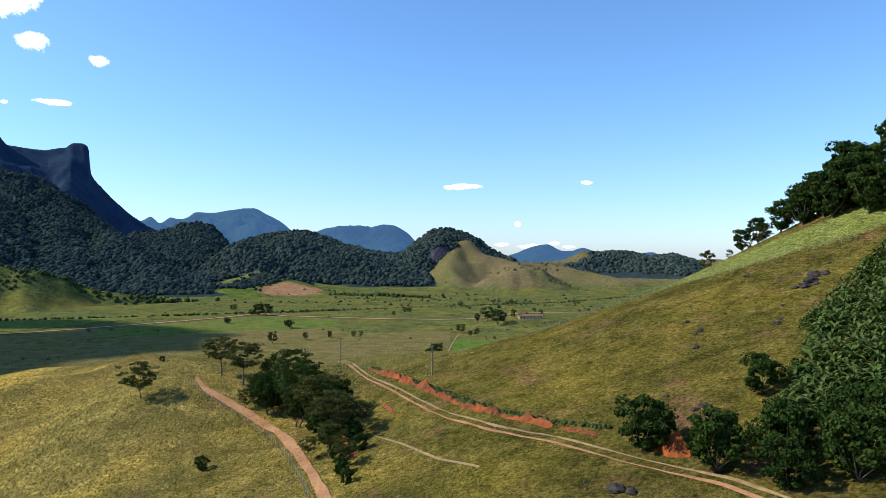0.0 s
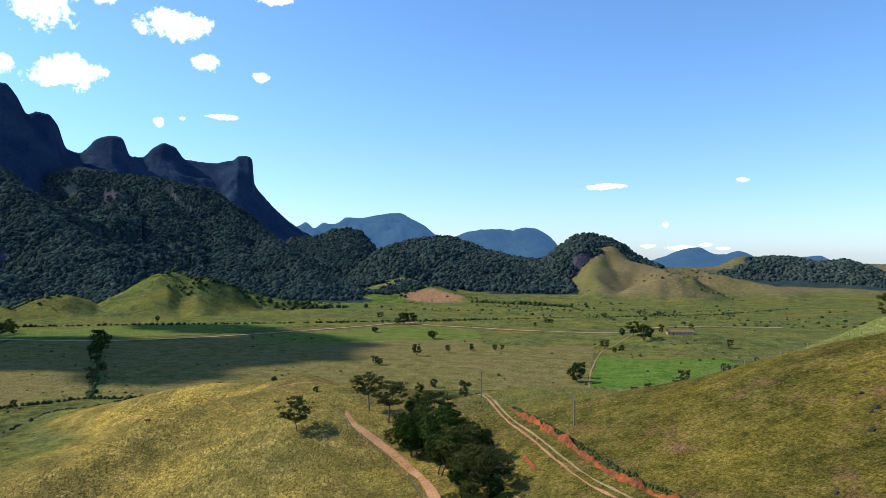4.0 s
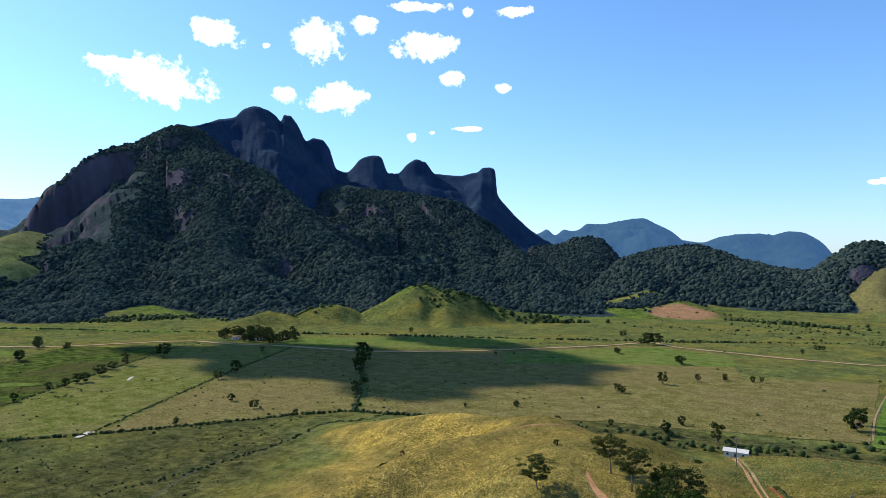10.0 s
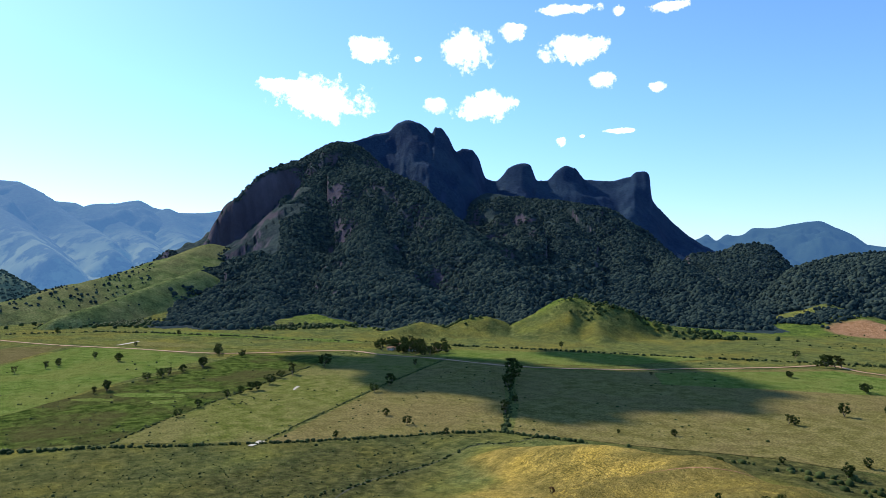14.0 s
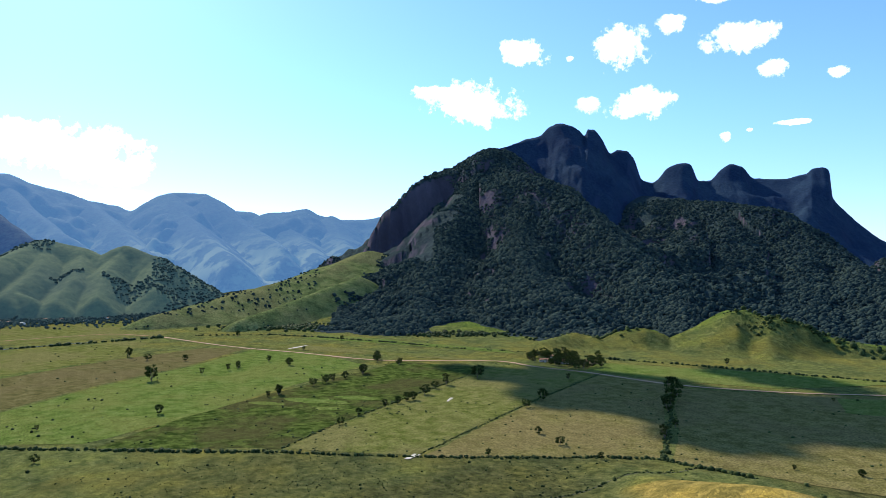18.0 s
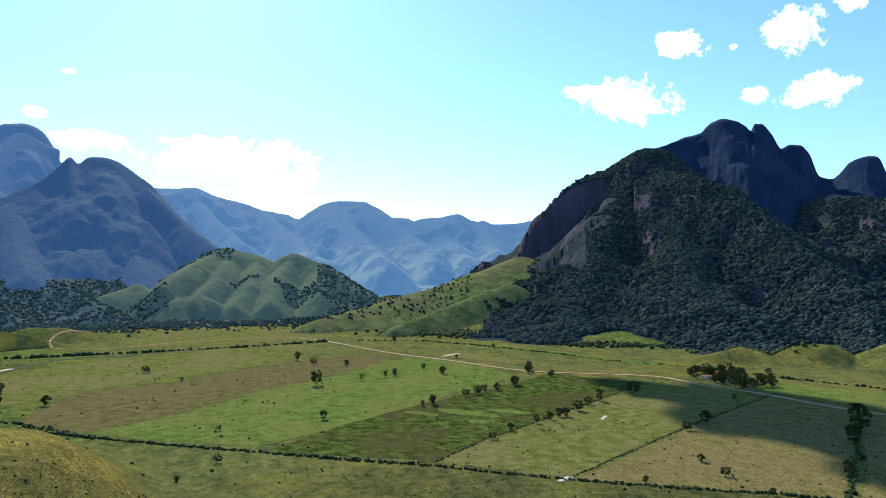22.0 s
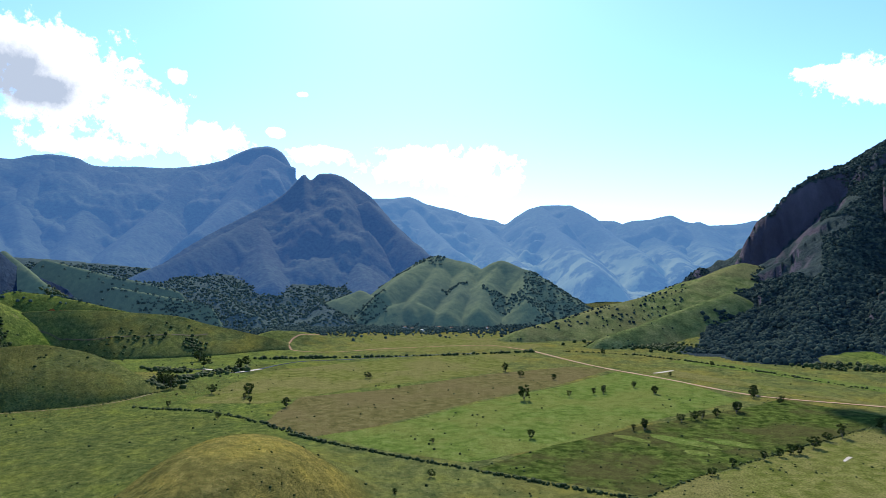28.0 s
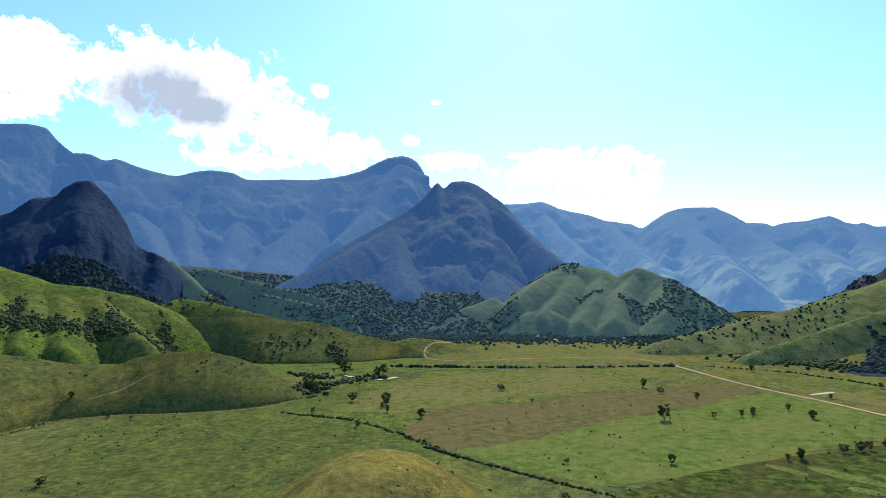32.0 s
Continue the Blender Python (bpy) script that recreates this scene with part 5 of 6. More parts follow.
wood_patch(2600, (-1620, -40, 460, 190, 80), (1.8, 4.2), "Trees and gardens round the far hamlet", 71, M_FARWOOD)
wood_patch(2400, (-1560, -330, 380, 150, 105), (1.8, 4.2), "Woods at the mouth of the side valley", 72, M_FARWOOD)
wood_patch(250, (-1190, 330, 120, 50, 60), (2, 4.5), "Bushes at the foot of the saddle slope", 73)
wood_patch(160, (-780, 640, 70, 22, 40), (1.5, 4), "Bushes at the mountain's foot", 74)
wood_patch(120, (-560, 820, 60, 18, 35), (1.5, 4), "Bushes at the foot of the green hill", 75)
wood_patch(140, (-930, 520, 90, 20, 55), (1.5, 4), "Bushes on the green foot slope", 76)
wood_patch(60, (-450, 870, 60, 20, 30), (2, 4.5), "Bushes at the foot of the shoulder", 77)
wood_patch(420, (-1290, -560, 260, 60, 118), (1.5, 4), "Woods in the fold of the western hills", 78, M_FARWOOD)
wood_patch(1500, (-848, -775, 290, 42, 131), (1.2, 3.6), "Woods in the hollow behind the pasture hill", 79)
wood_patch(170, (-930, -740, 60, 12, 40), (1.2, 3.0), "Bushes in a gully of the western hills", 80)
wood_patch(130, (-990, -690, 60, 10, 40), (1.2, 3.0), "Bushes in a gully of the western hills", 81)
wood_patch(110, (-860, -860, 60, 14, 40), (1.5, 3.2), "Bushes in a gully of the western hills", 82)
wood_patch(45, (-778, -348, 34, 9, 20), (1.5, 3.4), "Bushes at the pasture hill's end", 83)
wood_patch(60, (-1080, -430, 30, 12, 30), (1.5, 3.2), "Bushes in the fold of the long pasture hill", 85)
wood_patch(500, (-1310, -800, 130, 40, 121), (1.8, 4), "Woods between the pasture spurs", 86)
wood_patch(500, (-1480, -640, 190, 45, 115), (1.8, 4), "Woods between the pasture spurs", 87, M_FARWOOD)
wood_patch(60, (-905, -395, 40, 14, 60), (1.5, 3.8), "Trees by the farm at the stream", 84)
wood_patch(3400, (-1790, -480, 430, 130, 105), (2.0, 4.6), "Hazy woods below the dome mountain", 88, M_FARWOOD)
wood_patch(420, (-425, 1150, 75, 34, 35), (2.0, 4.4), "Forest edge beside the bare red slope", 89, M_CANOPY)
wood_patch(60, (-600, 800, 60, 40, 20), (0.6, 1.8), "Bushes on the green triangular hill", 90)
wood_patch(26, (-575, 770, 40, 12, 40), (1.5, 3.0), "Dark bushes at the foot of the green hill", 91)

# contour tracks of the western hills
def around(rows):
    return [tuple(float(v) for v in polar(a, r)) for a, r in rows]


M_WORN = plain("worn_path", (0.055, 0.048, 0.020), (0.15, 0.11, 0.05), 0.6)
ribbon("cattle_path", around([(136, 726), (132.5, 772), (128, 775), (124, 762), (120, 759), (117, 774), (114.5, 812)]), 1.6, M_SAND, "Narrow track round the foot of the pasture hill", "path", lift=0.25, step=3)
ribbon("cattle_path", around([(124.5, 1280), (121.5, 1255), (118.8, 1215), (115.7, 1198), (112, 1196), (110.6, 1205)]), 2.2, M_WORN, "Dark contour track along the long pasture hill", "path", lift=0.4, step=3)
ribbon("cattle_path", around([(134.5, 1200), (133.4, 1190), (131, 1185), (128.5, 1200), (126, 1250)]), 2.4, M_WORN, "Dark contour track across the green hillside", "path", lift=0.5, step=3)
ribbon("cattle_path", around([(130.2, 800), (128, 812), (125.7, 832)]), 1.2, M_SAND, "Slanting cattle path up the pasture hill", "path", lift=0.25, step=3)


def tufts(count, outline, sizes, mat, label, seed):
    """Grass tussocks, each a small leaning tent of blades, as one stuff object."""
    rng = np.random.default_rng(seed)
    cx, cy, a, b, turn = outline
    u, v = rng.uniform(-1, 1, count), rng.uniform(-1, 1, count)
    c, s = math.cos(radians(turn)), math.sin(radians(turn))
    x, y = cx + c * u * a - s * v * b, cy + s * u * a + c * v * b
    fade = np.clip((1 - np.hypot(u, v)) / 0.4, 0, 1)
    keep = rng.random(count) < fade * (0.45 + 1.0 * np.clip(fbm(x, y, 9, 3, seed) + 0.3, 0, 1))
    x, y = x[keep], y[keep]
    n = len(x)
    z, r, t = land_height(x, y), rng.uniform(*sizes, n), rng.uniform(0, 6.28, n)
    base = np.stack([x, y, z], -1)
    corner = [np.stack([np.cos(t + k * 1.257) * r, np.sin(t + k * 1.257) * r, -0.1 + 0 * r], -1) for k in range(5)]
    tip = np.stack([rng.normal(0, 0.3, n) * r, rng.normal(0, 0.3, n) * r, r * rng.uniform(0.5, 1.05, n)], -1)
    P = np.stack([base + c for c in corner] + [base + tip], 1).reshape(-1, 3)
    F = np.array([(k, (k + 1) % 5, 5) for k in range(5)])[None] + (np.arange(n) * 6)[:, None, None]
    me = mesh_from("grass", P, F.reshape(-1, 3))
    return thing("grass", me, mat, label, "grass", "stuff")


M_TUFT_STRAW = leaves("straw_tuft", (0.136, 0.115, 0.030), (0.306, 0.242, 0.076), 0.35, 0.05)
M_TUFT_OLIVE = leaves("olive_tuft", (0.089, 0.076, 0.021), (0.162, 0.136, 0.041), 0.35, 0.05)
M_TUFT_GREEN = leaves("green_tuft", (0.066, 0.078, 0.013), (0.141, 0.151, 0.028), 0.35, 0.05)
tufts(90000, (-105, 172, 140, 90, 38), (0.14, 0.42), M_TUFT_STRAW, "Straw-coloured grass tussocks on the near hill", 91)
tufts(16000, (35, 125, 60, 85, -20), (0.08, 0.24), M_TUFT_OLIVE, "Short olive turf tussocks on the eastern slope", 92)
tufts(9000, (-35, 105, 45, 60, 20), (0.12, 0.34), M_TUFT_GREEN, "Green grass tussocks between the tracks", 93)
tufts(14000, (-300, 70, 90, 190, 22), (0.18, 0.6), M_TUFT_GREEN, "Rank grass and sedge on the near valley floor", 94)
tufts(26000, (-395, -110, 130, 110, 20), (0.18, 0.48), M_TUFT_GREEN, "Grass tussocks on the round pasture hill", 95)
tufts(40000, (-690, -460, 260, 120, 122), (0.45, 1.0), M_TUFT_GREEN, "Rough grass on the terraces of the pasture hill", 96)
tufts(22000, (-500, -250, 190, 110, 122), (0.2, 0.6), M_TUFT_GREEN, "Grass tussocks on the meadow below the hills", 97)


def dots(count, outline, sizes, label, seed):
    """Small shrubs and weeds strewn over a stretch of the valley, as one stuff object."""
    rng = np.random.default_rng(seed)
    cx, cy, a, b, turn = outline
    u, v = rng.uniform(-1, 1, count), rng.uniform(-1, 1, count)
    c, s = math.cos(radians(turn)), math.sin(radians(turn))
    x, y = cx + c * u * a - s * v * b, cy + s * u * a + c * v * b
    keep = fbm(x, y, 70, 4, seed) + rng.normal(0, 0.08, count) > 0.05
    x, y = x[keep], y[keep]
    size = rng.uniform(*sizes, len(x)) * rng.choice([0.6, 1, 1.6], len(x))
    me = blobs("shrubs", np.stack([x, y, land_height(x, y) + size * 0.3], -1), size, seed)
    return thing("shrubs", me, M_HEDGE, label, "shrubs", "stuff")


dots(1900, (-560, 330, 330, 190, -40), (0.25, 0.7), "Small weeds strewn over the valley pasture", 101)
dots(1300, (-760, 0, 320, 260, 20), (0.3, 0.8), "Small weeds strewn over the western pasture", 102)
dots(1900, (-80, 600, 260, 300, 10), (0.3, 0.9), "Small weeds and shrubs on the far pasture", 103)
dots(2600, (-310, 60, 110, 230, 22), (0.2, 0.55), "Dark weeds and sedge on the near valley floor", 104)
dots(1200, (-560, -330, 230, 130, 30), (0.3, 0.8), "Weeds on the green pasture below the hills", 105)
dots(900, (-690, 860, 260, 90, 38), (0.5, 1.6), "Shrubs on the green foot slope", 106)
dots(700, (-960, -640, 330, 260, 30), (0.5, 1.5), "Shrubs on the western pasture hills", 107)
dots(420, (20, 1340, 150, 110, 0), (0.7, 2.0), "Dark shrubs in the gullies of the brown spurs", 109)
dots(1500, (60, 950, 420, 140, -10), (0.6, 1.8), "Shrubs on the far valley floor", 108)

# ---- trees ----
def tube(path, radii, sides=6):
    """Rings along a path, for trunks and limbs."""
    path = np.array(path, float)
    ring = np.stack([np.cos(np.linspace(0, 2 * np.pi, sides, endpoint=False)), np.sin(np.linspace(0, 2 * np.pi, sides, endpoint=False)), np.zeros(sides)], -1)
    out = []
    for k, (p, r) in enumerate(zip(path, radii)):
        d = path[min(k + 1, len(path) - 1)] - path[max(k - 1, 0)]
        q = Vector(d).to_track_quat("Z", "Y").to_matrix()
        out.append(np.array([q @ Vector(v * r) for v in ring]) + p)
    n = len(path)
    i = np.arange(n - 1)[:, None] * sides + np.arange(sides)[None]
    j = np.arange(n - 1)[:, None] * sides + (np.arange(sides)[None] + 1) % sides
    return np.concatenate(out), np.stack([i, j, j + sides, i + sides], -1).reshape(-1, 4)


def join(pieces):
    verts, faces, base = [], [], 0
    for v, f in pieces:
        verts.append(v)
        faces.append(f + base)
        base += len(v)
    return np.concatenate(verts), np.concatenate(faces)


def leaf_clumps(rng, centres, radii, per, size, squash=0.72):
    """Small folded leaf sprays, turned every way, gathered round the given centres."""
    n = len(centres) * per
    c, r = np.repeat(centres, per, 0), np.repeat(radii, per)
    d = rng.normal(size=(n, 3))
    d /= np.linalg.norm(d, axis=1)[:, None]
    p = c + d * (r * rng.uniform(0.35, 1.0, n) ** 0.6)[:, None] * np.array([1, 1, squash])
    u = np.cross(d, rng.normal(size=(n, 3)))
    u /= np.linalg.norm(u, axis=1)[:, None]
    v = np.cross(u, d * 0.7 + rng.normal(size=(n, 3)) * 0.5)
    v /= np.linalg.norm(v, axis=1)[:, None]
    s = (size * rng.uniform(0.6, 1.35, n))[:, None]
    quad = np.stack([p - u * s * 0.5, p - v * s * 0.32 + d * s * 0.12, p + u * s * 0.5, p + v * s * 0.32 - d * s * 0.08], 1)
    return quad.reshape(-1, 3), np.arange(n * 4).reshape(-1, 4)


def part(name, verts, faces, mat, parent, label="", smooth=True):
    me = mesh_from(name, verts, faces, smooth)
    me.materials.append(mat)
    ob = new(name, me)
    ob.parent = parent
    return tagged(ob, label) if label else ob


def tree(seed, tall, wide, trunk_share, clumps, per, leaf, mat, label, flat=0.7, group="", name="tree", category="tree", lean=0.06, base=0.035, airy=1.0):
    """Tapered trunk with limbs, and a crown of many small sprays in loose clumps."""
    rng = np.random.default_rng(seed)
    root = new(name)
    root.empty_display_size = 0.3
    fork = tall * trunk_share
    bend = rng.normal(0, lean * tall, 2)
    stem = [(bend[0] * t * t, bend[1] * t * t, fork * 1.25 * t - 0.25) for t in np.linspace(0, 1, 6)]
    pieces = [tube(stem, tall * base * np.linspace(1.15, 0.55, 6), 7)]
    centres, radii = [], []
    limbs = 6
    for k in range(limbs):
        a = 2 * np.pi * (k + rng.uniform(-0.3, 0.3)) / limbs
        reach = wide * 0.5 * rng.uniform(0.45, 0.85)
        top = fork + (tall - fork) * rng.uniform(0.45, 0.92)
        start = np.array(stem[4 if k % 2 else 5])
        end = np.array([bend[0] + np.cos(a) * reach, bend[1] + np.sin(a) * reach, top])
        mid = (start + end) / 2 + np.array([np.cos(a), np.sin(a), -0.2]) * reach * 0.15
        pieces.append(tube([start, mid, end], tall * base * np.array([0.5, 0.32, 0.1]), 5))
        centres.append(end)
        radii.append(wide * rng.uniform(0.10, 0.20) * airy)
    for _ in range(clumps - limbs):
        a, q = rng.uniform(0, 2 * np.pi), rng.uniform(0.1, 1) ** 0.5
        h = rng.uniform(-1, 1)
        edge = math.sqrt(max(0.05, 1 - h * h))
        centres.append(np.array([bend[0] + np.cos(a) * wide * 0.42 * q * edge, bend[1] + np.sin(a) * wide * 0.42 * q * edge, fork + (tall - fork) * (0.5 + 0.44 * h)]))
        radii.append(wide * rng.uniform(0.05, 0.15) * airy)
    v, f = join(pieces)
    part("trunk", v, f, M_BARK, root)
    v, f = leaf_clumps(rng, np.array(centres), np.array(radii), per, leaf, flat)
    part("crown", v, f, mat, root, smooth=False)
    return tagged(root, label, category, group)


def stand(ob, x, y, scale=1.0, turn=0.0, sink=0.1):
    """Sets a thing on the ground."""
    return Matrix.Translation((x, y, float(land_height(x, y)) - sink)) @ Matrix.Rotation(radians(turn), 4, "Z") @ Matrix.Scale(scale, 4)


def plant(kinds, rows, seed):
    """Copies of the given kinds on rows of x, y and height."""
    rng = np.random.default_rng(seed)
    for x, y, tall in rows:
        ob, size = kinds[rng.integers(len(kinds))]
        copy_thing(ob, stand(ob, x, y, tall / size * 1.15, rng.uniform(0, 360)))


VALLEY = "scattered valley trees"
VALLEY_TREES = [
    (tree(101, 8, 8.5, 0.12, 30, 26, 0.95, M_LEAF, "Round-crowned green pasture tree on the valley floor", group=VALLEY), 8),
    (tree(102, 8, 7.0, 0.16, 26, 26, 0.9, M_LEAF_OLIVE, "Olive-green loose-crowned tree on the valley floor", group=VALLEY), 8),
    (tree(103, 8, 9.5, 0.2, 30, 24, 0.95, M_LEAF, "Broad dark green shade tree on the pasture", group=VALLEY), 8),
    (tree(104, 8, 6.5, 0.08, 26, 26, 0.9, M_LEAF, "Compact bushy dark green tree on the pasture", group=VALLEY), 8),
]
for n, (ob, _) in enumerate(VALLEY_TREES):
    ob.matrix_basis = stand(ob, *[(-640, 560), (-690, 545), (-300, 760), (-520, 640)][n])
TREES_A = [(-364, 267, 4.5), (-336, 263, 5.0), (-436, 309, 6.2), (-455, 337, 8.5), (-525, 422, 5.6), (-578, 350, 11.3), (-522, 263, 7.8), (-554, 302, 9.5), (-545, 286, 6.2), (-506, 238, 6.5), (-489, 212, 6.2), (-499, 227, 5.5), (-472, 184, 5.1), (-452, 163, 4.8), (-728, 306, 7.9), (-700, 321, 6.4), (-650, 257, 9.3), (-616, 208, 7.6), (-609, 193, 6.4), (-633, 233, 6.7), (-579, 153, 8.0), (-575, 142, 4.9), (-747, 208, 7.8), (-788, 196, 6.8), (-748, 153, 6.4), (-743, 141, 6.3)]
TREES_B = [(-728, 114, 6.1), (-708, 64, 14), (-909, 57, 10.6), (-865, 73, 7.2), (-848, -119, 7.1), (-546, 55, 6.4), (-443, -20, 4.4), (-337, 212, 4.0), (-299, 263, 4.0), (-504, 244, 6.5), (-623, 215, 6.6), (-314, 329, 8.3), (-335, 361, 5.7), (-374, 396, 10.9), (-400, 426, 12.7), (-424, 450, 13.4), (-1094, 223, 9.3), (-917, -188, 1.5), (-842, 111, 6.4), (-749, 314, 9.5)]
TREES_C = [(-729, -230, 11.5), (-710, -228, 5.6), (-669, -173, 8.1), (-735, -273, 9.1), (-769, -332, 14), (-800, -354, 14), (-944, -302, 14), (-917, -302, 14), (-943, -362, 14), (-1002, -392, 14), (-530, -23, 3.5), (-848, -115, 5.7), (-775, -72, 3.9), (-612, -221, 4.9), (-666, -289, 5.4)]
TREES_D = [(-584, 155, 7.0), (-762, 156, 6.5), (-753, 209, 5.9), (-656, 261, 8.2), (-739, 312, 8.0), (-695, 318, 5.1), (-163, 490, 8.6), (-146, 517, 5.4), (-179, 442, 5.6), (-175, 441, 4.7), (-211, 362, 3.5), (-235, 342, 2.8), (-252, 624, 5.0), (-181, 591, 7.2), (-132, 535, 4.6), (-250, 706, 11.2), (-244, 712, 11.3), (-240, 716, 8.8), (-872, 262, 5.3), (-967, 349, 6.9), (-337, 540, 3.2)]
TREES_E = [(-250, 622, 5.0), (-183, 596, 6.2), (-131, 533, 3.2), (-113, 539, 4.1), (-106, 540, 4.1), (-36, 420, 9.8), (-99, 758, 5.7), (-107, 721, 4.9), (-212, 363, 2.8), (-146, 353, 3.2), (-115, 351, 6.8), (-115, 377, 4.6), (-88, 348, 9.0), (-256, 704, 6.2), (-95, 765, 4.5), (-42, 858, 5.7)]
TREES_HILL = [(-394, -369, 6.0), (-639, -602, 8), (-602, -529, 6), (-594, -479, 5), (-599, -456, 3), (-789, -350, 11), (-687, -215, 6)]
TREES_FARM = [(-6, 633, 11.6), (3, 608, 13.2), (-15, 636, 7.4), (8, 617, 8.2), (19, 633, 7.4), (72, 600, 6.0), (-28, 577, 6.7), (-19, 551, 4.6), (-13, 568, 4.3), (-37, 433, 8.7), (51, 753, 5.0), (23, 891, 6.7), (25, 428, 7.9), (22, 420, 5.6), (5, 397, 5.3), (-2, 389, 4.5), (61, 479, 5.6), (65, 462, 5.4), (55, 480, 5.6), (81, 530, 4.5)]

for seed, rows in enumerate((TREES_A, TREES_B, TREES_C, TREES_D, TREES_E, TREES_FARM, TREES_HILL)):
    plant(VALLEY_TREES, rows, 200 + seed)

# ---- the cloud whose shadow lies on the fields ----
SHADE = [(-640, 360), (-600, 450), (-510, 500), (-420, 505), (-346, 548), (-307, 600), (-275, 565), (-240, 500), (-250, 440), (-268, 380), (-300, 335), (-343, 358), (-400, 350), (-470, 325), (-505, 365)]


def cloud():
    rng = np.random.default_rng(9)
    up = 1000.0
    shift = np.array(TO_SUN) * (up / TO_SUN.z)
    p, q = np.array(SHADE, float), np.roll(np.array(SHADE, float), -1, 0)
    x, y = rng.uniform(-660, -170, 5200), rng.uniform(300, 670, 5200)
    # even-odd test against the shadow's outline, frayed at its edge
    fx, fy = x + 70 * fbm(x, y, 60, 3, 91), y + 45 * fbm(x, y, 60, 3, 92)
    crossed = (p[:, 1, None] > fy) != (q[:, 1, None] > fy)
    at = p[:, 0, None] + (fy - p[:, 1, None]) / (q[:, 1, None] - p[:, 1, None]) * (q[:, 0, None] - p[:, 0, None])
    inside = (np.sum(crossed & (fx < at), 0) % 2 == 1) | (np.hypot((fx + 430) / 75, (fy - 600) / 26) < 1)
    x, y = x[inside], y[inside]
    places = np.stack([x + shift[0], y + shift[1], up + rng.normal(0, 10, len(x))], -1)
    me = blobs("cloud", places, rng.uniform(7, 16, len(x)), 9, 0.7)
    return thing("cloud", me, M_CLOUD, "White fair-weather cloud drifting over the valley", "cloud", "stuff")


M_CLOUD = plain("cloud_white", (0.85, 0.86, 0.88), (0.92, 0.92, 0.93), 0.02, rough=1.0, relief=0.0)
cloud()

# ---- the grove and bushes on the near hill ----
GROVE = "grove beside the dirt track"
GROVE_TREES = [
    (tree(111, 10, 10.5, 0.42, 84, 80, 0.30, M_LEAF_OLIVE, "Tall umbrella-crowned tree of the hill grove", group=GROVE, base=0.020, flat=0.35, airy=0.75), 10),
    (tree(112, 9, 8.5, 0.18, 90, 90, 0.30, M_LEAF_DARK, "Dense dark green tree of the hill grove", group=GROVE, base=0.025), 9),
    (tree(113, 9, 9.0, 0.25, 84, 76, 0.30, M_LEAF_OLIVE, "Loose olive-green tree of the hill grove", group=GROVE, base=0.020, flat=0.4, airy=0.75), 9),
]
GROVE_ROWS = [(-58, 153, 9), (-52, 147, 5), (-50, 152, 7), (-44, 146, 10), (-45, 137, 8), (-41, 142, 6), (-38, 134, 10.5), (-36, 139, 6.5), (-37, 127, 8), (-33, 124, 9.5), (-30, 130, 7), (-29, 119, 7), (-27, 113, 8), (-23, 117, 4.5), (-26, 106, 5), (-22, 100, 4), (-30, 108, 3.5), (-53, 141, 4)]
for n, (ob, _) in enumerate(GROVE_TREES):
    ob.matrix_basis = stand(ob, *[(-66, 160), (-47, 138), (-38, 128)][n])
plant(GROVE_TREES, GROVE_ROWS, 301)
GROVE_SCRUB = [(-25.5, 108, 2.6), (-24, 103, 2.4), (-22, 97.5, 2.2), (-27.5, 112.5, 3.2), (-30.5, 118.5, 3.4), (-33, 123, 3.2), (-35.5, 129, 3.4), (-40, 134, 3.6), (-45, 141, 3.2), (-50, 146, 3), (-20.5, 93, 1.9), (-21, 106, 2.4), (-23.5, 112, 3), (-27, 122, 3.4), (-31, 134, 3.2)]
lone = tree(114, 8.5, 10.0, 0.26, 84, 80, 0.28, M_LEAF, "Lone broad tree leaning on the straw-coloured hillside", base=0.020, flat=0.4, airy=0.75)
lone.matrix_basis = stand(lone, -79, 146, 1.0, 40)
BUSH = "dense round bushes"
BUSHES = [
    (tree(121, 6, 7.0, 0.10, 46, 120, 0.36, M_LEAF_DARK, "Dense dark green round bush on the slope", group=BUSH, name="bush", category="bush", base=0.02), 6),
    (tree(122, 6, 6.5, 0.08, 46, 120, 0.36, M_LEAF_DARK, "Dense dark green bushy tree by the track", group=BUSH, name="bush", category="bush", base=0.02), 6),
]
for n, (ob, _) in enumerate(BUSHES):
    ob.matrix_basis = stand(ob, *[(17.6, 77.0), (23.2, 68.5)][n], 1.05, 30)
plant(BUSHES, [(28.5, 65, 5.5), (33, 60.5, 5.5), (33, 84, 4.2), (30, 70, 4.2), (36, 66, 5), (25, 72, 3.2), (38, 62, 6), (20, 79, 3), (27, 62, 4)], 302)
plant(BUSHES, GROVE_SCRUB, 307)
plant(BUSHES, [(-51, 114.6, 2.2), (-157, 178, 3.4), (-150, 172, 2.0), (-120, 238, 2.0), (-86, 170, 1.4), (-84, 262, 4), (-76, 270, 3.5), (-410, -40, 2.5)], 303)
SLIM = tree(115, 7, 3.2, 0.3, 20, 60, 0.45, M_LEAF_RED, "Small reddish-leaved bush on an eroded slope", name="shrub", category="shrub")
SLIM.matrix_basis = stand(SLIM, -148, 178, 0.7)
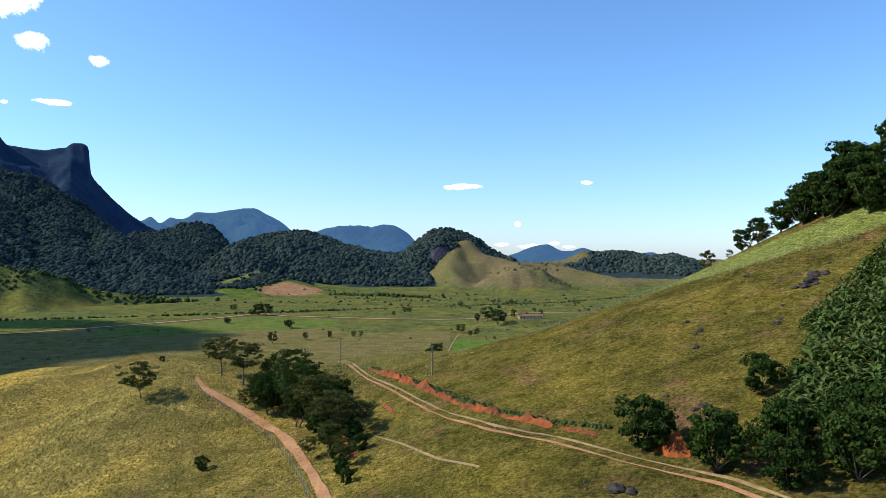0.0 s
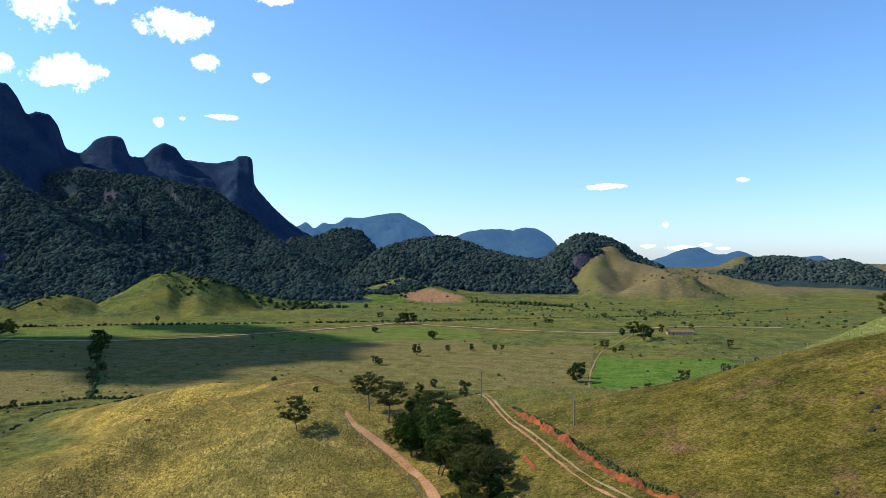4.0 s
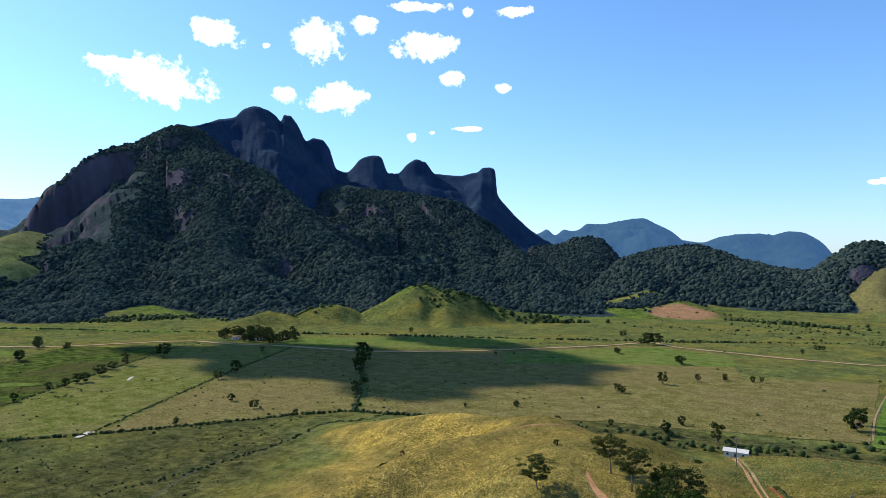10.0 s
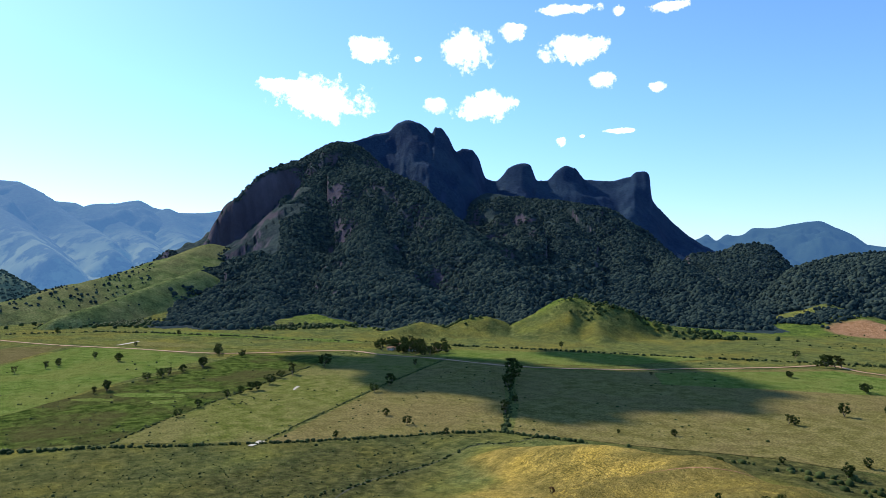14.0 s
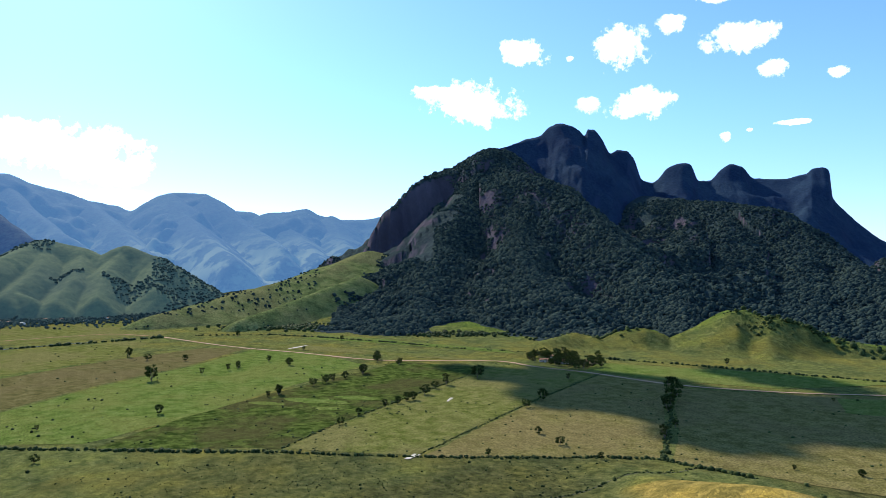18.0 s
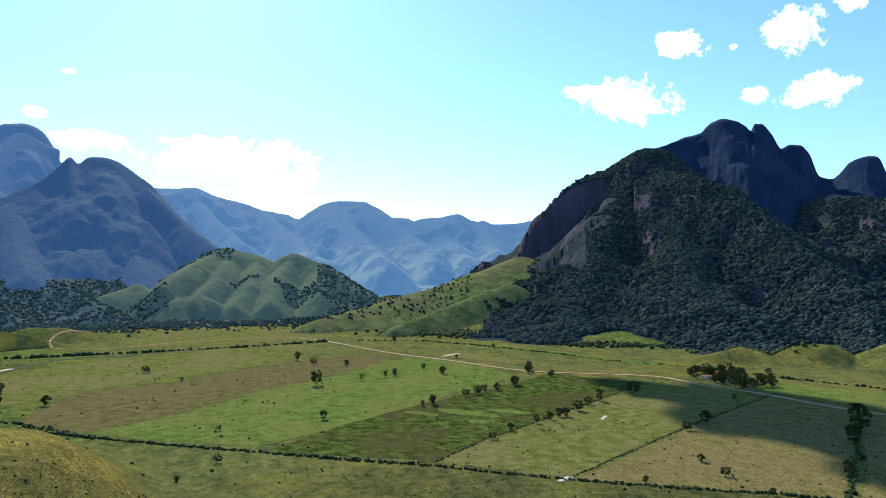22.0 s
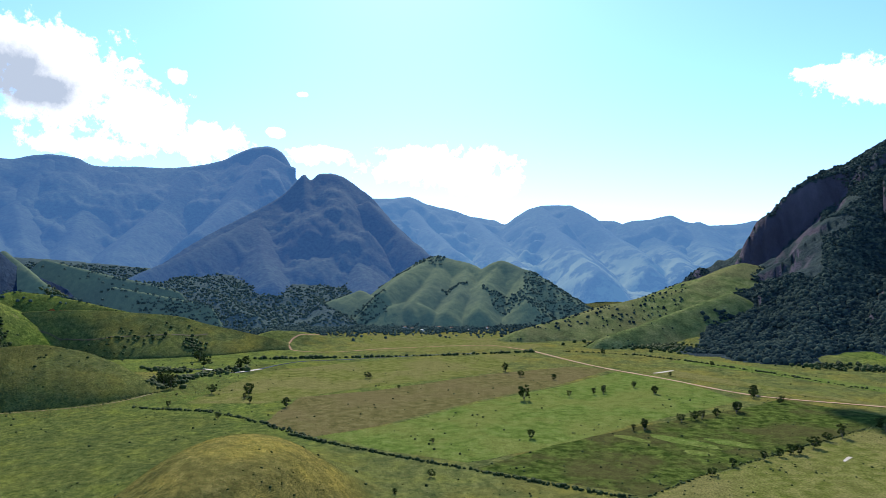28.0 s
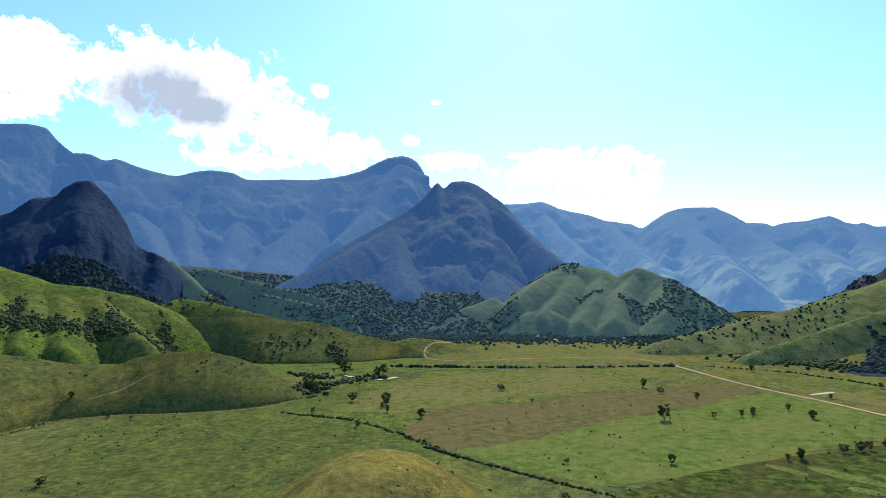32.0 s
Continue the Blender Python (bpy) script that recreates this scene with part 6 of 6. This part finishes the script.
# hilltop wood on the eastern slope
WOOD = "wood on the hilltop"
WOOD_ROWS = [(66, 172, 6), (69, 167, 7), (72, 163, 8), (68, 178, 6), (74, 156, 9), (76, 152, 10), (72, 170, 7), (64, 178, 5), (73, 150, 9), (75, 140, 9), (77, 145, 11), (71, 160, 7), (82, 132, 10), (88, 136, 13), (94, 142, 14), (86, 148, 13), (90, 156, 14), (84, 166, 12), (78, 176, 9), (96, 132, 13), (100, 150, 15), (104, 140, 15), (92, 126, 11), (76, 163, 8), (80, 158, 9), (84, 160, 10), (86, 152, 10), (80, 150, 9), (88, 145, 11), (84, 140, 10), (80, 135, 9), (92, 138, 11), (90, 130, 11), (84, 126, 9), (78, 122, 8), (95, 148, 12), (98, 130, 12), (74, 172, 6.5), (70, 176, 5), (92, 120, 10), (86, 115, 9), (100, 140, 12), (78, 168, 7)]
wood_seed = tree(116, 10, 8.5, 0.10, 60, 80, 0.6, M_LEAF_DARK, "Dark tree of the hilltop wood", group=WOOD)
wood_seed.matrix_basis = stand(wood_seed, 82, 154, 1.0)
wood_olive = tree(117, 10, 8, 0.12, 34, 45, 0.6, M_LEAF_OLIVE, "Thin-crowned tree at the hilltop wood's edge", group=WOOD, base=0.018)
wood_olive.matrix_basis = stand(wood_olive, 58, 186, 0.62)
plant([(wood_seed, 10), (wood_seed, 10), (wood_olive, 10)], WOOD_ROWS, 304)
plant([(wood_olive, 10)], [(62, 182, 4), (66, 180, 5), (54, 190, 3)], 305)


# ---- banana grove ----
def banana(seed, label):
    """Stout leaf-sheath stem with long arching, split blades."""
    rng = np.random.default_rng(seed)
    root = new("banana_plant")
    v, f = tube([(0, 0, -0.2), (0.03, 0, 0.8), (0.05, 0.02, 1.6)], [0.16, 0.13, 0.08], 7)
    part("stem", v, f, M_STEM, root)
    for k in range(8):
        a = 2 * np.pi * k / 8 * 1.7 + rng.uniform(-0.3, 0.3)
        length, rise = rng.uniform(1.3, 2.4), rng.uniform(0.4, 2.0)
        t = np.linspace(0, 1, 7)
        out, up = length * t * 0.85, 1.5 + rise * t * 1.5 - 1.9 * t**2.2
        half = 0.27 * np.sin(np.pi * np.clip(t * 0.93 + 0.06, 0, 1)) ** 0.6
        mid = np.stack([np.cos(a) * out, np.sin(a) * out, up], -1)
        side = np.array([-np.sin(a), np.cos(a), 0.0])
        left, right = mid + side * half[:, None] + [0, 0, 0.09], mid - side * half[:, None] + [0, 0, 0.09]
        verts = np.stack([left, mid, right], 1).reshape(-1, 3)
        part("blade", verts, sheet_faces(7, 3), M_BANANA, root)
    return tagged(root, label, "banana plant", "banana grove")


M_STEM = plain("banana_stem", (0.10, 0.10, 0.03), (0.22, 0.19, 0.08), 4)
BANANAS = [banana(131, "Banana plant with glossy arching green leaves"), banana(132, "Banana plant with glossy arching green leaves")]
rng = np.random.default_rng(133)
spots = []
for _ in range(900):
    s, t = rng.uniform(0, 1), rng.uniform(0, 1)
    lower, upper = np.array([31 + 12 * s, 73 + 4 * s]), np.array([48 + 22 * s, 103 + 19 * s])
    q = lower + (upper - lower) * t
    if all((q[0] - a) ** 2 + (q[1] - b) ** 2 > 0.95 for a, b in spots):
        spots.append((float(q[0]), float(q[1])))
for n, (x, y) in enumerate(spots):
    if n < 2:
        BANANAS[n].matrix_basis = stand(BANANAS[n], x, y, 1.1, 40 * n)
    else:
        copy_thing(BANANAS[n % 2], stand(BANANAS[0], x, y, rng.uniform(0.5, 0.85), rng.uniform(0, 360)))


def undergrowth():
    """Weeds and low leaves that fill the gaps between the banana plants."""
    rng = np.random.default_rng(134)
    s, t = rng.uniform(-0.1, 1.1, 700), rng.uniform(-0.05, 1.02, 700)
    x, y = 31 + 12 * s + (17 + 10 * s) * t, 73 + 4 * s + (30 + 15 * s) * t
    keep = fbm(x, y, 7, 3, 135) > -0.12
    x, y = x[keep], y[keep]
    centres = np.stack([x, y, height(x, y) + rng.uniform(0.2, 0.9, len(x))], -1)
    v, f = leaf_clumps(rng, centres, rng.uniform(0.5, 1.3, len(x)), 60, 0.34, 0.6)
    return thing("undergrowth", mesh_from("undergrowth", v, f, False), M_LEAF_DARK, "Dark green weeds below the banana plants", "undergrowth", "stuff")


undergrowth()


# ---- rocks ----
def rock(seed, size, flat, label):
    rng = np.random.default_rng(seed)
    bm = bmesh.new()
    bmesh.ops.create_icosphere(bm, subdivisions=3, radius=1)
    for v in bm.verts:
        n = noise.noise(v.co * 1.3 + Vector((seed, 0, 0))) * 0.45 + noise.noise(v.co * 3.1 + Vector((0, seed, 0))) * 0.2
        v.co = v.co * (1 + n)
        v.co.z *= flat
    for v in bm.verts:
        v.co *= size
    me = bpy.data.meshes.new("rock")
    bm.to_mesh(me)
    bm.free()
    return thing("rock", me, M_ROCK, label, "rock", group="boulders on the slope")


M_ROCK = plain("dark_rock", (0.020, 0.017, 0.016), (0.085, 0.068, 0.060), 1.4, relief=0.7, deep=0.3)
ROCKS = [rock(s, 1.0, f, "Dark weathered boulder lying in the pasture") for s, f in ((3, 0.6), (7, 0.5), (12, 0.7))]
ROCK_ROWS = [(52.6, 116.5, 1.6), (54.2, 118.2, 1.9), (55.8, 120.4, 1.7), (51.5, 117.6, 1.0), (57.2, 119.3, 1.2), (54, 115.8, 0.8), (49.7, 134.9, 1.0), (31.7, 106, 0.8), (34.4, 113.1, 0.9), (33.4, 112.2, 0.6), (43.5, 105.3, 0.9), (44.5, 106.5, 0.5), (34.3, 119.9, 0.7), (13.1, 69.4, 1.3), (14.4, 68.0, 0.9), (23.5, 90.8, 0.6), (26.5, 84.5, 0.9), (25.2, 84.0, 0.6), (45, 122, 0.5), (40, 118, 0.4), (47, 112, 0.5), (28, 101, 0.35), (37, 128, 0.4), (60, 124, 0.6), (10.5, 73, 0.5), (17.5, 63.5, 0.7)]
for n, (x, y, size) in enumerate(ROCK_ROWS):
    m = stand(ROCKS[0], x, y, size * 0.62, 67 * n, -0.12 * size)
    if n < 3:
        ROCKS[n].matrix_basis = m
    else:
        copy_thing(ROCKS[n % 3], m)


# ---- red earth cuttings ----
def cutting(points, tall, label, seed):
    """A crumbling bank of red earth along the upper edge of the track."""
    p = np.array(points, float)
    t = np.r_[0, np.cumsum(np.hypot(*np.diff(p, axis=0).T))]
    s = np.arange(0, t[-1], 0.45)
    x, y = smooth_line(s, t, p[:, 0]), smooth_line(s, t, p[:, 1])
    dx, dy = np.gradient(x), np.gradient(y)
    n = np.hypot(dx, dy)
    nx, ny = dy / n, -dx / n
    prof = np.array([(-0.6, -0.2), (-0.38, 0.15), (-0.2, 0.5), (-0.05, 0.85), (0.08, 1.0), (0.3, 0.9), (0.7, 0.35), (1.0, -0.35)])
    high = tall * np.clip(0.6 + 3.2 * fbm(s, s * 0, 6, 3, seed) + 1.0 * fbm(s, s * 0, 1.4, 2, seed + 3), 0.05, 2)
    high = high * np.clip(np.minimum(s, t[-1] - s) / 2.5, 0.05, 1)
    wob = 0.9 * fbm(s, s * 0, 3, 3, seed + 5)[:, None]
    X = x[:, None] + nx[:, None] * (prof[:, 0][None] * (0.6 + 0.4 * high[:, None]) + wob)
    Y = y[:, None] + ny[:, None] * (prof[:, 0][None] * (0.6 + 0.4 * high[:, None]) + wob)
    Z = land_height(X, Y) + prof[:, 1][None] * high[:, None] * np.array([1, 1, 1, 1, 1, 0.7, 0.4, 0.4]) + 0.35 * high[:, None] * fbm(X, Y, 1.0, 3, seed + 8)
    me = mesh_from("earth_bank", np.stack([X, Y, Z], -1).reshape(-1, 3), sheet_faces(len(s), len(prof)), smooth=False)
    return thing("earth_bank", me, M_CUT, label, "earth bank", "structure")


hedge([(-30.7, 171.5), (-20.2, 151), (-10.7, 130.5), (-3.4, 114.1), (2.3, 103.7), (6.8, 96.8), (12.2, 89.3), (15, 86)], (0.14, 0.46), 0.16, "Dark grass overhanging the red earth bank", 17, 0.25)
cutting([(-31.5, 171), (-21.0, 150.5), (-11.5, 130), (-4.2, 113.6), (1.5, 103.2), (6.0, 96.3), (8.8, 91.8)], 0.95, "Crumbling red earth bank above the track", 3)
cutting([(9.5, 91), (11.5, 88.5), (14, 85)], 1.0, "Short red earth bank above the track", 5)
cutting([(18.5, 78.5), (20.4, 75.5), (22.3, 73)], 1.7, "Bright red landslip scar above the track", 6)
cutting([(-26, 118), (-24, 110), (-21, 103)], 0.5, "Red eroded gully edge on the slope", 8)
cutting([(-150, 182), (-148, 178), (-147, 174)], 0.8, "Small red erosion scar on the straw hill", 9)
cutting([(-1134, -660), (-1122, -680), (-1110, -699)], 4.0, "Red earth scar on the far pasture hill", 11)
cutting([(-21.5, 131.5), (-19, 126), (-17, 121)], 0.3, "Worn red soil streak on the slope", 13)


# ---- power poles and fences ----
def pole(x, y, tall, turn, label):
    root = new("power_pole")
    v, f = tube([(0, 0, -0.4), (0, 0, tall * 0.5), (0, 0, tall)], [0.15, 0.13, 0.10], 8)
    part("shaft", v, f, M_POLE, root)
    v, f = tube([(-0.85, 0, tall - 0.35), (0.85, 0, tall - 0.35)], [0.06, 0.06], 6)
    arm = part("crossarm", v, f, M_POLE, root)
    for k in (-0.75, 0.0, 0.75):
        v, f = tube([(k, 0, tall - 0.32), (k, 0, tall - 0.2), (k, 0, tall - 0.08)], [0.04, 0.07, 0.03], 6)
        part("insulator", v, f, M_POLE, arm)
    root.matrix_basis = stand(root, x, y, 1.0, turn)
    return tagged(root, label, "power pole", "power line")


M_POLE = plain("weathered_pole", (0.16, 0.14, 0.11), (0.30, 0.27, 0.22), 3)
pole(-12.8, 143.9, 6.6, 70, "Weathered wooden power pole on the hillside")
pole(-43.5, 190, 7.6, 60, "Pale power pole beside the hillside track")
pole(-72, 250, 7.5, 60, "Weathered power pole behind the hill")


def fence(points, gap, label, tall=1.15):
    """Wooden posts with three wires, following the ground."""
    root = new("fence")
    p = np.array(points, float)
    t = np.r_[0, np.cumsum(np.hypot(*np.diff(p, axis=0).T))]
    s = np.arange(0, t[-1], gap)
    x, y = np.interp(s, t, p[:, 0]), np.interp(s, t, p[:, 1])
    z = height(x, y)
    v, f = tube([(0, 0, -0.3), (0.02, 0, tall * 0.6), (0, 0.02, tall)], [0.075, 0.07, 0.06], 6)
    me = mesh_from("post", v, f)
    me.materials.append(M_POLE)
    for a, b, c in zip(x, y, z):
        ob = new("post", me)
        ob.location, ob.parent = (a, b, c), root
    for up in (0.4, 0.75, 1.05):
        v, f = tube(np.stack([x, y, z + up], -1), np.full(len(s), 0.012), 4)
        part("wire", v, f, M_POLE, root)
    return tagged(root, label, "fence")


fence([(-73, 156), (-67.2, 149.2), (-60.2, 143.4), (-52.6, 137.2), (-42.8, 125.6), (-35, 112.4), (-29, 100), (-24.5, 89.5)], 1.8, "Old wire fence along the dirt track")
fence([(67.3, 129.3), (59.6, 138.6), (50.2, 143.1), (40.6, 154.9), (28.9, 159.5), (10, 172), (-10, 186)], 2.6, "Wire fence across the hillside pasture")
fence([(-28, 388), (-30, 460), (-30, 532), (7, 524)], 5, "Wire fence of the green paddock")


# ---- houses ----
def box(cx, cy, cz, sx, sy, sz):
    v = np.array([(x, y, z) for z in (-0.5, 0.5) for x, y in ((-0.5, -0.5), (0.5, -0.5), (0.5, 0.5), (-0.5, 0.5))]) * [sx, sy, sz] + [cx, cy, cz]
    return v, np.array([(3, 2, 1, 0), (4, 5, 6, 7), (0, 1, 5, 4), (1, 2, 6, 5), (2, 3, 7, 6), (3, 0, 4, 7)])


def house(x, y, long, deep, tall, turn, wall, roof, label, rise=0.9):
    """Single-storey house: walls with gables, two roof slopes with eaves, doors and windows set in."""
    root = new("house")
    a, b = long / 2, deep / 2
    v = [(-a, -b, -0.5), (a, -b, -0.5), (a, b, -0.5), (-a, b, -0.5), (-a, -b, tall), (a, -b, tall), (a, b, tall), (-a, b, tall), (-a, 0, tall + rise), (a, 0, tall + rise)]
    f = [(0, 1, 5, 4), (2, 3, 7, 6), (1, 2, 6, 5), (3, 0, 4, 7), (5, 6, 9, 9), (7, 4, 8, 8)]
    bm = bmesh.new()
    vs = [bm.verts.new(c) for c in v]
    for q in f:
        bm.faces.new([vs[k] for k in dict.fromkeys(q)])
    me = bpy.data.meshes.new("wall")
    bm.to_mesh(me)
    bm.free()
    me.materials.append(wall)
    ob = new("wall", me)
    ob.parent = root
    for side in (-1, 1):
        e = 0.5
        quad = np.array([(-a - e, side * (b + e), tall - e * rise / b), (a + e, side * (b + e), tall - e * rise / b), (a + e, 0, tall + rise), (-a - e, 0, tall + rise)])
        both = np.concatenate([quad + [0, 0, 0.06], quad + [0, 0, 0.2]])
        part("roof_slope", both, np.array([(0, 1, 2, 3), (4, 5, 6, 7), (0, 1, 5, 4), (1, 2, 6, 5), (2, 3, 7, 6), (3, 0, 4, 7)]), roof, root, smooth=False)
    for k in range(max(2, int(long / 3))):
        cx = -a + (k + 0.5) * long / max(2, int(long / 3))
        for side in (-1, 1):
            is_door = k == 1 and side == -1
            v, f = box(cx, side * (b + 0.02), 1.0 if is_door else 1.45, 0.9, 0.08, 2.0 if is_door else 1.0)
            part("door" if is_door else "window", v, f, M_SHUTTER, root, smooth=False)
    root.matrix_basis = stand(root, x, y, 1.0, turn, 0)
    return tagged(root, label, "house")


M_WALL_WHITE = plain("whitewash", (0.62, 0.60, 0.55), (0.80, 0.79, 0.76), 1.0)
M_WALL_OCHRE = plain("ochre_plaster", (0.40, 0.30, 0.18), (0.55, 0.44, 0.28), 1.0)
M_TILE = plain("clay_tile", (0.16, 0.075, 0.045), (0.30, 0.15, 0.09), 2.5, relief=0.7)
M_TIN = plain("pale_sheet_roof", (0.50, 0.47, 0.42), (0.68, 0.65, 0.60), 1.5, rough=0.9)
M_SHUTTER = plain("dark_shutter", (0.03, 0.03, 0.03), (0.07, 0.06, 0.05), 4)
house(-76, 330, 10, 5.5, 2.6, 5, M_WALL_WHITE, M_TIN, "White farm shed with a pale sheet-metal roof")
house(-39, 334, 11, 7, 2.7, 8, M_WALL_OCHRE, M_TILE, "Low farmhouse with a dark clay-tile roof")
house(34, 636, 22, 9, 2.6, 10, M_WALL_OCHRE, M_TILE, "Long farmhouse with a brown tile roof on a knoll")
house(78, 392, 8, 6, 2.6, 25, M_WALL_WHITE, M_TIN, "Small white house with a pale roof behind the hill")
rng = np.random.default_rng(151)
for n in range(9):
    x, y = -622 + rng.uniform(-42, 42), 492 + rng.uniform(-30, 30)
    house(x, y, rng.uniform(7, 11), 6, 2.6, rng.uniform(20, 70), M_WALL_WHITE if n % 2 else M_WALL_OCHRE, M_TILE, "Small hamlet house with a clay-tile roof among trees")
plant(VALLEY_TREES, [(-622 + rng.uniform(-52, 52), 498 + rng.uniform(-34, 34), rng.uniform(5, 10)) for _ in range(60)], 306)
for n in range(10):
    x, y = -1600 + rng.uniform(-60, 120), -40 + rng.uniform(-150, 150)
    house(x, y, rng.uniform(8, 14), 7, 3, rng.uniform(0, 180), M_WALL_WHITE, M_TILE if n % 3 else M_TIN, "Far hamlet house with pale walls among trees")


# ---- palms of the hamlet ----
def palm(seed, label):
    rng = np.random.default_rng(seed)
    root = new("palm")
    v, f = tube([(0, 0, -0.3), (0.15, 0, 3), (0.1, 0.1, 6.5)], [0.2, 0.15, 0.12], 6)
    part("trunk", v, f, M_BARK, root)
    for k in range(13):
        a = 2 * np.pi * k / 13 + rng.uniform(-0.2, 0.2)
        t = np.linspace(0, 1, 6)
        out, up = 2.6 * t, 6.5 + rng.uniform(0.3, 1.3) * t - 2.0 * t**2
        mid = np.stack([0.1 + np.cos(a) * out, 0.1 + np.sin(a) * out, up], -1)
        side = np.array([-np.sin(a), np.cos(a), 0.0])
        half = 0.38 * np.sin(np.pi * np.clip(t * 0.95 + 0.05, 0, 1))
        verts = np.stack([mid + side * half[:, None] - [0, 0, 0.16], mid, mid - side * half[:, None] - [0, 0, 0.16]], 1).reshape(-1, 3)
        part("frond", verts, sheet_faces(6, 3), M_LEAF, root)
    return tagged(root, label, "palm", "palms of the hamlet")


first_palm = palm(161, "Slender palm among the hamlet houses")
first_palm.matrix_basis = stand(first_palm, -600, 500, 1.0)
for _ in range(16):
    copy_thing(first_palm, stand(first_palm, -622 + rng.uniform(-48, 48), 496 + rng.uniform(-30, 30), rng.uniform(0.8, 1.3), rng.uniform(0, 360)))
